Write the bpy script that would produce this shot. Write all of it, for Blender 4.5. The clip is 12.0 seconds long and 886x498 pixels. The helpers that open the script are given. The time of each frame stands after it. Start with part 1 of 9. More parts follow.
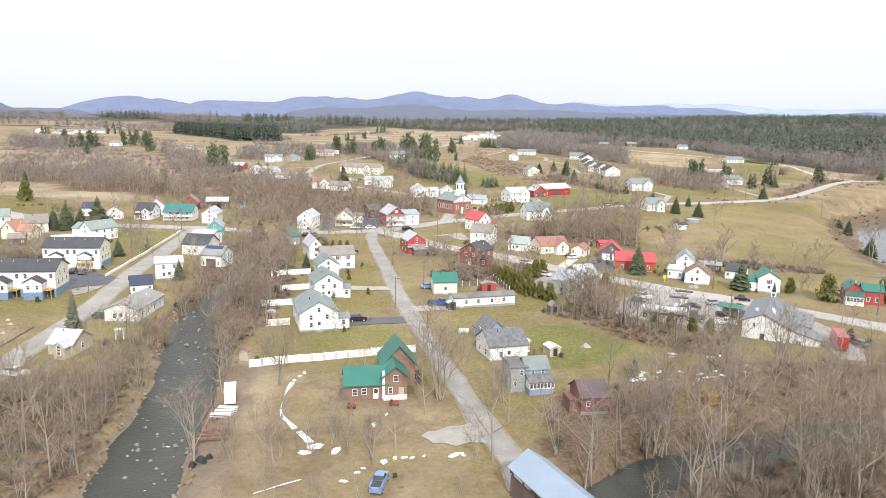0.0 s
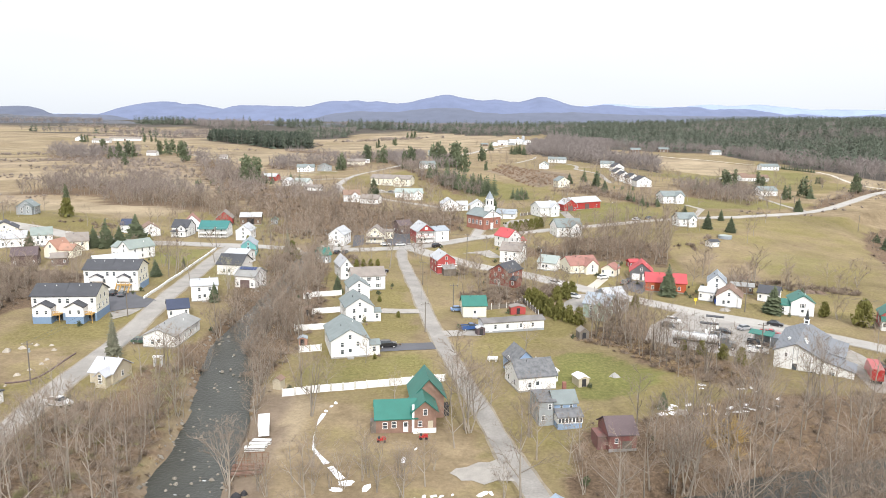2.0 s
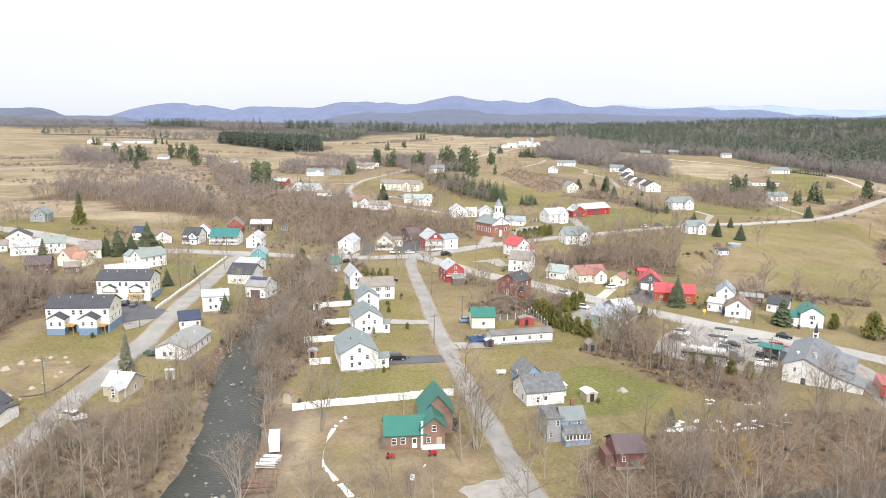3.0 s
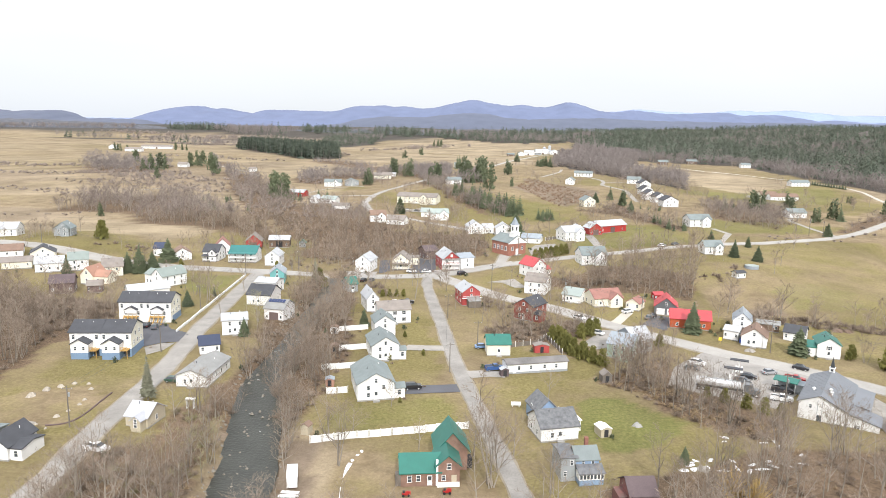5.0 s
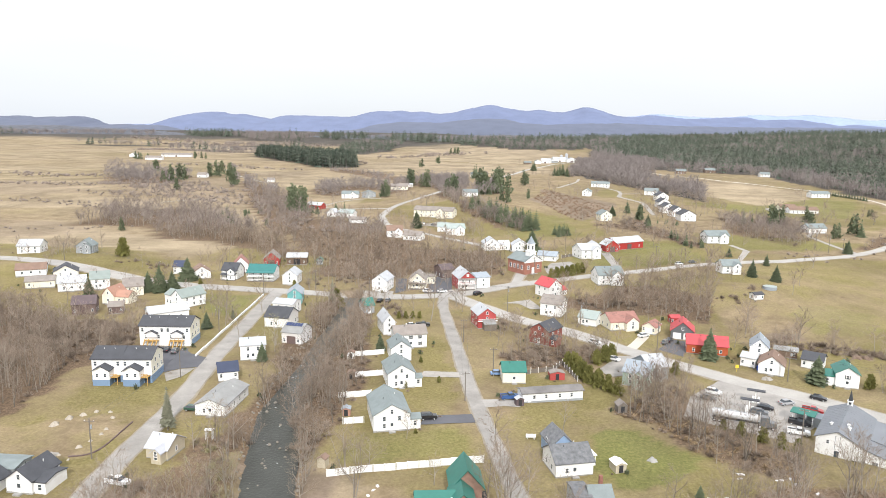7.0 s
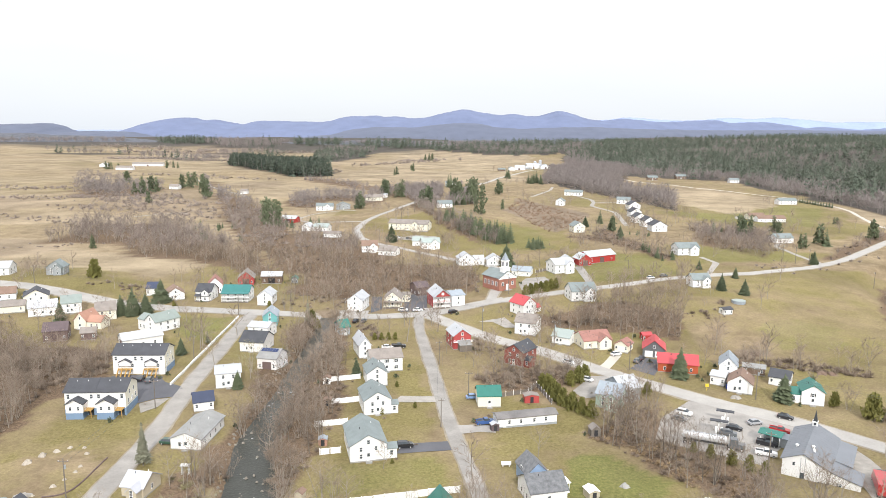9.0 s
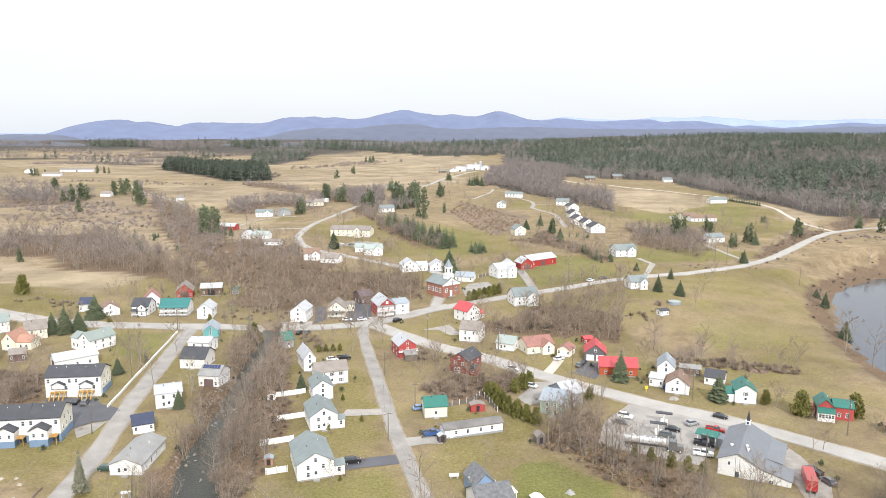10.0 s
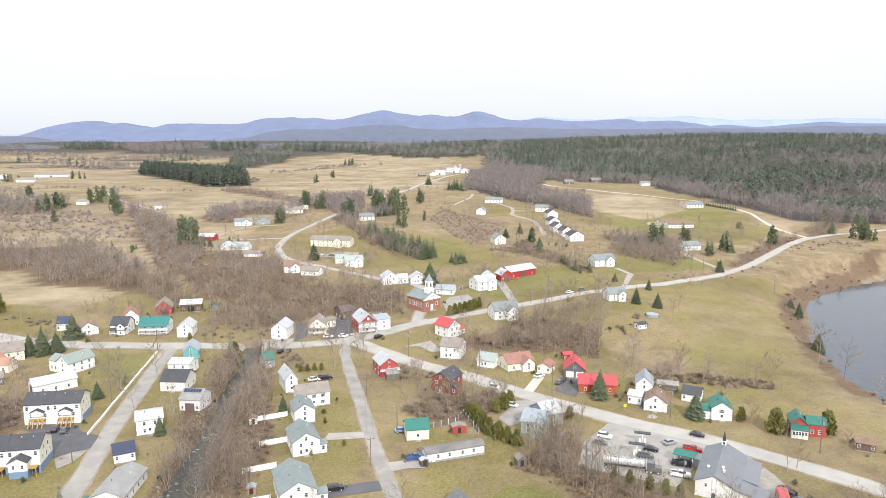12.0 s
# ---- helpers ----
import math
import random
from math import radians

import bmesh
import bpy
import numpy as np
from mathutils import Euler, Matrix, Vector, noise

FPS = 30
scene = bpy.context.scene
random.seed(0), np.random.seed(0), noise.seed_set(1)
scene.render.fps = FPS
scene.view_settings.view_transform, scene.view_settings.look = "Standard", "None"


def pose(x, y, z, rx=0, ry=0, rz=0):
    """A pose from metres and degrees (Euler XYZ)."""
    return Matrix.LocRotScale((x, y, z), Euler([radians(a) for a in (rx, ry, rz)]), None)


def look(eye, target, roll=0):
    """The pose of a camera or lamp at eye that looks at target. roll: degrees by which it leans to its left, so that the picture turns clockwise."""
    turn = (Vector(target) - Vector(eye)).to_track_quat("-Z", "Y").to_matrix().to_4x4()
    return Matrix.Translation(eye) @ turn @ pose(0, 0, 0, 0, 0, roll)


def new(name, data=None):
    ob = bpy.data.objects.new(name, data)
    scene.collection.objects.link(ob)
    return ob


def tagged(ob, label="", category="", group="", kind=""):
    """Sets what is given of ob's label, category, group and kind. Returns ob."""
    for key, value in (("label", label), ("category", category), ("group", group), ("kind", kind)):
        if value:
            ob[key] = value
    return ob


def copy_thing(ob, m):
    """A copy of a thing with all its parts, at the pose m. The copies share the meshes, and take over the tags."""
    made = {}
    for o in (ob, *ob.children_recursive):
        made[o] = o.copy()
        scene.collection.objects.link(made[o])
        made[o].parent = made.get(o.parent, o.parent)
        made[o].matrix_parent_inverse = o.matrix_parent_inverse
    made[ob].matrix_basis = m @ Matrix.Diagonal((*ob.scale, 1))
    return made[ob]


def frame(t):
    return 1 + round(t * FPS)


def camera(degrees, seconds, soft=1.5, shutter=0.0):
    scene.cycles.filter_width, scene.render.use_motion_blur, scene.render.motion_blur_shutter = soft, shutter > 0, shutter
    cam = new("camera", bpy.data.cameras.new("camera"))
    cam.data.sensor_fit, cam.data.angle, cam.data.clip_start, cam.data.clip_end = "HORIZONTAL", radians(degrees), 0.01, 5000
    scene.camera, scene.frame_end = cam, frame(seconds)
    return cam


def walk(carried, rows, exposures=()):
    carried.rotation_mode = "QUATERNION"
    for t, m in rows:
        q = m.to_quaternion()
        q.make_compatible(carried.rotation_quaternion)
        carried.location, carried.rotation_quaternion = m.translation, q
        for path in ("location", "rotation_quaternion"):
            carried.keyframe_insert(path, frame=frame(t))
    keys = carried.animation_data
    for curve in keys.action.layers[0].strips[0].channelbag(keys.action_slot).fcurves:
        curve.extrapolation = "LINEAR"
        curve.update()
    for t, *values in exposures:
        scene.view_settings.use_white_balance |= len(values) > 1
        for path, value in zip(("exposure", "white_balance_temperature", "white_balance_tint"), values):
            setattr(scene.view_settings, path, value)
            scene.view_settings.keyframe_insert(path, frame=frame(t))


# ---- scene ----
cam = camera(63.6, 12.0, soft=0.5)
PATH = [
    (0.0, 0.00, 0.00, 52.00, 79.80, -1.20, 0.00), (0.5, 0.00, -0.13, 53.57, 79.77, -1.18, 0.68), (1.0, 0.04, -0.26, 55.20, 79.80, -1.09, 1.36),
    (1.5, 0.05, -0.45, 56.86, 79.88, -0.96, 1.91), (2.0, 0.11, -0.69, 58.58, 79.93, -0.82, 2.39), (2.5, 0.16, -0.97, 60.30, 79.95, -0.74, 2.76),
    (3.0, 0.16, -1.22, 62.05, 79.95, -0.74, 3.12), (5.0, -0.04, -1.85, 69.52, 80.16, -1.02, 4.48), (5.5, -0.05, -1.88, 71.36, 80.23, -1.01, 4.87),
    (6.0, -0.05, -1.87, 73.17, 80.30, -0.98, 5.25), (6.5, -0.01, -1.90, 74.93, 80.37, -0.95, 5.55), (7.0, 0.10, -2.00, 76.74, 80.45, -0.92, 5.82),
    (8.8, 0.54, -2.83, 83.19, 80.71, -0.65, 4.83), (9.0, 0.55, -2.86, 83.90, 80.74, -0.55, 3.79), (9.5, 0.41, -2.94, 85.71, 80.77, -0.26, 0.65),
    (10.0, 0.24, -3.02, 87.59, 80.76, -0.15, -0.94), (10.5, 0.13, -3.09, 89.52, 80.74, -0.12, -1.68), (11.0, 0.13, -3.19, 91.46, 80.69, -0.08, -2.10),
    (11.5, 0.16, -3.34, 93.42, 80.67, -0.04, -2.38), (12.0, 0.14, -3.51, 95.32, 80.69, 0.04, -2.58),
]
walk(cam, [(t, pose(*p)) for t, *p in PATH], exposures=[(0.0, 0.16), (12.0, 0.16)])

# ---- daylight: thin bright cloud with a hazy sun from behind the camera, a little to its right ----
SUN_AZ, SUN_EL = 77.0, 34.0  # degrees clockwise from +x towards -y, and above the horizon
world = bpy.data.worlds.new("sky")
scene.world = world
world.use_nodes = True
nt = world.node_tree
nt.nodes.clear()
w_out = nt.nodes.new("ShaderNodeOutputWorld")
w_sky = nt.nodes.new("ShaderNodeTexSky")
w_sky.sky_type, w_sky.sun_disc = "NISHITA", False
w_sky.sun_elevation, w_sky.sun_rotation = radians(SUN_EL), radians(90 + SUN_AZ)
w_clear = nt.nodes.new("ShaderNodeBackground")
w_clear.inputs["Strength"].default_value = 0.09
w_cloud = nt.nodes.new("ShaderNodeBackground")
w_cloud.inputs["Strength"].default_value = 0.93
w_mix = nt.nodes.new("ShaderNodeMixShader")
w_co = nt.nodes.new("ShaderNodeTexCoord")
w_map = nt.nodes.new("ShaderNodeMapping")
w_map.inputs["Scale"].default_value = (1.0, 1.0, 4.0)
w_noise = nt.nodes.new("ShaderNodeTexNoise")
w_noise.inputs["Scale"].default_value = 2.2
w_noise.inputs["Detail"].default_value = 6
w_ramp = nt.nodes.new("ShaderNodeMapRange")
w_ramp.inputs["From Min"].default_value, w_ramp.inputs["From Max"].default_value = 0.3, 0.7
w_ramp.inputs["To Min"].default_value, w_ramp.inputs["To Max"].default_value = 0.86, 0.98
w_sep = nt.nodes.new("ShaderNodeSeparateXYZ")
w_hor = nt.nodes.new("ShaderNodeValToRGB")
_ramp = w_hor.color_ramp.elements
_ramp[0].position, _ramp[0].color = 0.0, (0.86, 0.91, 0.985, 1)
_ramp[1].position, _ramp[1].color = 1.0, (2.1, 2.15, 2.25, 1)
for _at, _c in ((0.04, (0.93, 0.965, 1.02, 1)), (0.11, (1.03, 1.04, 1.06, 1)), (0.25, (1.14, 1.15, 1.18, 1))):
    _ramp.new(_at).color = _c
L = nt.links.new
L(w_co.outputs["Generated"], w_map.inputs["Vector"])
L(w_map.outputs[0], w_noise.inputs["Vector"])
L(w_noise.outputs["Fac"], w_ramp.inputs["Value"])
L(w_co.outputs["Generated"], w_sep.inputs[0])
L(w_sep.outputs["Z"], w_hor.inputs[0])
L(w_hor.outputs[0], w_cloud.inputs["Color"])
L(w_sky.outputs[0], w_clear.inputs["Color"])
L(w_ramp.outputs[0], w_mix.inputs[0])
L(w_clear.outputs[0], w_mix.inputs[1])
L(w_cloud.outputs[0], w_mix.inputs[2])
L(w_mix.outputs[0], w_out.inputs["Surface"])

sun = new("sun", bpy.data.lights.new("sun", "SUN"))
sun.data.energy, sun.data.angle, sun.data.color = 3.0, radians(2.5), (1.0, 0.97, 0.925)
_az, _el = radians(SUN_AZ), radians(SUN_EL)
sun.matrix_world = look((0, 0, 0), (-math.cos(_az) * math.cos(_el), math.sin(_az) * math.cos(_el), -math.sin(_el)))
sun.location = (200, -120, 300)


# ---- materials ----
def mat(name, color, rough=0.8, metal=0.0, vary=0.15, scale=1.0, bump=0.0, streak=False, tint=None, stripes=0.0, coat=0.0):
    """A surface with fine grain and broad stains. vary: how far they darken or lighten it; scale: size of the stains in metres;
    stripes: spacing of boards or ribs across the wall, in metres; tint: the colour that the stains turn to."""
    if max(color) < 0.7:
        color = tuple(0.79 * c for c in color)
    m = bpy.data.materials.new(name)
    m.use_nodes = True
    t = m.node_tree
    b = t.nodes["Principled BSDF"]
    b.inputs["Roughness"].default_value, b.inputs["Metallic"].default_value = rough, metal
    if coat:
        b.inputs["Coat Weight"].default_value = coat
    co = t.nodes.new("ShaderNodeTexCoord")
    mp = t.nodes.new("ShaderNodeMapping")
    mp.inputs["Scale"].default_value = (1, 1, 0.25) if streak else (1, 1, 1)
    big = t.nodes.new("ShaderNodeTexNoise")
    big.inputs["Scale"].default_value, big.inputs["Detail"].default_value = 1 / scale, 5
    fine = t.nodes.new("ShaderNodeTexNoise")
    fine.inputs["Scale"].default_value, fine.inputs["Detail"].default_value = 12 / scale, 3
    t.links.new(co.outputs["Object"], mp.inputs[0])
    t.links.new(mp.outputs[0], big.inputs["Vector"])
    t.links.new(mp.outputs[0], fine.inputs["Vector"])
    add = t.nodes.new("ShaderNodeMath")
    add.operation, add.inputs[1].default_value = "MULTIPLY_ADD", 0.65
    half = t.nodes.new("ShaderNodeMath")
    half.operation, half.inputs[1].default_value = "MULTIPLY", 0.35
    t.links.new(fine.outputs["Fac"], half.inputs[0])
    t.links.new(big.outputs["Fac"], add.inputs[0])
    t.links.new(half.outputs[0], add.inputs[2])
    info = t.nodes.new("ShaderNodeObjectInfo")
    rnd = t.nodes.new("ShaderNodeMath")
    rnd.operation, rnd.inputs[1].default_value = "MULTIPLY_ADD", 0.12
    t.links.new(info.outputs["Random"], rnd.inputs[0])
    t.links.new(add.outputs[0], rnd.inputs[2])
    ramp = t.nodes.new("ShaderNodeValToRGB")
    dark = tint or tuple(c * (1 - 1.6 * vary) for c in color)
    ramp.color_ramp.elements[0].position, ramp.color_ramp.elements[0].color = 0.32, (*dark, 1)
    ramp.color_ramp.elements[1].position, ramp.color_ramp.elements[1].color = 0.72, (*[min(1, c * (1 + 0.5 * vary)) for c in color], 1)
    t.links.new(rnd.outputs[0], ramp.inputs[0])
    last = ramp.outputs[0]
    if stripes:
        wave = t.nodes.new("ShaderNodeTexWave")
        wave.bands_direction, wave.wave_profile = ("Z" if not metal else "X"), "SAW"
        wave.inputs["Scale"].default_value = 0.314 / stripes
        t.links.new(co.outputs["Object"], wave.inputs["Vector"])
        bp = t.nodes.new("ShaderNodeBump")
        bp.inputs["Strength"].default_value, bp.inputs["Distance"].default_value = 0.6, 0.03
        t.links.new(wave.outputs["Fac"], bp.inputs["Height"])
        t.links.new(bp.outputs[0], b.inputs["Normal"])
    elif bump:
        bp = t.nodes.new("ShaderNodeBump")
        bp.inputs["Strength"].default_value, bp.inputs["Distance"].default_value = bump, 0.05
        t.links.new(fine.outputs["Fac"], bp.inputs["Height"])
        t.links.new(bp.outputs[0], b.inputs["Normal"])
    t.links.new(last, b.inputs["Base Color"])
    return m


WHITE = mat("white_siding", (0.81, 0.81, 0.81), 0.6, vary=0.05, scale=3, streak=True, stripes=0.12)
TRIM = mat("white_trim", (0.82, 0.82, 0.81), 0.5, vary=0.04, scale=1)
CREAM = mat("cream_siding", (0.80, 0.765, 0.65), 0.6, vary=0.07, scale=3, streak=True, stripes=0.12)
GREY = mat("grey_siding", (0.42, 0.45, 0.47), 0.65, vary=0.1, scale=3, streak=True, stripes=0.12)
DARKGREY = mat("dark_grey_siding", (0.16, 0.17, 0.18), 0.65, vary=0.12, scale=3, stripes=0.12)
BLUE = mat("blue_siding", (0.25, 0.37, 0.55), 0.6, vary=0.08, scale=3, streak=True, stripes=0.12)
PALEBLUE = mat("pale_blue_siding", (0.34, 0.48, 0.69), 0.6, vary=0.08, scale=3, stripes=0.12)
TURQUOISE = mat("turquoise_paint", (0.20, 0.52, 0.52), 0.6, vary=0.1, scale=2, stripes=0.12)
PALEGREENWALL = mat("pale_green_siding", (0.42, 0.52, 0.44), 0.6, vary=0.08, scale=3, stripes=0.12)
RED = mat("red_clapboard", (0.52, 0.085, 0.08), 0.65, vary=0.15, scale=2, streak=True, stripes=0.12)
BARNRED = mat("barn_red_boards", (0.50, 0.045, 0.04), 0.7, vary=0.15, scale=2, streak=True)
DARKRED = mat("weathered_dark_boards", (0.20, 0.14, 0.13), 0.85, vary=0.25, scale=2, streak=True, bump=0.3)
ORANGERED = mat("orange_red_siding", (0.60, 0.13, 0.05), 0.65, vary=0.1, scale=2, stripes=0.12)
REDBRICK = mat("red_brick", (0.36, 0.11, 0.085), 0.85, vary=0.2, scale=1.2, bump=0.4)
CHURCHBRICK = mat("orange_brick", (0.43, 0.19, 0.14), 0.85, vary=0.2, scale=1.2, bump=0.4)
FADEDRED = mat("faded_red_boards", (0.27, 0.10, 0.09), 0.85, vary=0.35, scale=1.2, streak=True, bump=0.3, tint=(0.13, 0.10, 0.09))
BROWNBRICK = mat("brown_brick", (0.34, 0.21, 0.16), 0.85, vary=0.22, scale=1.0, bump=0.4)
REDTRIM = mat("store_white_siding", (0.78, 0.76, 0.75), 0.6, vary=0.06, scale=3, stripes=0.12)
BROWNWOOD = mat("brown_boards", (0.22, 0.15, 0.11), 0.85, vary=0.2, scale=2, streak=True)
PLYWOOD = mat("raw_plywood", (0.62, 0.55, 0.42), 0.8, vary=0.12, scale=2)
SLATE = mat("grey_shingle", (0.26, 0.30, 0.30), 0.85, vary=0.16, scale=2.5, bump=0.5)
SHINGLE = mat("mottled_shingle", (0.22, 0.225, 0.235), 0.88, vary=0.35, scale=0.9, bump=0.6)
GREY_SHINGLE = mat("pale_grey_shingle", (0.36, 0.36, 0.35), 0.85, vary=0.16, scale=2.5, bump=0.4)
CHARCOAL = mat("charcoal_shingle", (0.085, 0.088, 0.10), 0.85, vary=0.2, scale=2.5, bump=0.5)
NAVY = mat("navy_shingle", (0.06, 0.075, 0.13), 0.8, vary=0.15, scale=2.5, bump=0.4)
WEATHERED = mat("weathered_flat_roof", (0.225, 0.212, 0.205), 0.9, vary=0.3, scale=3, streak=True)
TAUPE = mat("taupe_shingle", (0.33, 0.29, 0.26), 0.88, vary=0.18, scale=2.5, bump=0.5)
BROWN = mat("brown_shingle", (0.30, 0.20, 0.15), 0.88, vary=0.18, scale=2.5, bump=0.5)
PURPLE = mat("purple_brown_roof", (0.155, 0.115, 0.12), 0.85, vary=0.2, scale=2.5, bump=0.4)
RUST = mat("rust_red_shingle", (0.40, 0.20, 0.165), 0.88, vary=0.2, scale=2.5, bump=0.5)
ORANGE = mat("orange_shingle", (0.52, 0.29, 0.21), 0.85, vary=0.12, scale=2.5, bump=0.4)
GREENGREY = mat("grey_green_shingle", (0.31, 0.36, 0.335), 0.85, vary=0.12, scale=2.5, bump=0.4)
TEAL = mat("teal_metal_roof", (0.03, 0.19, 0.15), 0.45, vary=0.12, scale=2, metal=0.0)
TEALDARK = mat("dark_teal_roof", (0.03, 0.20, 0.19), 0.5, vary=0.12, scale=2)
REDMETAL = mat("red_metal_roof", (0.58, 0.075, 0.085), 0.45, vary=0.1, scale=2)
SILVER = mat("silver_metal_roof", (0.55, 0.565, 0.59), 0.5, vary=0.12, scale=2.5, streak=True)
SILVERBLUE = mat("silver_blue_metal_roof", (0.37, 0.42, 0.47), 0.45, vary=0.12, scale=2.5)
PALEGREEN = mat("pale_green_metal_roof", (0.40, 0.46, 0.435), 0.5, vary=0.1, scale=2.5)
TARP = mat("white_sheeting", (0.60, 0.61, 0.66), 0.5, vary=0.12, scale=1.2)
HALLROOF = mat("grey_standing_seam_roof", (0.22, 0.235, 0.26), 0.5, vary=0.1, scale=3, streak=True)
BRIDGEROOF = mat("pale_blue_metal_roof", (0.34, 0.42, 0.52), 0.45, vary=0.08, scale=4, streak=True)
OLDWOOD = mat("weathered_grey_wood", (0.24, 0.21, 0.18), 0.9, vary=0.25, scale=1, streak=True, bump=0.3)
NEWWOOD = mat("orange_new_wood", (0.62, 0.38, 0.12), 0.75, vary=0.15, scale=0.6)
CONCRETE = mat("concrete", (0.40, 0.39, 0.37), 0.9, vary=0.15, scale=1.5, bump=0.3)
BRICKCHIM = mat("chimney_brick", (0.36, 0.16, 0.12), 0.9, vary=0.2, scale=0.5)
GLASS = mat("window_glass", (0.10, 0.115, 0.13), 0.12, vary=0.2, scale=1)
DARK = mat("dark_opening", (0.04, 0.04, 0.045), 0.8, vary=0.1)
SHUTTER = mat("dark_shutter", (0.05, 0.055, 0.06), 0.6, vary=0.1)
ASPHALT = mat("worn_asphalt", (0.39, 0.365, 0.335), 0.92, vary=0.24, scale=5, bump=0.2)
ROADGREY = mat("grey_road", (0.48, 0.455, 0.42), 0.92, vary=0.16, scale=6, bump=0.2)
SHOULDER = mat("sandy_shoulder", (0.37, 0.315, 0.235), 0.95, vary=0.25, scale=3, bump=0.3)
NEWASPHALT = mat("dark_asphalt", (0.13, 0.13, 0.145), 0.9, vary=0.15, scale=4, bump=0.2)
GRAVEL = mat("gravel", (0.42, 0.39, 0.35), 0.95, vary=0.2, scale=2, bump=0.4)
PALEGRAVEL = mat("pale_gravel", (0.62, 0.57, 0.49), 0.95, vary=0.1, scale=5)
ROCK = mat("river_rock", (0.30, 0.27, 0.225), 0.9, vary=0.25, scale=0.6, bump=0.5)
PALEROCK = mat("pale_boulder", (0.52, 0.46, 0.38), 0.9, vary=0.25, scale=0.6, bump=0.5)
SNOW = mat("old_snow", (0.80, 0.80, 0.82), 0.7, vary=0.1, scale=1)
RUBBER = mat("tyre_rubber", (0.025, 0.025, 0.027), 0.85, vary=0.1)
STEEL = mat("polished_steel", (0.69, 0.69, 0.70), 0.35, metal=0.35, vary=0.1, scale=1)
RUSTY = mat("rusty_steel", (0.28, 0.13, 0.07), 0.85, vary=0.25, scale=0.4)
SOLAR = mat("solar_cells", (0.03, 0.05, 0.14), 0.2, vary=0.1)
PLASTIC_BLUE = mat("blue_plastic", (0.03, 0.10, 0.45), 0.5, vary=0.1)
YELLOW = mat("yellow_paint", (0.75, 0.55, 0.05), 0.5, vary=0.1)
WIRE = mat("cable", (0.12, 0.12, 0.12), 0.7, vary=0.1)


def paint(name, c):
    return mat(name, c, 0.35, vary=0.05, coat=0.5)


CARS = {k: paint(k + "_car_paint", c) for k, c in dict(black=(0.02, 0.02, 0.025), white=(0.75, 0.75, 0.75), silver=(0.42, 0.43, 0.45), grey=(0.14, 0.15, 0.16),
        blue=(0.05, 0.12, 0.32), red=(0.5, 0.03, 0.03), green=(0.04, 0.10, 0.07), paleblue=(0.22, 0.36, 0.62)).items()}


def water_mat(name, color, rough, scale, strength):
    m = mat(name, color, rough, vary=0.2, scale=6)
    t = m.node_tree
    b = t.nodes["Principled BSDF"]
    b.inputs["IOR"].default_value = 1.33
    n = t.nodes.new("ShaderNodeTexNoise")
    n.inputs["Scale"].default_value, n.inputs["Detail"].default_value = scale, 5
    co = t.nodes.new("ShaderNodeTexCoord")
    t.links.new(co.outputs["Object"], n.inputs["Vector"])
    bp = t.nodes.new("ShaderNodeBump")
    bp.inputs["Strength"].default_value, bp.inputs["Distance"].default_value = strength, 0.15
    t.links.new(n.outputs["Fac"], bp.inputs["Height"])
    t.links.new(bp.outputs[0], b.inputs["Normal"])
    return m


BROOK = water_mat("shallow_brook_water", (0.06, 0.062, 0.052), 0.28, 1.6, 0.8)
POND = water_mat("pond_water", (0.075, 0.09, 0.115), 0.08, 0.6, 0.12)
FOAM = mat("white_water", (0.6, 0.62, 0.62), 0.8, vary=0.2, scale=0.5)


def foliage(name, dark, light, rough=0.9):
    """Leaves or twigs: the colour differs from tree to tree by the attribute tint and a little from piece to piece."""
    m = bpy.data.materials.new(name)
    m.use_nodes = True
    t = m.node_tree
    b = t.nodes["Principled BSDF"]
    b.inputs["Roughness"].default_value = rough
    b.inputs["Specular IOR Level"].default_value = 0.15
    dark, light = [0.9 * c for c in dark], [0.9 * c for c in light]
    at = t.nodes.new("ShaderNodeAttribute")
    at.attribute_name = "tint"
    geo = t.nodes.new("ShaderNodeNewGeometry")
    info = t.nodes.new("ShaderNodeObjectInfo")
    s1 = t.nodes.new("ShaderNodeMath")
    s1.operation, s1.inputs[1].default_value = "MULTIPLY_ADD", 0.4
    t.links.new(geo.outputs["Random Per Island"], s1.inputs[0])
    t.links.new(at.outputs["Fac"], s1.inputs[2])
    s2 = t.nodes.new("ShaderNodeMath")
    s2.operation, s2.inputs[1].default_value = "MULTIPLY_ADD", 0.5
    t.links.new(info.outputs["Random"], s2.inputs[0])
    t.links.new(s1.outputs[0], s2.inputs[2])
    ramp = t.nodes.new("ShaderNodeValToRGB")
    ramp.color_ramp.elements[0].position, ramp.color_ramp.elements[0].color = 0.15, (*dark, 1)
    ramp.color_ramp.elements[1].position, ramp.color_ramp.elements[1].color = 1.2 / 1.3, (*light, 1)
    t.links.new(s2.outputs[0], ramp.inputs[0])
    t.links.new(ramp.outputs[0], b.inputs["Base Color"])
    return m


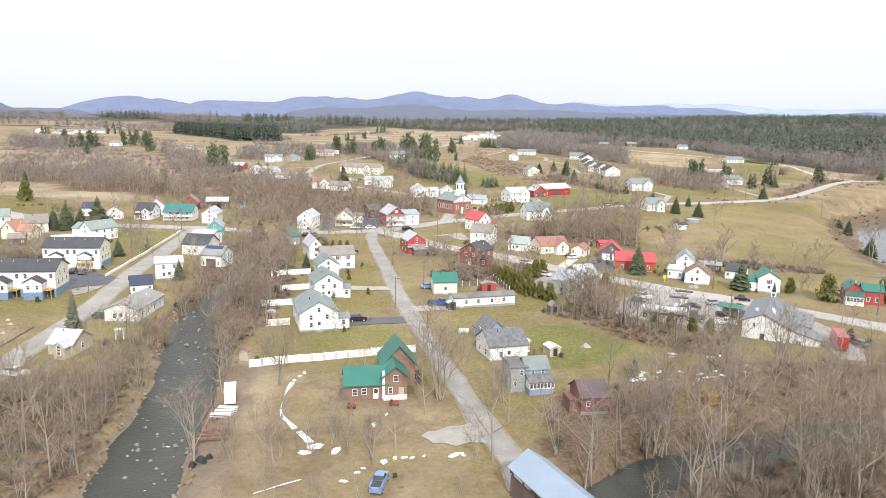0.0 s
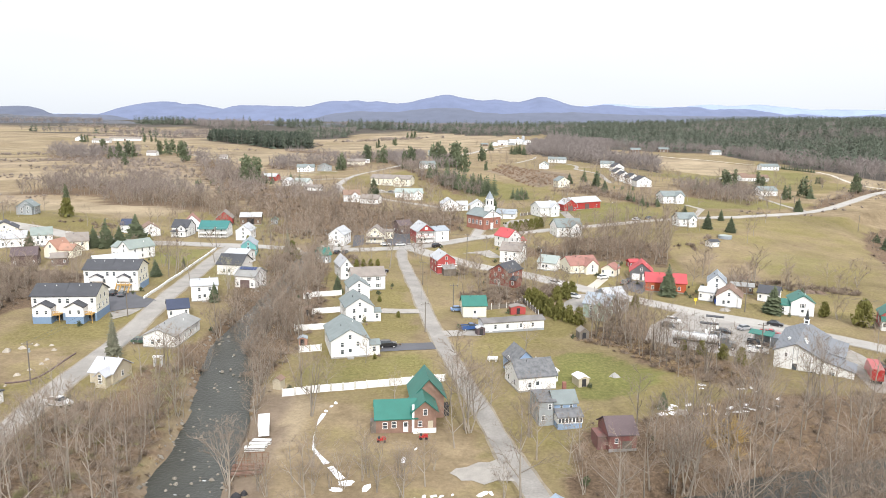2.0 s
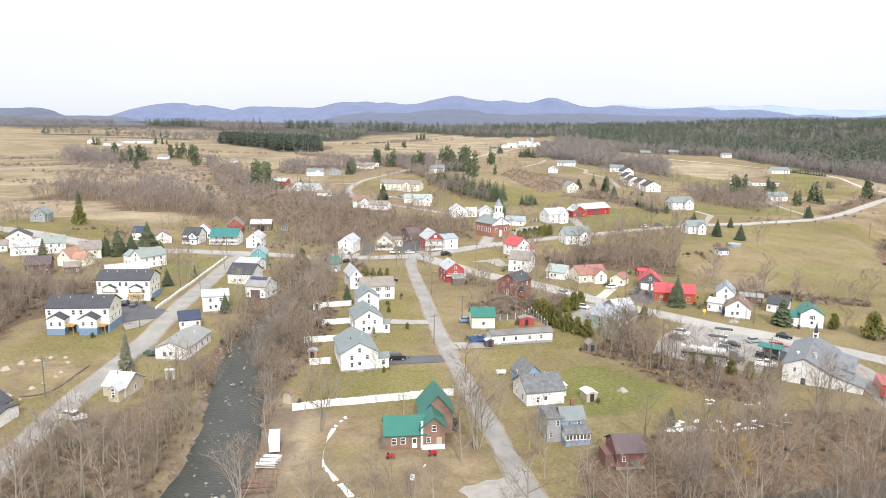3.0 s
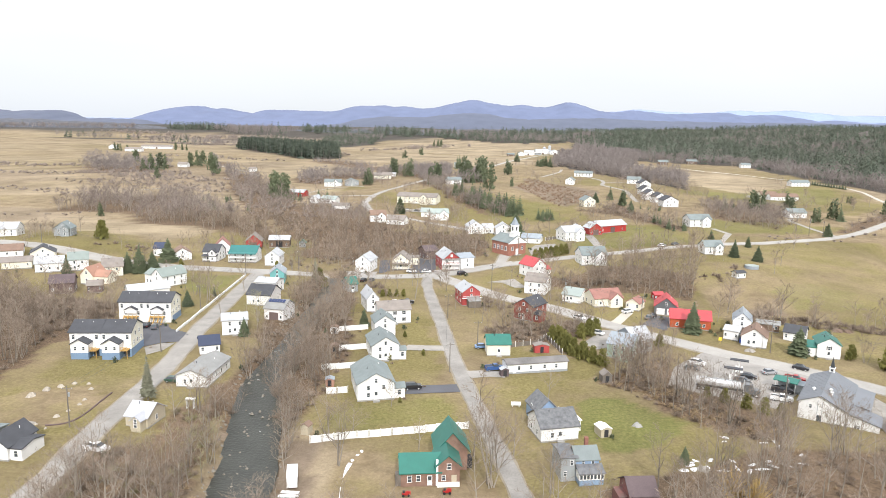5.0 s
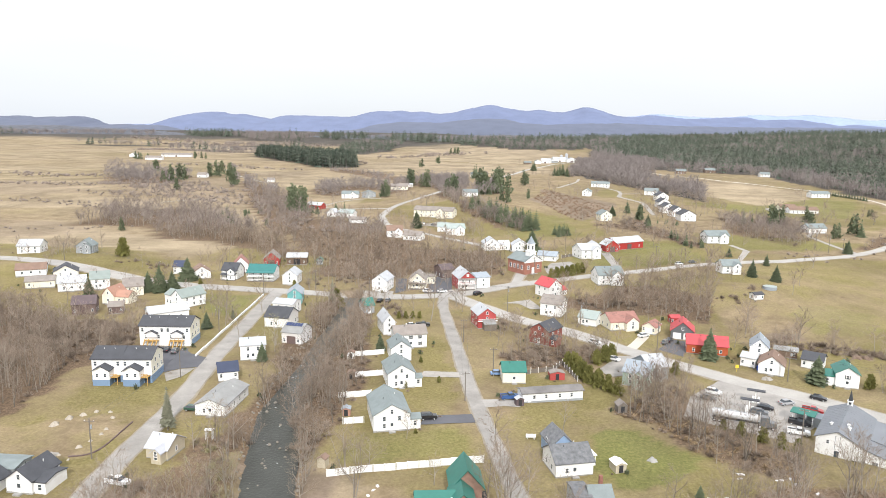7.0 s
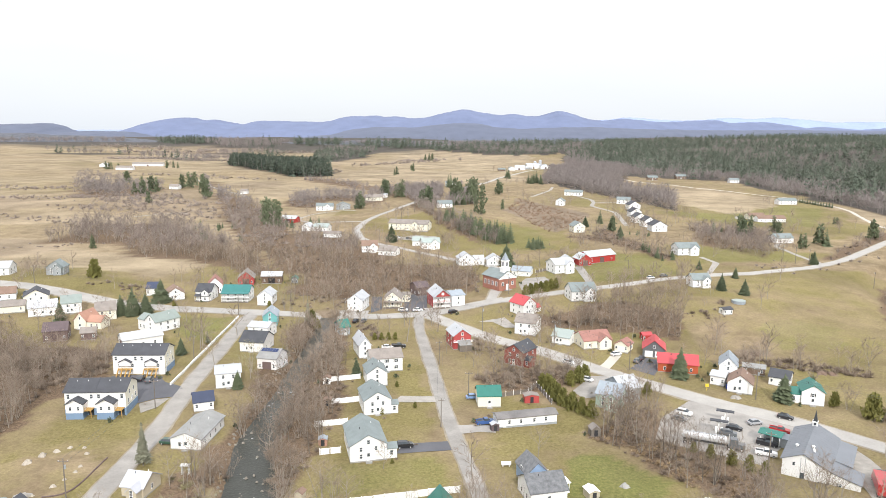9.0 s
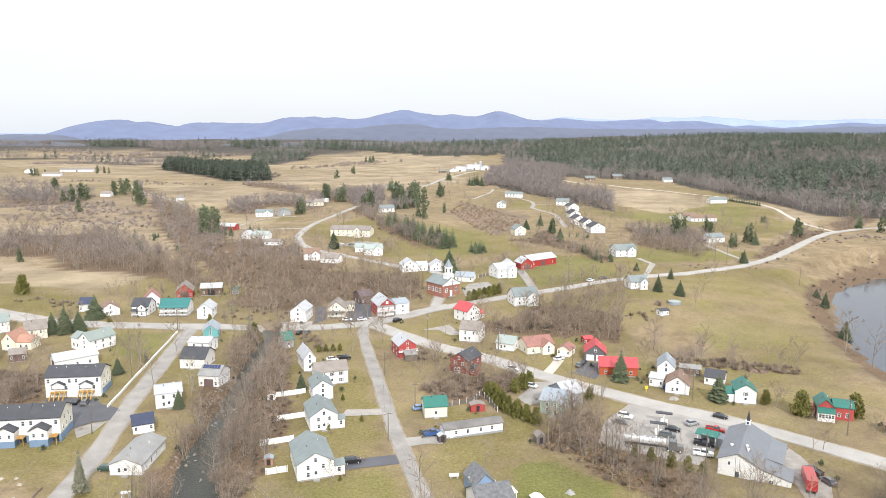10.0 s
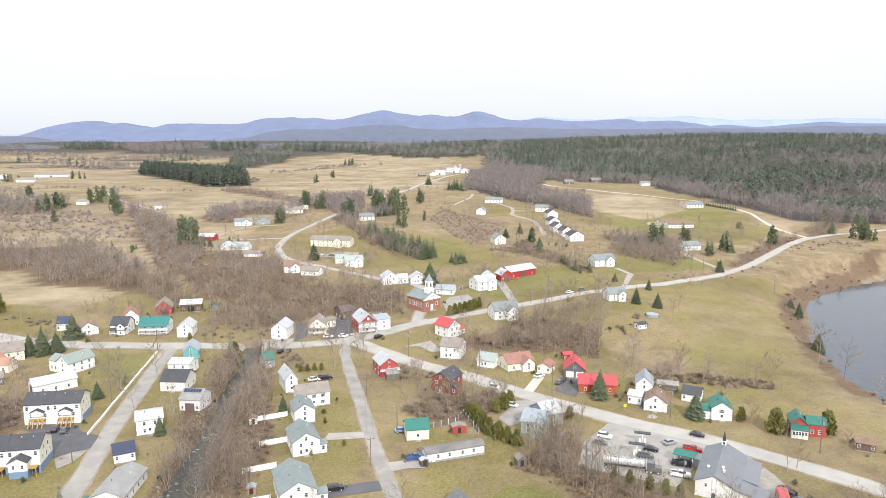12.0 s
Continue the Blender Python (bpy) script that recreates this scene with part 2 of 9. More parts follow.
BARK = foliage("grey_bark", (0.14, 0.12, 0.10), (0.37, 0.327, 0.276))
TWIG = foliage("bare_twigs", (0.15, 0.115, 0.09), (0.335, 0.27, 0.214))
# Next three, for distant woods: haze is put in as a greyer, bluer tone.
HARDWOOD = foliage("grey_hardwood_twigs", (0.185, 0.152, 0.134), (0.35, 0.296, 0.262))
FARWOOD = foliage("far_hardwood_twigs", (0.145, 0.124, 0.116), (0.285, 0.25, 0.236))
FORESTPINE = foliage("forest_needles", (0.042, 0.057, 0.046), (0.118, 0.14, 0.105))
NEEDLE = foliage("spruce_needles", (0.052, 0.068, 0.042), (0.13, 0.152, 0.088))
PINE = foliage("pine_needles", (0.062, 0.082, 0.054), (0.155, 0.18, 0.108))
CEDAR = foliage("cedar_leaves", (0.085, 0.09, 0.03), (0.21, 0.20, 0.065))
GREYPINE = foliage("thin_pine_needles", (0.13, 0.132, 0.092), (0.25, 0.245, 0.175))
WILLOW = foliage("willow_twigs", (0.34, 0.24, 0.10), (0.55, 0.40, 0.17))
DRYGRASS = foliage("dry_tall_grass", (0.25, 0.18, 0.11), (0.45, 0.34, 0.215))
WEED = foliage("dead_brown_weeds", (0.20, 0.128, 0.085), (0.33, 0.225, 0.155))
BUDDING = foliage("budding_shrub", (0.22, 0.20, 0.11), (0.38, 0.35, 0.20))


# ---- the lie of the land ----
KNOTS_NEAR = ((0, 115, 0), (-40, 130, 0), (25, 150, 1), (-80, 165, 3), (80, 176, 2.0), (55, 181, 2), (-120, 185, 4.5), (-110, 216, 5), (20, 190, 1.5), (0, 203, 2),
              (99, 211, 2), (64, 233, 3), (-85, 245, 4), (-10, 260, 3.2), (-163, 264, 4), (-130, 265, 5.5), (15, 282, 3.8), (-58, 307, 4), (-22, 307, 5), (-120, 310, 6.3))
KNOTS_MID = ((15, 312, 8), (101, 343, 11), (-213, 330, 12), (-108, 345, 6.8), (34, 352, 11), (10, 374, 7.5), (48, 380, 12), (10, 396, 12), (-70, 419, 10), (-243, 420, 7),
             (118, 422, 13.5), (197, 432, 9), (-38, 460, 9.5), (185, 460, 15), (68, 510, 14), (267, 512, 15), (122, 520, 15), (212, 571, 15), (-38, 576, 22), (-172, 587, 9))
KNOTS_FAR = ((-116, 607, 15), (305, 633, 12), (127, 678, 18), (-296, 725, 17), (306, 758, 15), (-322, 777, 17), (217, 973, 19), (195, 1135, 22), (-142, 1318, 17), (-651, 1365, 17), (85, 1540, 26),
             (-463, 1935, 10), (-787, 2050, 12), (230, 330, 1), (180, 290, 1), (400, 400, 2), (120, 110, -1), (-120, 110, 2), (700, 900, 36), (950, 1500, 62), (1500, 1500, 66), (1300, 2200, 66), (-1300, 2500, 25), (0, 2800, 30))
BROOK_LINE = [(-118, 20), (-70, 55), (-44, 78), (-42, 89), (-45, 101), (-47, 115), (-49, 128), (-52, 141), (-56, 154), (-60, 171), (-61, 183), (-62, 202), (-64, 238), (-66, 271), (-68, 291), (-69, 298)]
RIVER_LINE = [(-44, 78), (-20, 70), (0, 72), (14, 80), (27, 95), (34, 102), (44, 106), (55, 112), (68, 117), (85, 124), (110, 120), (150, 105), (220, 90)]
POND_EDGE = [(520, 520), (400, 470), (310, 437), (288, 427), (270, 418), (245, 399), (222, 378), (205, 345), (193, 320), (185, 308), (178, 288), (170, 256), (168, 230), (175, 205), (210, 190), (330, 200), (520, 260)]


def polyline_distance(x, y, line):
    x, y = np.asarray(x, float), np.asarray(y, float)
    best = np.full(x.shape, 1e9)
    for (ax, ay), (bx, by) in zip(line, line[1:]):
        dx, dy = bx - ax, by - ay
        t = np.clip(((x - ax) * dx + (y - ay) * dy) / (dx * dx + dy * dy), 0, 1)
        best = np.minimum(best, np.hypot(x - ax - t * dx, y - ay - t * dy))
    return best


def inside(x, y, poly):
    x, y = np.asarray(x, float), np.asarray(y, float)
    c = np.zeros(x.shape, bool)
    for (ax, ay), (bx, by) in zip(poly, poly[1:] + poly[:1]):
        if ay != by:
            c ^= ((ay > y) != (by > y)) & (x < (bx - ax) * (y - ay) / (by - ay) + ax)
    return c


def wobble(x, y, size, seed=0):
    """Smooth rolling values between about -1 and 1 with features of that size in metres."""
    x, y = np.asarray(x, float) / size, np.asarray(y, float) / size
    s = seed * 1.7
    return (np.sin(x * 1.9 + s + 1.3 * np.sin(y * 1.1 + s)) + np.sin(y * 2.3 - s + 1.1 * np.sin(x * 1.3 + 2 * s)) + 0.7 * np.sin(x * 4.1 + y * 3.3 + s) + 0.5 * np.sin(x * 7.3 - y * 6.1 + 3 * s)) / 2.6


def smooth(a, b, v):
    t = np.clip((v - a) / (b - a), 0, 1)
    return t * t * (3 - 2 * t)


def terrain(x, y):
    x, y = np.asarray(x, float), np.asarray(y, float)
    s, w = np.zeros(x.shape), np.zeros(x.shape)
    for a, b, c in KNOTS_NEAR + KNOTS_MID + KNOTS_FAR:
        r = 12 + 0.05 * b
        k = r ** 1.2 / ((x - a) ** 2 + (y - b) ** 2 + r * r) ** 1.6
        s, w = s + k * c, w + k
    z = s / w
    z = z + 0.12 * wobble(x, y, 9, 1) + smooth(350, 900, y) * 1.0 * wobble(x, y, 120, 2)
    far = smooth(1900, 3300, y)
    z = z * (1 - far) + far * (46 + 9 * wobble(x, y, 600, 3) + 20 * smooth(0, 900, x))
    z = np.where(y < 60, z * smooth(-200, 60, y), z)
    d = np.minimum(polyline_distance(x, y, BROOK_LINE) - 5.0 + 2.4 * smooth(145, 215, y), polyline_distance(x, y, RIVER_LINE) - 4.2)
    cut = 1 - smooth(-0.5, 4.5, d + 0.8 * wobble(x, y, 6, 4))
    z = z - 2.6 * cut
    pond = inside(x, y, POND_EDGE)
    z = np.where(pond, -1.2, z)
    edge = polyline_distance(x, y, POND_EDGE)
    return np.where(~pond & (edge < 25), np.minimum(z, 0.4 + 0.13 * edge + 0.006 * edge ** 2), z)


def ground(x, y):
    return float(terrain(np.array([x]), np.array([y]))[0])


# ---- mesh helpers ----
class Builder:
    """Collects corners and faces of one mesh."""

    def __init__(self):
        self.v, self.f = [], []

    def add(self, verts, faces):
        n = len(self.v)
        self.v += [tuple(p) for p in verts]
        self.f += [tuple(i + n for i in q) for q in faces]
        return self

    def box(self, x0, x1, y0, y1, z0, z1, m=None):
        vs = [Vector((x, y, z)) for z in (z0, z1) for x, y in ((x0, y0), (x1, y0), (x1, y1), (x0, y1))]
        if m:
            vs = [m @ p for p in vs]
        return self.add(vs, [(3, 2, 1, 0), (4, 5, 6, 7), (0, 1, 5, 4), (1, 2, 6, 5), (2, 3, 7, 6), (3, 0, 4, 7)])

    def tube(self, a, b, r0, r1, n=6, caps=True):
        a, b = Vector(a), Vector(b)
        d = (b - a).normalized()
        u = d.orthogonal().normalized()
        w = d.cross(u)
        ring = [u * math.cos(2 * math.pi * i / n) + w * math.sin(2 * math.pi * i / n) for i in range(n)]
        vs = [a + k * r0 for k in ring] + [b + k * r1 for k in ring]
        fs = [(i, (i + 1) % n, n + (i + 1) % n, n + i) for i in range(n)]
        if caps:
            fs += [tuple(range(n - 1, -1, -1)), tuple(range(n, 2 * n))]
        return self.add(vs, fs)

    def slab(self, pts, t):
        """A flat polygon (corners counter-clockwise from outside) with thickness t behind it."""
        ps = [Vector(p) for p in pts]
        n = (ps[1] - ps[0]).cross(ps[2] - ps[0]).normalized()
        k = len(ps)
        vs = ps + [p - n * t for p in ps]
        fs = [tuple(range(k)), tuple(range(2 * k - 1, k - 1, -1))] + [(i, k + i, k + (i + 1) % k, (i + 1) % k) for i in range(k)]
        return self.add(vs, fs)

    def mesh(self, name, material):
        me = bpy.data.meshes.new(name)
        me.from_pydata(self.v, [], self.f)
        me.materials.append(material)
        bm = bmesh.new()
        bm.from_mesh(me)
        bmesh.ops.recalc_face_normals(bm, faces=bm.faces)
        bm.to_mesh(me)
        bm.free()
        return me


def part(name, b, material, parent=None, label="", at=None):
    """Links a builder (or a ready mesh) as one mesh object under a thing."""
    me = b.mesh(name, material) if isinstance(b, Builder) else b
    ob = new(name, me)
    if parent:
        ob.parent = parent
    if at is not None:
        ob.matrix_basis = at
    if label:
        ob["label"] = label
    return ob


def thing(name, x, y, z, rot, label, category, group=""):
    ob = new(name)
    ob.empty_display_size = 0.5
    ob.matrix_basis = pose(x, y, z, 0, 0, rot)
    return tagged(ob, label, category, group)


def big_mesh(name, verts, faces, material, tint=None):
    me = bpy.data.meshes.new(name)
    verts, faces = np.asarray(verts, np.float32), np.asarray(faces, np.int32)
    k = faces.shape[1]
    me.vertices.add(len(verts))
    me.vertices.foreach_set("co", verts.ravel())
    me.loops.add(faces.size)
    me.loops.foreach_set("vertex_index", faces.ravel())
    me.polygons.add(len(faces))
    me.polygons.foreach_set("loop_start", np.arange(0, faces.size, k, dtype=np.int32))
    me.polygons.foreach_set("loop_total", np.full(len(faces), k, np.int32))
    if tint is not None:
        me.attributes.new("tint", "FLOAT", "POINT").data.foreach_set("value", np.asarray(tint, np.float32))
    me.update(calc_edges=True)
    me.validate()
    me.materials.append(material)
    return me


# ---- ground cover: woods, lawns, fields ----
WOODS = dict(
    right=[(14, 60), (170, 50), (185, 150), (112, 154), (90, 150), (62, 149), (44, 138), (36, 134), (22, 126), (18, 112), (20, 85)],
    left_bank=[(-50, 60), (-53, 100), (-58, 128), (-64, 150), (-73, 150), (-72, 137), (-82, 127), (-83, 60)],
    left_far=[(-150, 60), (-92, 60), (-94, 106), (-108, 118), (-128, 150), (-160, 140)],
    brook=[(-70, 150), (-47, 143), (-42, 165), (-42, 200), (-48, 230), (-52, 262), (-62, 285), (-71, 291), (-78, 262), (-67, 236), (-76, 222), (-69, 200), (-68, 175)],
    behind=[(-98, 326), (-66, 322), (-48, 334), (-40, 342), (-25, 346), (-12, 338), (-4, 336), (-4, 372), (-18, 388), (-36, 400), (-58, 396), (-84, 424), (-112, 436), (-140, 432), (-118, 380), (-96, 362)],
    diagonal=[(-112, 436), (-136, 494), (-156, 527), (-192, 602), (-240, 690), (-300, 760), (-379, 944), (-385, 930), (-290, 720), (-259, 669), (-216, 573), (-176, 482), (-152, 433), (-140, 432)],
    back=[(-200, 672), (-166, 655), (-167, 715), (-139, 715), (-122, 665), (-110, 712), (-110, 746), (-155, 775), (-200, 750)],
    corner=[(-408, 689), (-363, 721), (-362, 771), (-393, 838), (-481, 813)],
    hedgerow=[(-258, 979), (-219, 945), (-153, 851), (-120, 800), (-142, 883), (-165, 918), (-236, 1020), (-267, 1031)],
    belt=[(-310, 534), (-270, 534), (-250, 548), (-232, 530), (-198, 490), (-166, 442), (-140, 415), (-122, 380), (-109, 352), (-138, 372), (-176, 400), (-203, 407), (-221, 420), (-242, 456), (-262, 459), (-300, 456)],
    left_wood=[(-650, 1080), (-525, 1003), (-440, 850), (-400, 770), (-415, 723), (-450, 735)],
    band=[(-402, 699), (-370, 731), (-327, 730), (-259, 680), (-217, 575), (-272, 587), (-354, 613)],
    strip=[(24, 292), (30, 285), (45, 283), (57, 278), (76, 273), (84, 302), (62, 322), (46, 318), (30, 300)],
    scrub=[(-215, 262), (-172, 242), (-142, 222), (-130, 182), (-124, 158), (-150, 120), (-230, 150), (-250, 230)],
    thicket=[(27, 186), (38, 198), (50, 206), (47, 186), (56, 177), (69, 167), (64, 150), (48, 158), (40, 172)],
    wall=[(54, 491), (74, 475), (84, 457), (96, 434), (105, 404), (110, 420), (101, 456), (90, 490), (84, 530), (70, 500)],
    hillside=[(-60, 596), (-39, 528), (-23, 509), (-10, 486), (4, 467), (15, 468), (6, 507), (-11, 529), (-25, 549), (-42, 580)],
    upper=[(-128, 770), (-90, 754), (-66, 650), (-58, 600), (-44, 600), (-52, 800), (-56, 880), (-110, 870)],
    ridge_trees=[(-40, 640), (-12, 690), (-14, 800), (-36, 880), (-44, 800)],
    bank=[(-112, 437), (-85, 425), (-70, 400), (-52, 412), (-80, 450), (-100, 480), (-140, 505)],
    shore=[(168, 232), (178, 290), (196, 338), (222, 380), (250, 402), (290, 434), (337, 480), (330, 486), (284, 446), (243, 416), (212, 386), (186, 340), (170, 292), (160, 235)],
    garden=[(-4, 226), (8, 238), (28, 240), (34, 230), (22, 220), (6, 216)],
    rough=[(-165, 242), (-134, 238), (-124, 216), (-124, 196), (-132, 190), (-175, 215)],
    strip_end=[(18, 292), (34, 284), (48, 282), (40, 297), (26, 300)],
    lane=[(150, 545), (138, 466), (158, 441), (166, 427), (181, 449), (184, 480), (200, 504), (195, 527), (183, 541)],
    roadside=[(205, 436), (233, 472), (268, 514), (292, 533), (306, 526), (264, 486), (222, 441)],
    crossing=[(312, 545), (334, 545), (388, 619), (412, 652), (378, 638)],
    hollow=[(102, 1213), (160, 1377), (237, 1312), (200, 1060), (164, 961), (169, 863), (192, 824), (201, 784), (165, 641), (155, 720), (140, 760), (122, 810), (100, 890), (84, 960), (70, 945), (76, 1040)],
)
FOREST = [(345, 880), (362, 745), (360, 650), (390, 625), (450, 600), (900, 570), (2600, 1500), (2600, 3300), (330, 3300), (150, 1420), (215, 1090), (335, 1040)]
PINES = [(-500, 1350), (-560, 1540), (-430, 1420), (-310, 1300), (-262, 1169), (-240, 1075), (-296, 1061), (-362, 1168), (-430, 1258)]
# far woods: outline and the share of evergreens
FAR_WOODS = [([(-904, 2388), (-724, 2427), (-760, 2720), (-1150, 2720)], .1), ([(-700, 2560), (-560, 2500), (-540, 2720), (-760, 2720)], .95), ([(-439, 1752), (-362, 1574), (-379, 1908), (-356, 2127), (-390, 2459), (-495, 2498), (-526, 2291), (-514, 2068)], .7),
             ([(-1130, 2504), (-1000, 2600), (-1100, 2720), (-1300, 2720)], .9), ([(-1488, 2600), (-1372, 2600), (-1400, 2720), (-2300, 2720), (-2200, 2500)], .15), ([(-390, 2459), (-263, 2470), (-123, 2274), (48, 2053), (190, 2066), (350, 2720), (-560, 2720)], .55),
             ([(-640, 1560), (-600, 1700), (-900, 1900), (-940, 1830)], .2), ([(-700, 2050), (-600, 2080), (-640, 2140), (-900, 2120)], .3), ([(-1150, 1900), (-980, 1960), (-1010, 2010), (-1300, 1990)], .3)]
LAWNS = [[(19, 174), (31, 176), (39, 170), (47, 159), (38, 150), (22, 140), (20, 150), (17, 165)], [(-38, 146), (-6, 154), (-9, 172), (-40, 168)], [(-42, 176), (-12, 172), (-18, 205), (-44, 205)],
         [(-40, 206), (-17, 208), (-24, 240), (-46, 245)], [(2, 176), (22, 178), (30, 200), (4, 212)], [(-104, 250), (-122, 262), (-130, 285), (-106, 286)], [(-72, 148), (-62, 150), (-66, 168), (-82, 160)],
         [(36, 320), (60, 330), (110, 345), (140, 290), (100, 270), (80, 280)], [(20, 345), (60, 350), (110, 385), (100, 430), (60, 440), (30, 410)], [(-10, 420), (60, 450), (50, 520), (-10, 560), (-40, 590), (-90, 520)],
         [(110, 400), (180, 420), (220, 450), (150, 470), (110, 470)], [(-200, 300), (-150, 315), (-250, 400), (-300, 360)], [(140, 640), (212, 641), (255, 695), (328, 790), (330, 700), (300, 560), (240, 500), (190, 560)], [(73, 702), (95, 768), (104, 751), (95, 675), (81, 668)], [(102, 691), (127, 698), (119, 645), (105, 651)], [(-160, 600), (-128, 590), (-104, 600), (-120, 628), (-150, 628)], [(-100, 500), (-60, 540), (-90, 560)], [(-100, 206), (-104, 208), (-128, 240), (-122, 262), (-104, 250)], [(-120, 179), (-101, 182), (-98, 189), (-95, 195), (-92, 166), (-95, 156), (-115, 163), (-119, 175)], [(-60, 190), (-44, 176), (-46, 240), (-52, 250)]]
GOLD = [[(-43, 92), (-35, 96), (-31, 118), (-30, 138), (-40, 149), (-46, 146), (-42, 118)], [(-500, 480), (-330, 530), (-222, 520), (-190, 470), (-240, 520), (-360, 600)], [(140, 800), (239, 937), (321, 818), (328, 806), (255, 695), (212, 641), (190, 700)], [(-291, 813), (-253, 899), (-141, 782), (-100, 800), (-120, 735), (-194, 765), (-213, 719), (-232, 715)], [(-330, 380), (-170, 350), (-150, 400), (-240, 430), (-330, 470)], [(-200, 1350), (60, 1200), (120, 2040), (-300, 2400)], [(342, 728), (358, 693), (363, 649), (328, 588), (303, 551), (324, 625)], [(467, 769), (457, 726), (451, 667), (419, 626), (401, 636), (418, 689)], [(-900, 1500), (-650, 1400), (-560, 1900), (-900, 2200)], [(-60, 900), (60, 1040), (30, 1200), (-200, 1300), (-260, 1060)]]
DIRT = [[(16, 640), (33, 768), (46, 700), (56, 675), (80, 600), (68, 553), (44, 512), (30, 560)], [(-402, 699), (-370, 731), (-327, 730), (-259, 680), (-217, 575), (-272, 587), (-354, 613)], [(-560, 620), (-420, 580), (-380, 640), (-470, 700), (-600, 720)], [(-420, 400), (-300, 400), (-262, 430), (-300, 460), (-440, 470)], [(12, 620), (37, 763), (50, 675), (64, 672), (88, 613), (77, 566), (58, 559), (44, 512), (32, 545)], [(-342, 864), (-332, 949), (-267, 946), (-259, 899), (-288, 822), (-317, 823)], [(-370, 654), (-312, 624), (-258, 637), (-224, 586), (-231, 572), (-282, 597), (-344, 606)], [(-440, 760), (-300, 660), (-270, 740), (-330, 800)], [(93, 266), (107, 265), (106, 256), (95, 254)], [(108, 246), (121, 240), (118, 248)], [(-52, 88), (-30, 88), (-36, 142), (-44, 142)]]
ROADS = dict(
    mill=[(12.8, 93.6), (12.6, 99), (12.0, 104), (10.3, 109.5), (7.7, 118), (4.5, 131.7), (0.7, 146.5), (-3.3, 163), (-6.9, 178), (-11.0, 197), (-16.6, 226), (-21.4, 250), (-25.8, 272), (-28, 284), (-29, 300)],
    main=[(-420, 352), (-300, 334), (-241, 319), (-204, 309), (-177, 304), (-137, 296), (-114, 294), (-99, 294), (-69, 295), (-45, 296), (-28, 300), (-14, 309), (-1, 318), (9, 323)],
    field=[(9, 323), (25, 329), (51, 340), (73, 352), (90, 363), (108, 372), (142, 383), (181, 406), (215, 435), (253, 474), (300, 523), (340, 554), (420, 590)],
    through=[(-24, 298), (-16, 288), (-7.2, 279), (3.6, 268.5), (14, 260.5), (24, 252), (33, 243), (42, 235), (54, 225.5), (64, 216.5), (78, 207), (90, 199.5), (100, 190), (110, 180), (122, 168), (145, 145), (190, 100)],
    left=[(-101, 294), (-100.2, 276), (-98.1, 256), (-95.4, 231), (-93.3, 214), (-91.8, 203), (-88.9, 183), (-87.2, 165), (-86, 143), (-84.8, 130), (-83.4, 118), (-82, 100), (-80, 40)],
    hill=[(-70, 720), (-81, 648), (-88, 595), (-96, 541), (-97, 512), (-88, 484), (-75, 466), (-58, 452), (-33, 426), (-15, 406), (0, 396), (10, 378), (6, 350), (2, 322)],
    gravel=[(306, 530), (312, 582), (340, 690), (344, 756), (332, 820), (310, 852), (256, 908), (202, 999), (190, 1040)],
)
ROAD_WIDTH = dict(mill=4.0, main=8.0, field=5.2, through=7.2, left=5.3, hill=4.6, gravel=3.6)
BROOK_WIDTH = 12

xs = np.concatenate([-np.cumsum(4 * 1.072 ** np.arange(60))[::-1] - 142, np.arange(-140, 141, 2.5), np.arange(144, 345, 4.0), 345 + np.cumsum(9 * 1.072 ** np.arange(50))])
ys = np.concatenate([np.arange(-900, 60, 60), np.arange(60, 332, 2.5), np.arange(334, 700, 6.0), 700 + np.cumsum(8 * 1.045 ** np.arange(70))])
GX, GY = np.meshgrid(xs, ys)
GZ = terrain(GX, GY)
nx, ny = len(xs), len(ys)
idx = np.arange(nx * ny).reshape(ny, nx)
quads = np.stack([idx[:-1, :-1], idx[:-1, 1:], idx[1:, 1:], idx[1:, :-1]], -1).reshape(-1, 4)


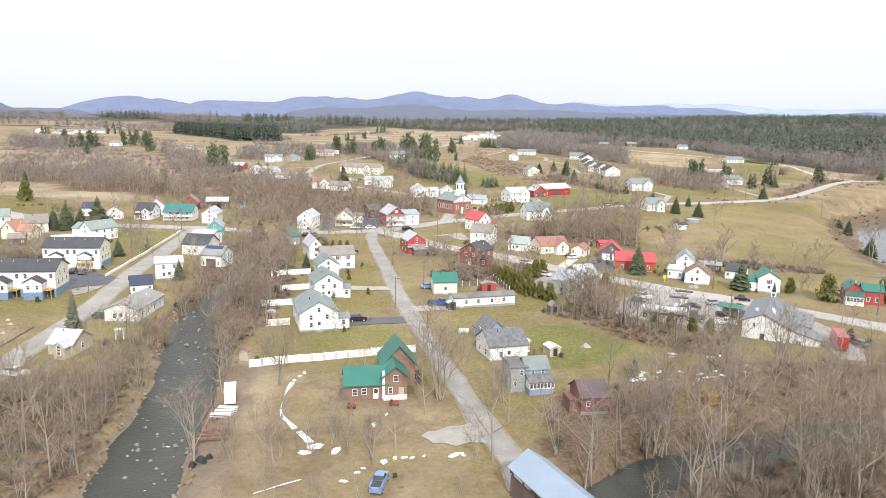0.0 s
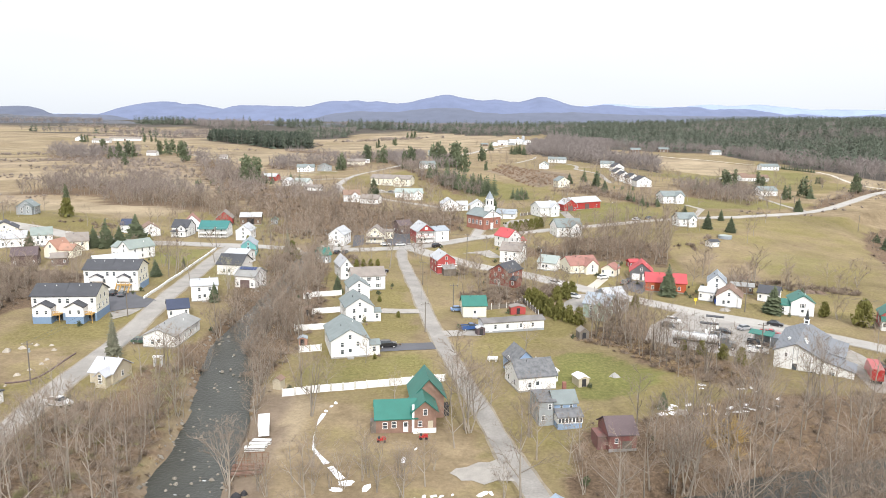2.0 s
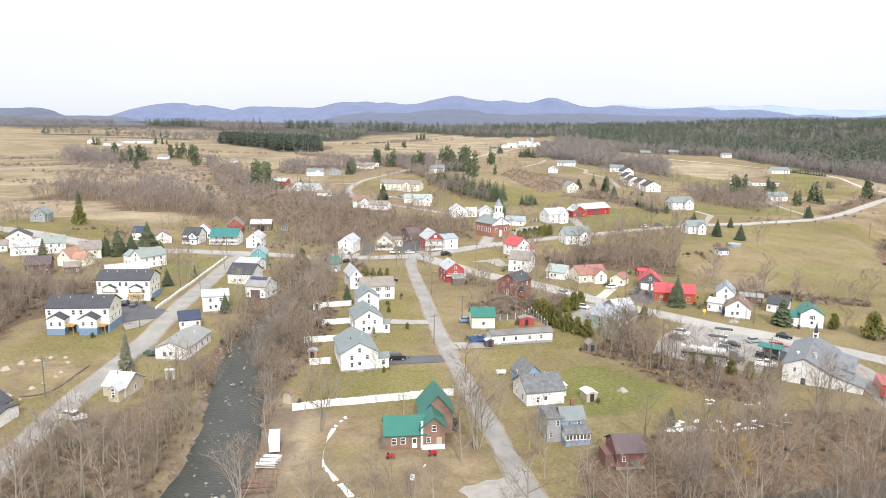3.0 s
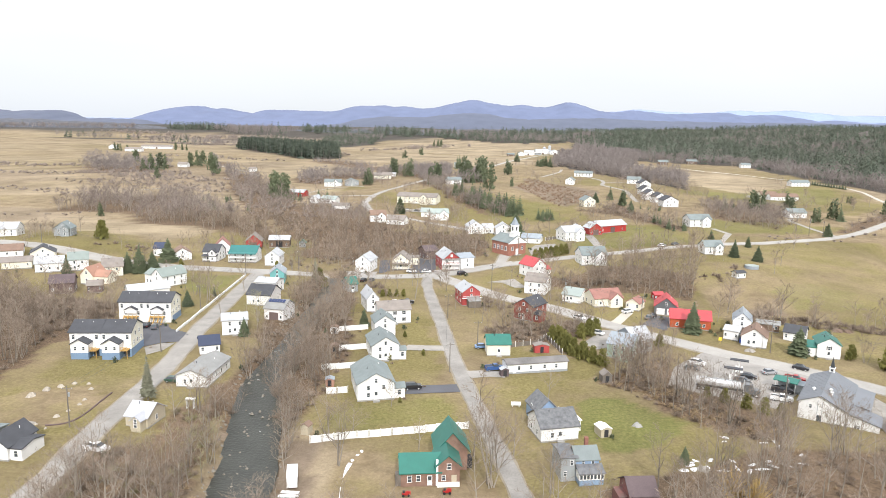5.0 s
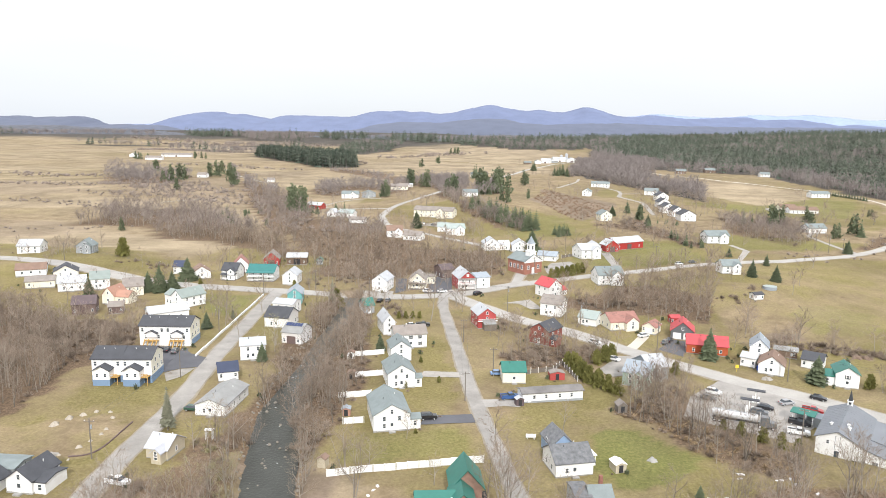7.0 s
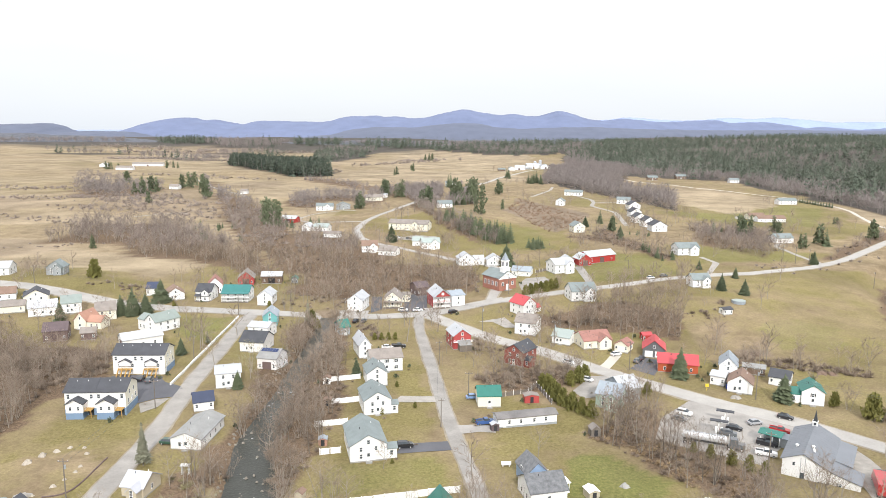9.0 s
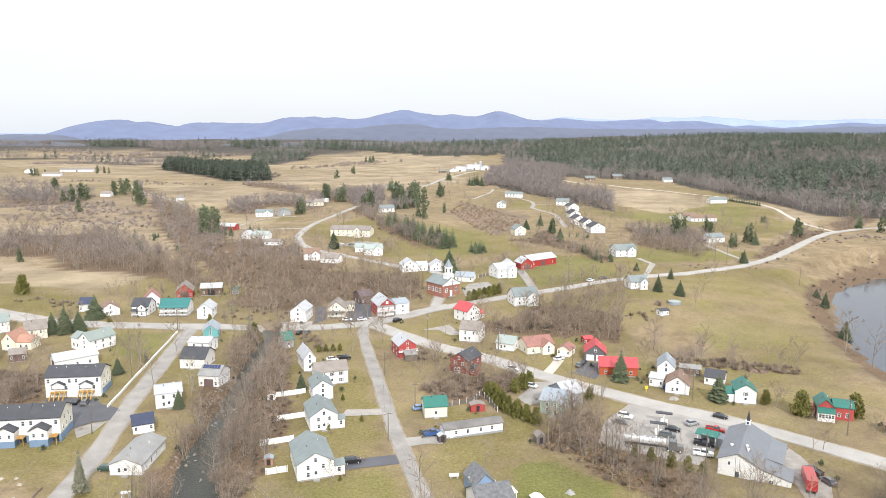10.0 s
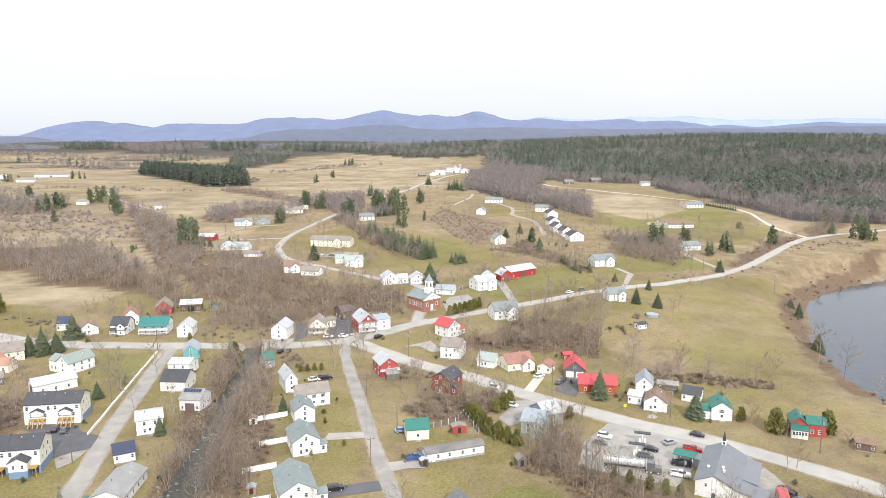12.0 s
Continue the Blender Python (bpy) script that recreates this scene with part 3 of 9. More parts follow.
def cover(x, y):
    """How green, how littered with leaves, how bare and how golden the ground is."""
    jx, jy = x + 2.0 * wobble(x, y, 7, 5) + 0.01 * y * wobble(x, y, 60, 9), y + 2.0 * wobble(x, y, 8, 6) + 0.01 * y * wobble(x, y, 70, 8)
    green = 0.52 + 0.3 * wobble(x, y, 45, 7)
    green = np.where((y > 400), 0.15 + 0.35 * wobble(x, y, 220, 4), green)
    lit = np.zeros(x.shape)
    for k, p in WOODS.items():
        lit = lit if k in ("band", "left_wood") else np.maximum(lit, inside(jx, jy, p))
    for p in [FOREST, PINES] + [q for q, _ in FAR_WOODS]:
        lit = np.maximum(lit, inside(jx, jy, p))
    for p in LAWNS:
        green = np.where(inside(jx, jy, p), 0.8 + 0.2 * wobble(x, y, 12, 3), green)
    for p in ([(-124, 150), (-111, 156), (-100, 159), (-93, 153), (-92, 138), (-97, 137), (-120, 138)], [(-40, 86), (-4, 88), (6, 104), (0, 128), (-12, 134), (-38, 141)], [(32, 188), (44, 174), (68, 152), (58, 150), (42, 168)]):
        green = np.where(inside(jx, jy, p), 0.12 + 0.25 * wobble(x, y, 9, 3), green)
    field = (x > 80) & (x < 200) & (y > 225) & (y < 330)
    green = np.where(field, 0.45 + 0.4 * wobble(x, y, 30, 3), green)
    gold = np.where((y > 430) & (x < -130), np.clip(0.42 + 0.4 * wobble(x, y, 110, 3), 0, 0.9), 0.0)
    dirt = np.zeros(x.shape)
    for p in GOLD:
        gold = np.where(inside(jx, jy, p), 0.9, gold)
    for p in DIRT:
        dirt = np.where(inside(jx, jy, p), np.where((y > 380) & ((x < 0) | (y > 800)), 0.42, 0.8), dirt)
    dirt = np.maximum(dirt, 0.7 * (1 - smooth(3, 16, polyline_distance(x, y, POND_EDGE) + 6 * wobble(x, y, 14, 2))))
    d = np.minimum(polyline_distance(x, y, BROOK_LINE), polyline_distance(x, y, RIVER_LINE))
    dirt = np.maximum(dirt, 0.8 * (1 - smooth(6, 11, d + 2 * wobble(x, y, 5, 2))))
    return np.clip(green, 0, 1), np.clip(lit, 0, 1), np.clip(dirt, 0, 1), np.clip(gold, 0, 1)


def lush_grass(x, y):
    """Where the turf is already a fresh green."""
    jx, jy = x + 1.5 * wobble(x, y, 6, 5), y + 1.5 * wobble(x, y, 7, 6)
    out = np.zeros(x.shape)
    for p, k in (([(21, 172), (31, 174), (39, 168), (46, 158), (38, 149), (24, 143), (20, 152)], .75), ([(-105, 250), (-121, 262), (-129, 284), (-107, 285)], .6), ([(112, 262), (138, 270), (150, 300), (128, 304), (110, 288)], .3), ([(-38, 148), (-8, 156), (-11, 168), (-38, 163)], .35),
                 ([(30, 360), (60, 352), (104, 380), (96, 426), (60, 436), (34, 404)], .45), ([(150, 640), (212, 645), (300, 740), (320, 700), (250, 560), (200, 560)], .45), ([(0, 440), (44, 452), (36, 520), (-20, 560)], .4), ([(120, 400), (180, 425), (205, 446), (150, 462), (118, 450)], .4)):
        out = np.maximum(out, k * inside(jx, jy, p))
    return out


def needle_floor(x, y):
    """Where dark needles and wet leaves cover the forest floor."""
    jx, jy = x + 0.01 * y * wobble(x, y, 60, 9), y + 0.01 * y * wobble(x, y, 70, 8)
    out = np.zeros(x.shape)
    for p in [FOREST, PINES, WOODS["hollow"]] + [q for q, _ in FAR_WOODS]:
        out = np.maximum(out, inside(jx, jy, p))
    return np.maximum(out, smooth(2200, 2420, y + 120 * wobble(x, y, 240, 4)))


def ground_material():
    m = bpy.data.materials.new("spring_ground")
    m.use_nodes = True
    t = m.node_tree
    b = t.nodes["Principled BSDF"]
    b.inputs["Roughness"].default_value = 0.95
    b.inputs["Specular IOR Level"].default_value = 0.1
    at = t.nodes.new("ShaderNodeAttribute")
    at.attribute_name = "cover"
    sep = t.nodes.new("ShaderNodeSeparateColor")
    t.links.new(at.outputs["Color"], sep.inputs[0])
    co = t.nodes.new("ShaderNodeTexCoord")

    def noise_node(scale, detail, rough=0.6):
        n = t.nodes.new("ShaderNodeTexNoise")
        n.inputs["Scale"].default_value, n.inputs["Detail"].default_value, n.inputs["Roughness"].default_value = scale, detail, rough
        t.links.new(co.outputs["Object"], n.inputs["Vector"])
        return n.outputs["Fac"]

    def ramp(fac, a, c, lo=0.3, hi=0.7):
        r = t.nodes.new("ShaderNodeValToRGB")
        r.color_ramp.elements[0].position, r.color_ramp.elements[0].color = lo, (*a, 1)
        r.color_ramp.elements[1].position, r.color_ramp.elements[1].color = hi, (*c, 1)
        t.links.new(fac, r.inputs[0])
        return r.outputs[0]

    def soft(fac, n, amount=0.5):
        k = t.nodes.new("ShaderNodeMath")
        k.operation, k.inputs[1].default_value = "MULTIPLY_ADD", amount
        t.links.new(n, k.inputs[0])
        t.links.new(fac, k.inputs[2])
        r = t.nodes.new("ShaderNodeMapRange")
        r.inputs["From Min"].default_value, r.inputs["From Max"].default_value = 0.5 * amount + 0.1, 0.5 * amount + 0.9
        t.links.new(k.outputs[0], r.inputs["Value"])
        return r.outputs[0]

    def mix(fac, a, c):
        k = t.nodes.new("ShaderNodeMix")
        k.data_type = "RGBA"
        t.links.new(fac, k.inputs["Factor"])
        t.links.new(a, k.inputs["A"])
        t.links.new(c, k.inputs["B"])
        return k.outputs["Result"]

    fine, mid, broad = noise_node(1.3, 6, 0.75), noise_node(0.13, 8, 0.72), noise_node(0.022, 7, 0.68)
    straw = ramp(mid, (0.245, 0.182, 0.108), (0.48, 0.375, 0.24))
    green = ramp(fine, (0.215, 0.177, 0.076), (0.345, 0.292, 0.127), 0.25, 0.75)
    litter = ramp(fine, (0.125, 0.087, 0.06), (0.32, 0.228, 0.152), 0.25, 0.75)
    bare = ramp(mid, (0.21, 0.16, 0.12), (0.38, 0.295, 0.22))
    gold = ramp(broad, (0.35, 0.275, 0.18), (0.52, 0.42, 0.29))
    turf = t.nodes.new("ShaderNodeMath")
    turf.operation, turf.inputs[1].default_value, turf.inputs[2].default_value = "MULTIPLY_ADD", 1.6, -0.8
    t.links.new(noise_node(0.045, 4, 0.6), turf.inputs[0])
    blend = t.nodes.new("ShaderNodeMath")
    t.links.new(sep.outputs["Red"], blend.inputs[0])
    t.links.new(turf.outputs[0], blend.inputs[1])
    c = mix(soft(blend.outputs[0], mid, 1.5), straw, green)
    c = mix(at.outputs["Alpha"], c, gold)
    c = mix(soft(sep.outputs["Blue"], mid, 0.8), c, bare)
    c = mix(soft(sep.outputs["Green"], mid, 0.5), c, litter)
    duff = t.nodes.new("ShaderNodeAttribute")
    duff.attribute_name = "duff"
    c = mix(duff.outputs["Fac"], c, ramp(mid, (0.085, 0.078, 0.07), (0.16, 0.14, 0.12)))
    lush = t.nodes.new("ShaderNodeAttribute")
    lush.attribute_name = "lush"
    c = mix(soft(lush.outputs["Fac"], mid, 0.6), c, ramp(fine, (0.165, 0.178, 0.055), (0.285, 0.285, 0.10), 0.25, 0.75))
    patch = t.nodes.new("ShaderNodeMapRange")
    patch.inputs["To Min"].default_value, patch.inputs["To Max"].default_value = 0.27, 1.10
    t.links.new(broad, patch.inputs["Value"])
    grain = t.nodes.new("ShaderNodeMapRange")
    grain.inputs["To Min"].default_value, grain.inputs["To Max"].default_value = 0.5, 1.46
    t.links.new(fine, grain.inputs["Value"])
    mul = t.nodes.new("ShaderNodeMath")
    mul.operation = "MULTIPLY"
    t.links.new(patch.outputs[0], mul.inputs[0])
    t.links.new(grain.outputs[0], mul.inputs[1])
    sc = t.nodes.new("ShaderNodeVectorMath")
    sc.operation = "SCALE"
    t.links.new(c, sc.inputs[0])
    t.links.new(mul.outputs[0], sc.inputs["Scale"])
    t.links.new(sc.outputs[0], b.inputs["Base Color"])
    bp = t.nodes.new("ShaderNodeBump")
    bp.inputs["Strength"].default_value, bp.inputs["Distance"].default_value = 0.5, 0.25
    t.links.new(fine, bp.inputs["Height"])
    t.links.new(bp.outputs[0], b.inputs["Normal"])
    return m


me = big_mesh("ground", np.stack([GX, GY, GZ], -1).reshape(-1, 3), quads, ground_material())
me.attributes.new("cover", "FLOAT_COLOR", "POINT").data.foreach_set("color", np.stack(cover(GX, GY), -1).astype(np.float32).ravel())
me.attributes.new("duff", "FLOAT", "POINT").data.foreach_set("value", needle_floor(GX, GY).astype(np.float32).ravel())
me.attributes.new("lush", "FLOAT", "POINT").data.foreach_set("value", lush_grass(GX, GY).astype(np.float32).ravel())
me.polygons.foreach_set("use_smooth", np.ones(len(me.polygons), bool))
tagged(new("ground", me), "tan and green early-spring grass and leaf litter", "ground", kind="structure")


def spaced(line, step):
    out = []
    for (ax, ay), (bx, by) in zip(line, line[1:]):
        n = max(1, int(math.hypot(bx - ax, by - ay) / step))
        out += [(ax + (bx - ax) * i / n, ay + (by - ay) * i / n) for i in range(n)]
    pts = np.array(out + [line[-1]], float)
    for _ in range(6):
        pts[1:-1] = (pts[:-2] + 2 * pts[1:-1] + pts[2:]) / 4
    return pts


def strip(name, line, width, material, label, category, lift=0.10, kind="structure", level=None, step=3.0, ragged=0.0, cross=4, taper=0.0):
    """A band that lies on the ground along a line."""
    pts = spaced(line, step)
    d = np.gradient(pts, axis=0)
    d /= np.linalg.norm(d, axis=1)[:, None]
    nrm = np.stack([-d[:, 1], d[:, 0]], 1)
    wid = width / 2 * (1 - (taper * smooth(145, 215, pts[:, 1]) if taper else 0)) + ragged * wobble(pts[:, 0], pts[:, 1], 8, 3)
    rows = [pts + nrm * (wid * k)[:, None] for k in np.linspace(-1, 1, cross + 1)]
    v = np.stack(rows, 1).reshape(-1, 2)
    if level == "flow":
        mid = terrain(pts[:, 0], pts[:, 1]) + lift
        for _ in range(20):
            mid[1:-1] = (mid[:-2] + 2 * mid[1:-1] + mid[2:]) / 4
        z = np.repeat(mid, cross + 1)
    else:
        z = terrain(v[:, 0], v[:, 1]) + lift
    c, n = cross + 1, len(pts)
    i = np.arange(c * n).reshape(n, c)
    q = np.stack([i[:-1, :-1], i[1:, :-1], i[1:, 1:], i[:-1, 1:]], -1).reshape(-1, 4)[:, ::-1]
    return tagged(new(name, big_mesh(name, np.column_stack([v, z]), q, material)), label, category, kind=kind)


def patch_area(name, poly, material, label, category, lift=0.08, level=None, kind="structure", step=2.0):
    """A flat area with the outline poly, draped on the ground."""
    bm = bmesh.new()
    dense = []
    for (ax, ay), (bx, by) in zip(poly, poly[1:] + poly[:1]):
        n = max(1, int(math.hypot(bx - ax, by - ay) / (step * 2)))
        dense += [(ax + (bx - ax) * i / n, ay + (by - ay) * i / n) for i in range(n)]
    face = bm.faces.new([bm.verts.new((x, y, 0)) for x, y in dense])
    x0, x1 = min(p[0] for p in poly), max(p[0] for p in poly)
    y0, y1 = min(p[1] for p in poly), max(p[1] for p in poly)
    for axis, lo, hi in ((0, x0, x1), (1, y0, y1)):
        for k in range(1, int((hi - lo) / step)):
            co = [0, 0, 0]
            no = [0, 0, 0]
            co[axis], no[axis] = lo + k * step, 1
            bmesh.ops.bisect_plane(bm, geom=bm.verts[:] + bm.edges[:] + bm.faces[:], plane_co=co, plane_no=no)
    for v in bm.verts:
        v.co.z = level if level is not None else ground(v.co.x, v.co.y) + lift
    bmesh.ops.recalc_face_normals(bm, faces=bm.faces)
    if bm.faces[:][0].normal.z < 0:
        bmesh.ops.reverse_faces(bm, faces=bm.faces)
    me = bpy.data.meshes.new(name)
    bm.to_mesh(me)
    bm.free()
    me.materials.append(material)
    return tagged(new(name, me), label, category, kind=kind)


for key, material, label in (("main", ROADGREY, "pale worn asphalt main street"), ("field", ROADGREY, "pale worn asphalt road past the fields"), ("through", ROADGREY, "pale worn asphalt through road"), ("mill", ASPHALT, "grey asphalt side street to the covered bridge"),
                             ("left", ASPHALT, "grey sandy village road"), ("hill", ROADGREY, "pale road up the hill"), ("gravel", PALEGRAVEL, "pale gravel farm road")):
    if key != "gravel":
        strip("road_shoulder", ROADS[key], ROAD_WIDTH[key] + (1.0 if key in ("mill", "left") else 1.6), SHOULDER, "sandy verge along the " + label.split(" ", 1)[1], "road verge", lift=0.06, ragged=0.35, step=1.2)
    strip("road", ROADS[key], ROAD_WIDTH[key], material, label, "road", lift=dict(main=0.16, field=0.15, through=0.14).get(key, 0.12), ragged=0.18, step=2.0)

for line, w in (([(106, 1322), (73, 1239), (43, 1152), (17, 1066), (-5, 971), (-18, 921), (-40, 850)], 6), ([(79, 904), (73, 860), (46, 776)], 3.5), ([(96, 790), (106, 745), (103, 708), (96, 674), (101, 655), (111, 631), (110, 605), (106, 550)], 3.8), ([(103, 708), (114, 711), (126, 712)], 3.5),
                ([(-118, 622), (-132, 622), (-150, 612), (-160, 590), (-156, 570), (-130, 552), (-98, 545)], 3.4), ([(-430, 1010), (-330, 830), (-262, 740), (-240, 700)], 3.2), ([(-296, 570), (-280, 592), (-262, 600)], 2.6), ([(196, 415), (190, 440), (184, 466), (192, 476)], 3.4), ([(236, 600), (214, 628), (206, 600), (222, 580)], 3.6), ([(460, 800), (500, 790), (560, 760)], 4)):
    strip("lane", line, w, GRAVEL if w < 5 else ROADGREY, "pale narrow lane between the fields", "lane", lift=0.12, ragged=0.3, step=3.0)

strip("brook", BROOK_LINE, BROOK_WIDTH + 1, BROOK, "shallow dark brook with stones", "brook", lift=0.95, level="flow", ragged=0.5, taper=0.45)
strip("river", RIVER_LINE[1:], 11.5, BROOK, "dark slow river below the bridge", "river", lift=0.5, level="flow")
patch_area("pond", [(x - 6, y + 3) for x, y in POND_EDGE], POND, "wide grey mill pond", "pond", level=0.0, step=40)

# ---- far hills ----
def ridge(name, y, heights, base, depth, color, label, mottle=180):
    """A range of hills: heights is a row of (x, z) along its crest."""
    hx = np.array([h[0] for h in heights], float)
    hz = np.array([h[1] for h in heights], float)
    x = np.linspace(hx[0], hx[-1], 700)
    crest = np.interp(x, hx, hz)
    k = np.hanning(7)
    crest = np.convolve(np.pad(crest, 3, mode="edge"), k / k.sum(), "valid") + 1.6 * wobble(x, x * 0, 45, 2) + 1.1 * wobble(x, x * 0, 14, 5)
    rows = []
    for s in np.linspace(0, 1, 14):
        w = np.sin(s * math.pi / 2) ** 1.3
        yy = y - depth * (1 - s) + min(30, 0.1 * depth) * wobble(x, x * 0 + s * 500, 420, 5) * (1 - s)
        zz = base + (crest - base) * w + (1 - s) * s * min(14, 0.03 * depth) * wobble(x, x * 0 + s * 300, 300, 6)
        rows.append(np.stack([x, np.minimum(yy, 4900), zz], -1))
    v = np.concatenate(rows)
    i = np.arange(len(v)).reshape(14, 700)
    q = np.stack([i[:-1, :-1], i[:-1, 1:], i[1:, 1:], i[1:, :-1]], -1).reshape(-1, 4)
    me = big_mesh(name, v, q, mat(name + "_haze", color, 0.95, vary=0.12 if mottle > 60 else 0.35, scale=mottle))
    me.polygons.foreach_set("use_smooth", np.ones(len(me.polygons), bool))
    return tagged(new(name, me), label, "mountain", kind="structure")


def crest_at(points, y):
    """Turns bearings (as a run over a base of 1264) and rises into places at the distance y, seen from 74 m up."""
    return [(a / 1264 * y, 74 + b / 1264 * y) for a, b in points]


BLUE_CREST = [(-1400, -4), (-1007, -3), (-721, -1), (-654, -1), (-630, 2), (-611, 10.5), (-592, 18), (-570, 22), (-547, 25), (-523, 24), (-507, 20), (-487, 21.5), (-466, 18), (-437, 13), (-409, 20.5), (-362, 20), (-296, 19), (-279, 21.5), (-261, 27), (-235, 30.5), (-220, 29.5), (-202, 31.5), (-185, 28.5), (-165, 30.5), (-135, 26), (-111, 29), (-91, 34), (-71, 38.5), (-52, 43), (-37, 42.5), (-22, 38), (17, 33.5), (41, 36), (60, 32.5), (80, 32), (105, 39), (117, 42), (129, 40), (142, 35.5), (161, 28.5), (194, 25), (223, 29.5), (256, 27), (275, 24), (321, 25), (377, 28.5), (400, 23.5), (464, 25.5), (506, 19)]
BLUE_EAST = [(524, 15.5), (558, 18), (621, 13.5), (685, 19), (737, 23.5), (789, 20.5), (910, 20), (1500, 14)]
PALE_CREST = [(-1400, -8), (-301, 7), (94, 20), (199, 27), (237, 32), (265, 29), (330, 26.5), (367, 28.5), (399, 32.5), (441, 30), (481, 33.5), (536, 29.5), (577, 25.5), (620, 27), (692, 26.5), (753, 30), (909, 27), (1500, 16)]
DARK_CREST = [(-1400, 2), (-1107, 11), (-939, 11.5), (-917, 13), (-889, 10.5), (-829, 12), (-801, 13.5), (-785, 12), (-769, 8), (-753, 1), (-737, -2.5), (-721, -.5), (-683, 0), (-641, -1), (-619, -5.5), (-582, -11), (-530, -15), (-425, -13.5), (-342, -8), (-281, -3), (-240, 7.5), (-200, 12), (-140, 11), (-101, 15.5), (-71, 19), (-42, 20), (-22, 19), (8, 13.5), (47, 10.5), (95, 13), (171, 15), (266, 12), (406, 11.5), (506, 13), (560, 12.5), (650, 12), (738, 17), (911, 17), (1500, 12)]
# Distance haze is mixed into these base colours: farther ranges are bluer and paler.
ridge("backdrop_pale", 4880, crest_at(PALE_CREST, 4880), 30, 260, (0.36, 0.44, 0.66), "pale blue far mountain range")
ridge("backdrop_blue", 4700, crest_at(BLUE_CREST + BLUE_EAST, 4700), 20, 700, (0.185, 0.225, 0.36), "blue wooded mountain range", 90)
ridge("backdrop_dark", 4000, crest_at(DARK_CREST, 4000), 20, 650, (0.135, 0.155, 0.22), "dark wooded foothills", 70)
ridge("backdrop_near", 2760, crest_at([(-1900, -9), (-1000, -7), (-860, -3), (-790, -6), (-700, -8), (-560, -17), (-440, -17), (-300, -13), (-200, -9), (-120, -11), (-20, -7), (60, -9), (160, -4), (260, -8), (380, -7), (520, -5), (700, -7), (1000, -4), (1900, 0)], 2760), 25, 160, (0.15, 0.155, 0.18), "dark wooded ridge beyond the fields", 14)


# ---- houses ----
BLOCKED = [(-95, 116, 6), (-69, 166, 6), (-69, 158, 6), (-67, 172, 5), (-72, 139, 7), (-69, 131, 6), (-66, 160, 5), (-66, 226, 8), (-70, 220, 7), (-76, 202, 7), (-57, 262, 7), (36, 303, 7), (32, 304, 4), (52, 190, 8), (60, 182, 9), (74, 168, 8), (62, 170, 6), (-60, 148, 4), (-160, 552, 9), (-120, 500, 8), (-108, 480, 8), (-60, 415, 8), (-74, 426, 8), (-92, 233, 6), (36, 299, 8)]  # where no tree may stand: x, y, radius
_win = Builder()
for x0, x1, z0, z1 in ((-0.55, -0.43, -0.75, 0.75), (0.43, 0.55, -0.75, 0.75), (-0.43, 0.43, 0.63, 0.75), (-0.43, 0.43, -0.04, 0.04)):
    _win.box(x0, x1, -0.07, 0.02, z0, z1)
_win.box(-0.62, 0.62, -0.11, 0.02, -0.85, -0.75)
WIN_FRAME = _win.mesh("window", TRIM)
WIN_PANE = Builder().box(-0.45, 0.45, -0.025, 0.01, -0.76, 0.64).mesh("pane", GLASS)
WIN_SHUT = Builder().box(-0.16, 0.16, -0.05, 0.01, -0.75, 0.75).mesh("shutter", SHUTTER)
DOOR_MESH = Builder().box(-0.48, 0.48, -0.06, 0.02, 0, 2.05).mesh("door", TRIM)
DOOR_DARK = Builder().box(-0.34, 0.34, -0.09, -0.06, 1.05, 1.9).mesh("door_pane", GLASS)


def put_window(house_ob, x, y, z, turn, scale=1.0, shutters=False):
    w = part("window", WIN_FRAME, None, house_ob, at=pose(x, y, z, 0, 0, turn) @ Matrix.Scale(scale, 4))
    part("pane", WIN_PANE, None, w)
    if shutters:
        for u in (-0.76, 0.76):
            part("shutter", WIN_SHUT, None, w, "dark shutter", at=pose(u, 0, 0))


def gable_walls(b, w, d, eave, rise, ridge_dir, low=-1.2, hip=False):
    hw, hd = w / 2, d / 2
    base = [(-hw, -hd, low), (hw, -hd, low), (hw, hd, low), (-hw, hd, low)]
    top = [(-hw, -hd, eave), (hw, -hd, eave), (hw, hd, eave), (-hw, hd, eave)]
    v = base + top
    if hip:
        return b.add(v, [(0, 1, 5, 4), (1, 2, 6, 5), (2, 3, 7, 6), (3, 0, 4, 7), (4, 5, 6, 7)])
    if ridge_dir == "f":
        v += [(0, -hd, eave + rise), (0, hd, eave + rise)]
        return b.add(v, [(0, 1, 5, 8, 4), (2, 3, 7, 9, 6), (1, 2, 6, 5), (3, 0, 4, 7), (4, 8, 9, 7), (8, 5, 6, 9)])
    v += [(-hw, 0, eave + rise), (hw, 0, eave + rise)]
    return b.add(v, [(0, 1, 5, 4), (2, 3, 7, 6), (1, 2, 6, 9, 5), (3, 0, 4, 8, 7), (4, 5, 9, 8), (6, 7, 8, 9)])


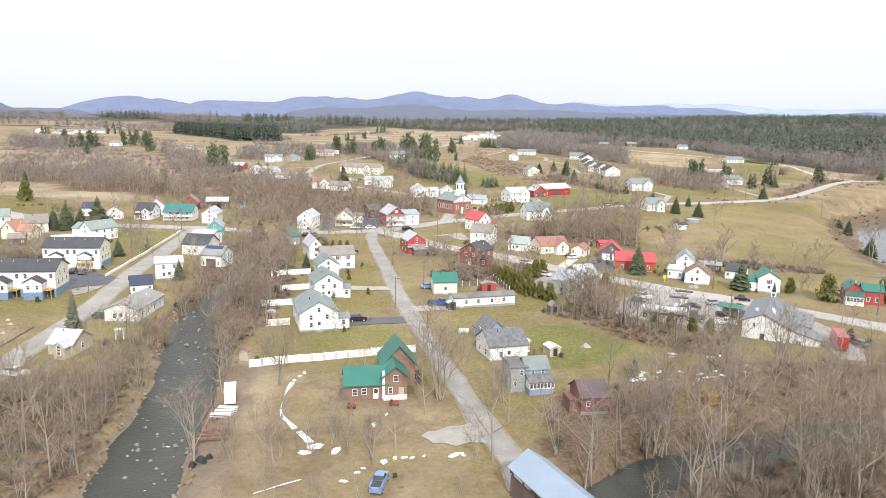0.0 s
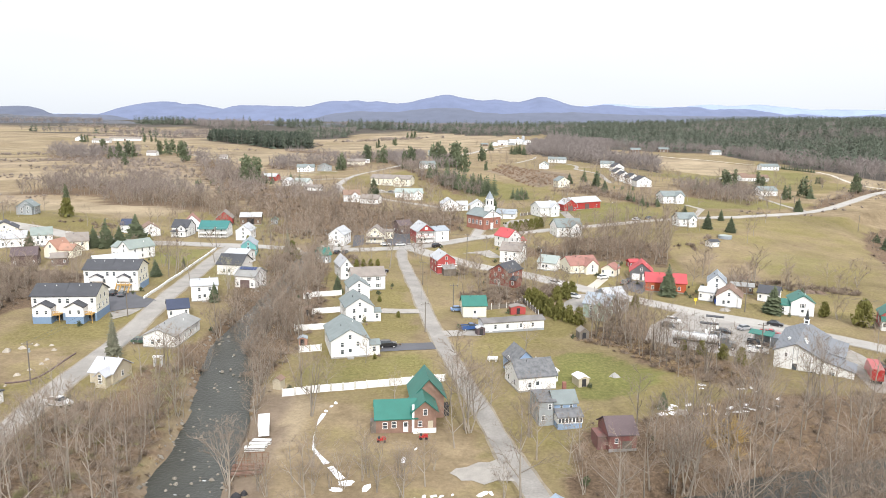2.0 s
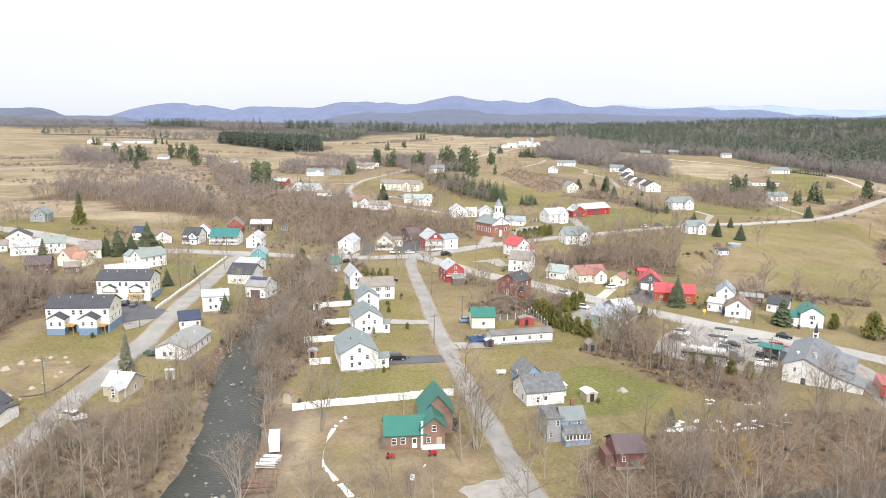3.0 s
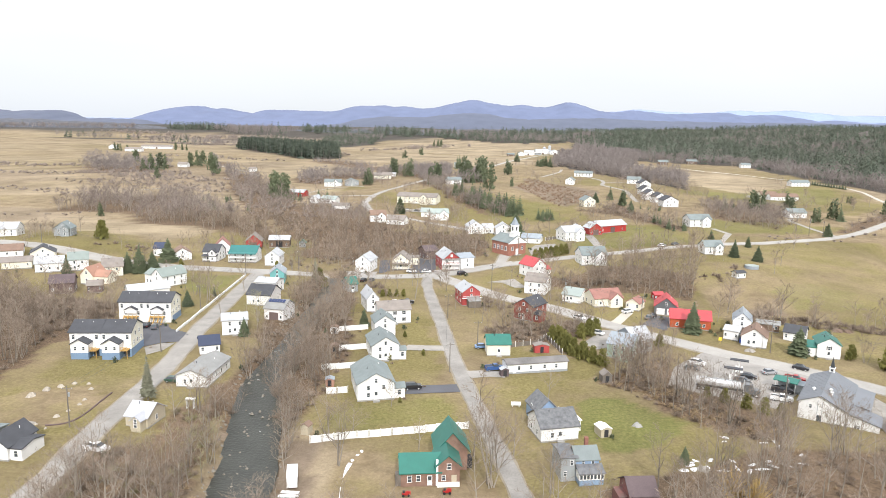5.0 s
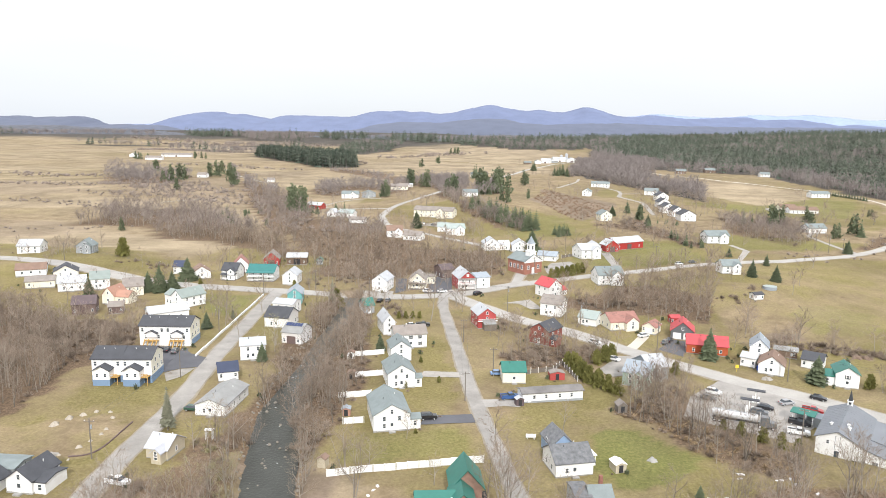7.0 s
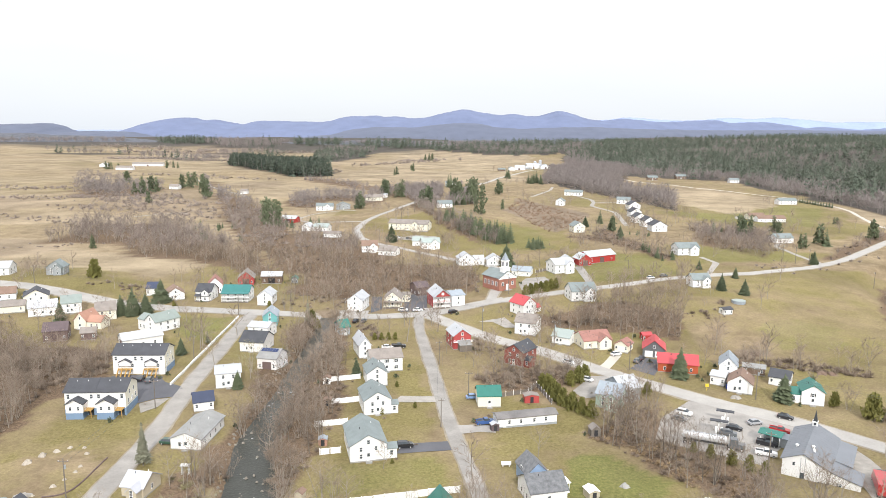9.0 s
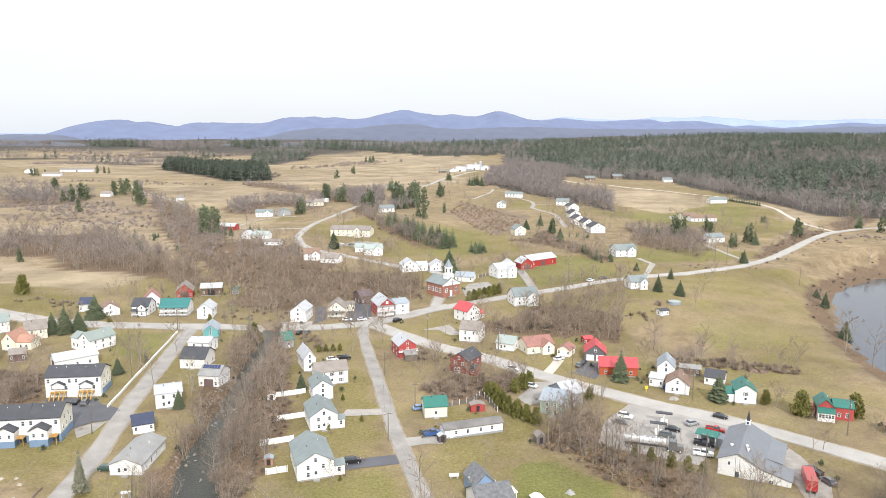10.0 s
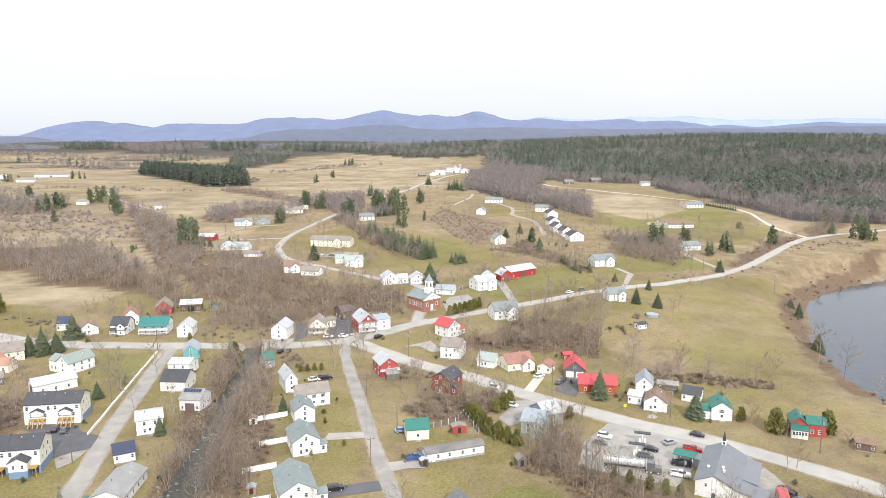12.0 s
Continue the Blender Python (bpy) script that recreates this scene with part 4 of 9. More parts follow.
def gable_roof(b, w, d, eave, rise, ridge_dir, over=0.35, t=0.2, hip=False, ox=0, oy=0):
    """Two slopes with eaves and verges, t thick, lying on the walls."""
    L2, S2 = (d / 2, w / 2) if ridge_dir == "f" else (w / 2, d / 2)
    k = rise / S2
    lo, hi = eave - over * k, eave + rise
    up = 0.03
    for side in (-1, 1):
        a, c = L2 + over, S2 + over
        inner = a if not hip else max(0.3, L2 - S2)
        pts = [(-a, side * c, lo), (a, side * c, lo), (inner, 0, hi), (-inner, 0, hi)]
        pts = [(p[0], p[1], p[2] + up) for p in pts] + [(p[0], p[1], p[2] + up + t) for p in pts]
        if ridge_dir == "f":
            pts = [(-p[1], p[0], p[2]) for p in pts]
        b.add([(p[0] + ox, p[1] + oy, p[2]) for p in pts], [(0, 1, 2, 3), (4, 5, 6, 7), (0, 1, 5, 4), (1, 2, 6, 5), (2, 3, 7, 6), (3, 0, 4, 7)])
        if hip:
            e = [(side * a, -c, lo), (side * a, c, lo), (side * inner, 0, hi)]
            e = [(p[0], p[1], p[2] + up) for p in e] + [(p[0], p[1], p[2] + up + t) for p in e]
            if ridge_dir == "f":
                e = [(-p[1], p[0], p[2]) for p in e]
            b.add(e, [(0, 1, 2), (3, 4, 5), (0, 1, 4, 3), (1, 2, 5, 4), (2, 0, 3, 5)])
    return b


def wall_windows(ob, w, d, eave, far, shutters=False, front=True, sides=True, back=False, skip_door=False, ox=0, oy=0):
    storeys = [1.4] if eave < 3.8 else [1.35, min(3.7, eave - 0.75)]
    gap = 2.9 if not far else 3.2
    runs = []
    if front:
        runs.append((w, lambda u: (u, -d / 2), 0))
    if back:
        runs.append((w, lambda u: (-u, d / 2), 180))
    if sides:
        runs += [(d, lambda u: (w / 2, u), 90), (d, lambda u: (-w / 2, -u), -90)]
    for length, f, turn in runs:
        n = max(1, int((length - 1.4) / gap))
        for s, z in enumerate(storeys):
            if z + 0.9 > eave:
                z = eave - 1.0
            for i in range(n):
                u = (i - (n - 1) / 2) * (length - 1.6) / max(1, n)
                if turn == 0 and s == 0 and i == n // 2 and not skip_door:
                    continue
                x, y = f(u)
                put_window(ob, x + ox, y + oy, z, turn, 0.78, shutters and turn == 0)


def house(kind, x, y, rot, w, d, eave, rise, ridge_dir, wall, roof, label, chimney=False, wing=None, wingleft=None, rear=None, shutters=False, hip=False, crossgable=False,
          porch_right=False, shedfront=False, garage_doors=False, sunporch=False, storefront=False, solar=False, roof_label=""):
    c, s = math.cos(radians(rot)), math.sin(radians(rot))
    hs = [ground(x + c * a * w / 2 - s * e * d / 2, y + s * a * w / 2 + c * e * d / 2) for a in (-1, 1) for e in (-1, 1)]
    z = 0.6 * min(hs) + 0.4 * sum(hs) / 4 + 0.15
    low = min(hs) - z - 0.4
    cat = {"mobile_home": "mobile home", "apartment_building": "building"}.get(kind, kind)
    ob = thing(kind, x, y, z, rot, label, cat)
    BLOCKED.append((x, y, math.hypot(w, d) / 2 + 1.5))
    far = y > 345
    part("wall", gable_walls(Builder(), w, d, eave, rise, ridge_dir, low, hip), wall, ob)
    r = part("roof", gable_roof(Builder(), w, d, eave, rise, ridge_dir, hip=hip, over=0.35 if not far else 0.45), roof, ob)
    part("foundation", Builder().box(-w / 2 - 0.04, w / 2 + 0.04, -d / 2 - 0.04, d / 2 + 0.04, low, 0.12), CONCRETE, ob)
    if chimney and not far:
        part("chimney", Builder().box(-0.35, 0.35, -0.35, 0.35, 0, 1.5).box(-0.42, 0.42, -0.42, 0.42, 1.35, 1.5), BRICKCHIM, r, at=pose(w * 0.12 if ridge_dir == "f" else w * 0.2, d * 0.15, eave + rise * 0.75))
    if not far and kind in ("house", "cottage", "store"):
        k = rise / (w / 2 if ridge_dir == "f" else d / 2)
        for a, b in ((0.22, 0.18), (-0.16, -0.1)):
            u, v = a * w, b * d
            part("vent_pipe", Builder().tube((0, 0, -0.2), (0, 0, 0.55), 0.08, 0.08, 6), TRIM if a > 0 else SHUTTER, r, at=pose(u, v, eave + rise - (abs(u) if ridge_dir == "f" else abs(v)) * k + 0.2))
    plain = kind in ("barn", "shed", "garage")
    if plain:
        if kind == "garage" or garage_doors:
            part("garage_door", Builder().box(-1.3, 1.3, -0.06, 0.02, 0.05, 2.15), TRIM, ob, at=pose(0, -d / 2, 0))
        elif kind == "barn":
            part("barn_door", Builder().box(-1.6, 1.6, -0.06, 0.02, 0.05, min(3.0, eave - 0.3)), DARKRED if wall != BROWNWOOD else DARK, ob, at=pose(0, -d / 2, 0))
        put_window(ob, -w * 0.36, -d / 2, min(1.6, eave - 1.0), 0, 0.7)
        put_window(ob, w * 0.36, -d / 2, min(1.6, eave - 1.0), 0, 0.7)
        if not far:
            wall_windows(ob, w, d, min(eave, 3.5), True, front=False)
    elif kind == "mobile_home":
        for u in (-5.5, -2.0, 2.0, 5.5):
            put_window(ob, u, -d / 2, 1.6, 0, 0.75)
        dr = part("door", DOOR_MESH, None, ob, at=pose(-w / 2 + 2.0, -d / 2, 0.15))
        part("skirting", Builder().box(-w / 2 - 0.03, w / 2 + 0.03, -d / 2 - 0.05, -d / 2 - 0.02, low, 0.45), GREY, ob)
    elif garage_doors:
        for u in (-1.8, 1.8):
            part("garage_door", Builder().box(-1.4, 1.4, -0.06, 0.02, 0.05, 2.3), TRIM, ob, at=pose(u, -d / 2, 0))
        put_window(ob, 0, -d / 2, eave + 1.0, 0, 0.8)
    else:
        dr = part("door", DOOR_MESH, None, ob, at=pose(0, -d / 2, 0.1))
        part("door_pane", DOOR_DARK, None, dr)
        wall_windows(ob, w, d, eave, far, shutters, back=not far)
        if ridge_dir == "f" and rise > 2 and not hip:
            put_window(ob, 0, -d / 2, eave + rise * 0.3, 0, 0.75)
        if not far:
            part("step", Builder().box(-0.8, 0.8, -1.1, 0, low, 0.1), CONCRETE, ob, at=pose(0, -d / 2, 0))
    if crossgable:
        gw, gd = min(w * 0.45, 5), 2.4
        g = part("gable_wing", gable_walls(Builder(), gw, gd, eave * 0.98, min(rise, gw * 0.42), "f", low), wall, ob, at=pose(w * 0.2, -d / 2 - gd / 2 + 0.4, 0))
        gb = Builder()
        gable_roof(gb, gw, gd + d * 0.5, eave * 0.98, min(rise, gw * 0.42), "f", over=0.3, oy=d * 0.25)
        part("wing_roof", gb, roof, g)
        put_window(g, 0, -gd / 2, eave * 0.98 - 0.2, 0, 0.8)
        put_window(g, 0, -gd / 2, 1.4, 0, 0.8)
    for spec, side in ((wing, 1), (wingleft, -1)):
        if spec:
            ww, wd, we, wr = spec
            g = part("side_wing", gable_walls(Builder(), ww, wd, we, wr, "s", low), wall, ob, at=pose(side * (w / 2 + ww / 2 - 0.02), -d / 2 + wd / 2 + 0.6, 0))
            part("wing_roof", gable_roof(Builder(), ww, wd, we, wr, "s", over=0.25), roof, g)
            n = max(1, int(ww / 2.4))
            for i in range(n):
                put_window(g, (i - (n - 1) / 2) * 2.2, -wd / 2, min(1.5, we - 1.0), 0, 0.85)
    if rear:
        rw, rd, re, rr, rx = rear
        g = part("rear_wing", gable_walls(Builder(), rw, rd, re, rr, "f", low), PALEBLUE, ob, at=pose(rx, d / 2 + rd / 2 - 0.5, 0))
        part("wing_roof", gable_roof(Builder(), rw, rd, re, rr, "f"), roof, g)
        put_window(g, -rw / 2, 0, 3.6, -90, 0.85)
    if porch_right:
        p = part("porch", Builder().box(0, 2.4, -3.0, 0, low, 0.25).box(0.05, 0.2, -2.95, -2.8, 0.2, 2.4).box(2.2, 2.35, -2.95, -2.8, 0.2, 2.4).box(-0.1, 2.6, -3.2, 0.1, 2.4, 2.55), TRIM, ob, at=pose(w / 2, d / 2 - 1.5, 0))
    if shedfront:
        g = Builder().add([(-2.5, -3.5, 2.2), (2.5, -3.5, 2.2), (2.5, 0, 3.2), (-2.5, 0, 3.2), (-2.5, -3.5, 2.35), (2.5, -3.5, 2.35), (2.5, 0, 3.35), (-2.5, 0, 3.35)], [(0, 1, 2, 3), (4, 5, 6, 7), (0, 1, 5, 4), (1, 2, 6, 5), (2, 3, 7, 6), (3, 0, 4, 7)])
        leanto = part("lean_to", Builder().box(-2.3, 2.3, -3.2, 0, low - 0.5, 2.2), OLDWOOD, ob, "weathered grey lean-to", at=pose(0.5, -d / 2, 0))
        part("lean_to_roof", g, GREY_SHINGLE, leanto)
        part("balcony", Builder().box(-w / 2 - 0.2, w / 2 + 0.6, -1.2, 0, 2.8, 2.95).box(-w / 2 - 0.2, w / 2 + 0.6, -1.2, -1.12, 3.7, 3.78), TRIM, ob, at=pose(0, -d / 2, 0))
    if sunporch:
        p = part("sunporch", Builder().box(-w / 2, w / 2, -2.4, 0, low, 2.5), TRIM, ob, "white sunporch", at=pose(0, -d / 2, 0))
        part("sunporch_roof", Builder().add([(-w / 2 - .2, -2.7, 2.5), (w / 2 + .2, -2.7, 2.5), (w / 2 + .2, 0, 3.4), (-w / 2 - .2, 0, 3.4), (-w / 2 - .2, -2.7, 2.65), (w / 2 + .2, -2.7, 2.65), (w / 2 + .2, 0, 3.55), (-w / 2 - .2, 0, 3.55)],
             [(0, 1, 2, 3), (4, 5, 6, 7), (0, 1, 5, 4), (1, 2, 6, 5), (2, 3, 7, 6), (3, 0, 4, 7)]), roof, p)
        for i in range(5):
            put_window(p, (i - 2) * w / 5.4, -2.4, 1.6, 0, 0.75)
    if storefront:
        p = part("porch_roof", Builder().box(-w / 2 - 0.2, w / 2 + 0.2, -2.2, 0, 2.7, 2.9), TAUPE if roof == TAUPE else TRIM, ob, at=pose(0, -d / 2, 0))
        for i in range(4):
            part("post", Builder().box(-0.08, 0.08, -0.08, 0.08, low, 2.7), TRIM, ob, at=pose((i - 1.5) * w / 3.1, -d / 2 - 2.0, 0))
        part("porch_floor", Builder().box(-w / 2, w / 2, -2.2, 0, low, 0.2), OLDWOOD, ob, at=pose(0, -d / 2, 0))
        if eave > 5:
            for z0 in (3.7, 3.3, 3.0):
                part("balcony_rail", Builder().box(-w / 2, w / 2, -2.1, -2.04, z0, z0 + 0.07), RED, ob, "red balcony rail", at=pose(0, -d / 2, 0))
            for i in range(4):
                part("post", Builder().box(-0.08, 0.08, -0.08, 0.08, 2.9, eave), TRIM, ob, at=pose((i - 1.5) * w / 3.1, -d / 2 - 2.0, 0))
            part("porch_gable_roof", gable_roof(Builder(), w, 2.3, eave, rise, "f", over=0.35), roof, ob, at=pose(0, -d / 2 - 1.5, 0))
            part("side_panel", Builder().box(-w / 2 - 0.05, -w / 2 - 0.01, -d / 2, d / 2, 0.1, eave), RED, ob, "red clapboard side wall")
            gp = part("gable_panel", Builder().add([(-w / 2 + 0.2, -0.06, eave + 0.1), (w / 2 - 0.2, -0.06, eave + 0.1), (0, -0.06, eave + rise - 0.1), (-w / 2 + 0.2, 0.0, eave + 0.1), (w / 2 - 0.2, 0.0, eave + 0.1), (0, 0.0, eave + rise - 0.1)],
                      [(0, 1, 2), (3, 4, 5), (0, 1, 4, 3), (1, 2, 5, 4), (2, 0, 3, 5)]), RED, ob, "red gable panel", at=pose(0, -d / 2 - 2.2, 0))
            part("gable_board", Builder().box(-0.6, 0.6, -0.1, -0.06, eave + 0.7, eave + 1.9), TRIM, gp, "white gable window surround")
    if solar:
        k = rise / (d / 2)
        for i in range(6):
            part("solar_panel", Builder().box(-0.45, 0.45, -0.8, 0.8, 0, 0.05), SOLAR, r, "dark blue solar panel", at=pose(-w / 2 + 0.8 + i * 1.0, -d * 0.12, eave + rise - d * 0.12 * k + 0.35, math.degrees(math.atan(k)), 0, 0))
    return ob


def gallery(ob, w, d, top, tiers, roof):
    """A white front porch on posts, with a rail and perhaps an upper floor, under a sloping roof."""
    front = pose(0, -d / 2, 0)
    part("porch_floor", Builder().box(-w / 2, w / 2, -2.0, -0.02, -.6, .18), OLDWOOD, ob, at=front)
    part("porch_roof", Builder().add([(-w / 2 - .2, -2.25, top - .1), (w / 2 + .2, -2.25, top - .1), (w / 2 + .2, -.02, top + .45), (-w / 2 - .2, -.02, top + .45), (-w / 2 - .2, -2.25, top + .05), (w / 2 + .2, -2.25, top + .05), (w / 2 + .2, -.02, top + .6), (-w / 2 - .2, -.02, top + .6)],
         [(0, 1, 2, 3), (4, 5, 6, 7), (0, 1, 5, 4), (1, 2, 6, 5), (2, 3, 7, 6), (3, 0, 4, 7)]), roof, ob, at=front)
    n = max(3, int(w / 2.4))
    for i in range(n + 1):
        part("post", Builder().box(-.08, .08, -.08, .08, -.6, top - .08), TRIM, ob, at=pose(-w / 2 + .15 + i * (w - .3) / n, -d / 2 - 1.9, 0))
    for k in range(tiers):
        z0 = .18 + k * (top - .2) / tiers
        if k:
            part("balcony_floor", Builder().box(-w / 2, w / 2, -1.98, -.02, z0 - .14, z0), TRIM, ob, at=front)
        part("porch_rail", Builder().box(-w / 2 + .1, w / 2 - .1, -1.93, -1.87, z0 + .82, z0 + .9).box(-w / 2 + .1, w / 2 - .1, -1.93, -1.87, z0 + .12, z0 + .18), TRIM, ob, at=front)


house("house", -30.7, 171.3, 18, 9.2, 14.0, 4.2, 2.6, "f", WHITE, SLATE, "white vinyl-sided two-storey house with grey shingle roof", wing=(2.8,3.6,2.4,.8))
house("house", -32.4, 198.0, 19, 7.9, 11.0, 4.4, 2.4, "f", WHITE, SLATE, "white two-storey gabled house with grey shingle roof", wing=(2.2,3.2,2.4,.8))
house("house", -35.6, 219.1, 18, 6.5, 9.0, 4.2, 2.2, "f", WHITE, SLATE, "small white house with grey gabled shingle roof")
house("house", -34.4, 232.0, 19, 10.9, 8.0, 4.6, 2.2, "s", WHITE, TAUPE, "white two-storey house with dark shutters and taupe roof", shutters=True)
house("house", -44.7, 245.8, 22, 4.3, 11.0, 4.6, 2.6, "f", WHITE, SILVER, "white gabled house with silver metal roof")
house("mobile_home", 11.9, 192.7, 18, 17.8, 4.6, 2.7, 0.7, "s", WHITE, WEATHERED, "long white mobile home with low grey-brown roof", chimney=False)
house("house", 14.0, 152.3, 18, 8.8, 8.5, 3.1, 2.6, "s", WHITE, SHINGLE, "white and pale blue house with grey shingle roof", rear=(5.4,7,3.6,2.5,.3),porch_right=True)
house("house", 1.3, 206.2, 8, 6.9, 6.4, 3.5, 2.1, "s", CREAM, TEAL, "cream cottage with bright teal metal roof")
house("house", -10.2, 260.4, 19, 6.8, 10.0, 5.0, 2.4, "f", RED, SILVER, "red clapboard house with silver metal roof", shedfront=True)
house("house", 12.6, 243.6, -32, 7.6, 9.6, 4.9, 2.4, "f", REDBRICK, CHARCOAL, "red two-storey gabled house with dark roof", wing=(2.4,4,2.4,1.0))
house("house", 17.0, 278.9, -18, 8.4, 9.0, 4.9, 2.6, "s", WHITE, TAUPE, "white farmhouse with weathered grey roof")
house("house", 16.0, 303.6, 38, 7.2, 9.0, 4.8, 3.0, "f", WHITE, REDMETAL, "white house with bright red metal gables", wing=(3.4,4.2,2.6,1.3))
house("cottage", 30.3, 266.6, -27, 7.2, 7.0, 2.8, 2.2, "s", WHITE, PALEGREEN, "small white cottage with pale green metal roof")
house("cottage", 40.7, 264.3, 20, 11.4, 9.0, 3.0, 2.6, "s", CREAM, RUST, "cream cottage with rust-red shingle roof", crossgable=True)
house("garage", 51.8, 259.4, -30, 5.0, 6.0, 2.6, 1.6, "f", CREAM, RUST, "small cream garage with rust-red roof")
house("house", 62.3, 256.8, -12, 7.9, 9.0, 3.0, 3.2, "f", DARKGREY, REDMETAL, "dark garage with white doors and red metal roof", garage_doors=True)
house("house", 66.8, 241.0, -10, 13.1, 8.0, 3.2, 2.4, "s", ORANGERED, REDMETAL, "orange-red house with bright red metal roof")
house("house", 83.1, 237.8, -18, 5.7, 9.0, 4.6, 2.6, "f", WHITE, SILVERBLUE, "white gabled house with silver-blue metal roof")
house("house", 82.9, 224.6, -22, 7.4, 8.4, 3.2, 2.6, "f", WHITE, BROWN, "white house with brown shingle roof beside the road")
# A white box trailer, given the shape of a small shed.
house("shed", 77.7, 229.4, -30, 4.5, 6.0, 3.0, 1.0, "s", WHITE, SILVER, "plain white box trailer built as a flat-roofed shed")
house("garage", 98.3, 231.6, -30, 6.2, 7.0, 2.8, 1.8, "s", WHITE, CHARCOAL, "white garage with charcoal shingle roof")
house("house", 101.6, 216.8, -14, 6.4, 8.0, 4.2, 2.0, "f", WHITE, TEAL, "white two-storey house with teal metal roof", wingleft=(4.2,6,2.8,1.3), shutters=True)
house("house", 120.6, 203.6, -20, 4.6, 7.0, 3.9, 2.0, "f", RED, TEAL, "red house with teal roof and white sunporch", wing=(5.4,5.5,3.8,1.6),sunporch=True)
house("house", 39.4, 209.9, -23, 7.4, 11.0, 4.0, 2.2, "s", PALEGREENWALL, SILVERBLUE, "pale green house with silver-blue metal roof", crossgable=True)
house("house", 43.4, 214.7, 25, 6.8, 9.0, 4.2, 2.6, "s", GREY, SILVER, "grey gabled house behind bare trees")
house("house", -75.6, 172.5, -1, 8.0, 15.5, 2.8, 1.6, "f", WHITE, GREY_SHINGLE, "long low white house with grey shingle roof", chimney=False)
house("garage", -82.1, 191.7, 26, 5.5, 7.0, 2.7, 1.8, "s", WHITE, NAVY, "white garage with navy roof")
house("house", -77.4, 144.5, -7, 5.4, 6.8, 2.4, 2.1, "s", PLYWOOD, TARP, "unfinished house with white sheeting over its roof", crossgable=True,chimney=False)
house("house", -97.6, 127.6, -3, 5.8, 8.4, 2.8, 2.2, "f", WHITE, CHARCOAL, "white cape house with charcoal shingle roof", wing=(2.6,6.5,2.3,.6))
house("garage", -104.8, 123.4, -3, 5.0, 6.5, 2.5, 1.6, "f", WHITE, CHARCOAL, "small white garage with charcoal roof")
house("shed", -107.0, 131.0, 2, 9.0, 6.0, 2.4, 0.5, "s", GREY, SLATE, "low grey shed with a flat roof")
house("shed", 134.0, 190.0, -30, 5.0, 4.5, 2.4, 1.0, "s", BROWNWOOD, BROWN, "small brown roadside shed")
house("house", -81.5, 210.6, 21, 7.6, 9.0, 4.6, 1.2, "s", WHITE, SILVER, "white two-storey house with flat silver roof")
house("house", -84.3, 247.6, -5, 9.0, 10.0, 3.7, 2.8, "s", REDTRIM, CHARCOAL, "pale grey house with charcoal roof")
house("barn", -72.9, 229.4, -8, 7.0, 9.0, 4.2, 2.2, "s", REDTRIM, GREY_SHINGLE, "pale grey barn with solar panels on its roof", solar=True,chimney=False)
house("house", -87.6, 264.2, -8, 8.3, 8.0, 4.0, 1.2, "s", WHITE, SILVER, "white building with bright silver roof")
house("store", -88.9, 279.6, 12, 5.7, 10.0, 4.2, 2.2, "f", TURQUOISE, SILVERBLUE, "turquoise shop building with pale metal roof")
house("house", -57.1, 270.7, 30, 4.0, 7.0, 3.2, 2.2, "s", GREY, TEAL, "grey house with dark teal roof beside the brook")
house("barn", -127.5, 245.5, -50, 7.0, 14.0, 3.4, 1.9, "f", WHITE, SILVER, "long white barn with white metal roof", chimney=False)
house("house", -128.5, 265.5, -30, 6.8, 11.0, 4.4, 2.6, "f", WHITE, GREENGREY, "white farmhouse with grey-green roof and porch", wingleft=(5.5,6,4,1.8))
house("house", -162.0, 269.2, -3, 5.2, 9.0, 3.6, 3.0, "f", CREAM, ORANGE, "cream house with orange roof", wing=(6,6,3.0,2.0))
house("house", -161.3, 282.6, 30, 7.8, 10.0, 4.0, 2.8, "s", CREAM, TAUPE, "cream house with taupe roof")
house("barn", -163.8, 251.8, 24, 8.3, 9.0, 4.0, 2.4, "s", DARKRED, PURPLE, "weathered dark barn with purple-brown roof", chimney=False)
house("house", -188.8, 282.4, 30, 10.9, 8.0, 3.6, 2.4, "s", WHITE, SILVER, "white house with ribbed silver roof")
house("house", -198.5, 293.1, 30, 9.7, 9.0, 4.2, 2.8, "f", CREAM, CHARCOAL, "cream house with dark gabled roof")
house("house", -179.8, 288.5, 30, 7.6, 9.0, 4.4, 2.6, "s", WHITE, GREENGREY, "white house with grey-green roof")
house("house", -215.9, 294.6, 30, 12.0, 9.0, 2.8, 2.2, "s", WHITE, BROWN, "low white house with brown roof")
house("shed", -202.9, 281.8, 30, 11.2, 8.0, 2.8, 1.6, "s", CREAM, TAUPE, "low cream building with taupe roof")
house("house", -217.8, 340.3, 14, 8.2, 8, 3.9, 3.0, "f", GREY, SLATE, "grey gabled house with screened porch", crossgable=True)
house("house", -246.8, 338.8, 14, 11, 10.0, 4.0, 2.8, "s", WHITE, SILVER, "white farmhouse with pale metal roof")
gallery(house("house", -130.2, 315.1, 1, 7.2, 9.0, 4.2, 2.8, "s", WHITE, CHARCOAL, "white house with dark gables and front porch", crossgable=True), 6.8, 9.0, 2.5, 1, CHARCOAL)
gallery(house("house", -115.3, 315.2, 4, 12.3, 9.0, 4.4, 2.4, "s", WHITE, TEALDARK, "long white house with two-tier gallery and teal roof"), 12.3, 9.0, 4.0, 2, TEALDARK)
house("house", -100.2, 310.6, 4, 6.5, 10.0, 4.2, 2.4, "f", WHITE, SILVER, "white gabled house at the street corner")
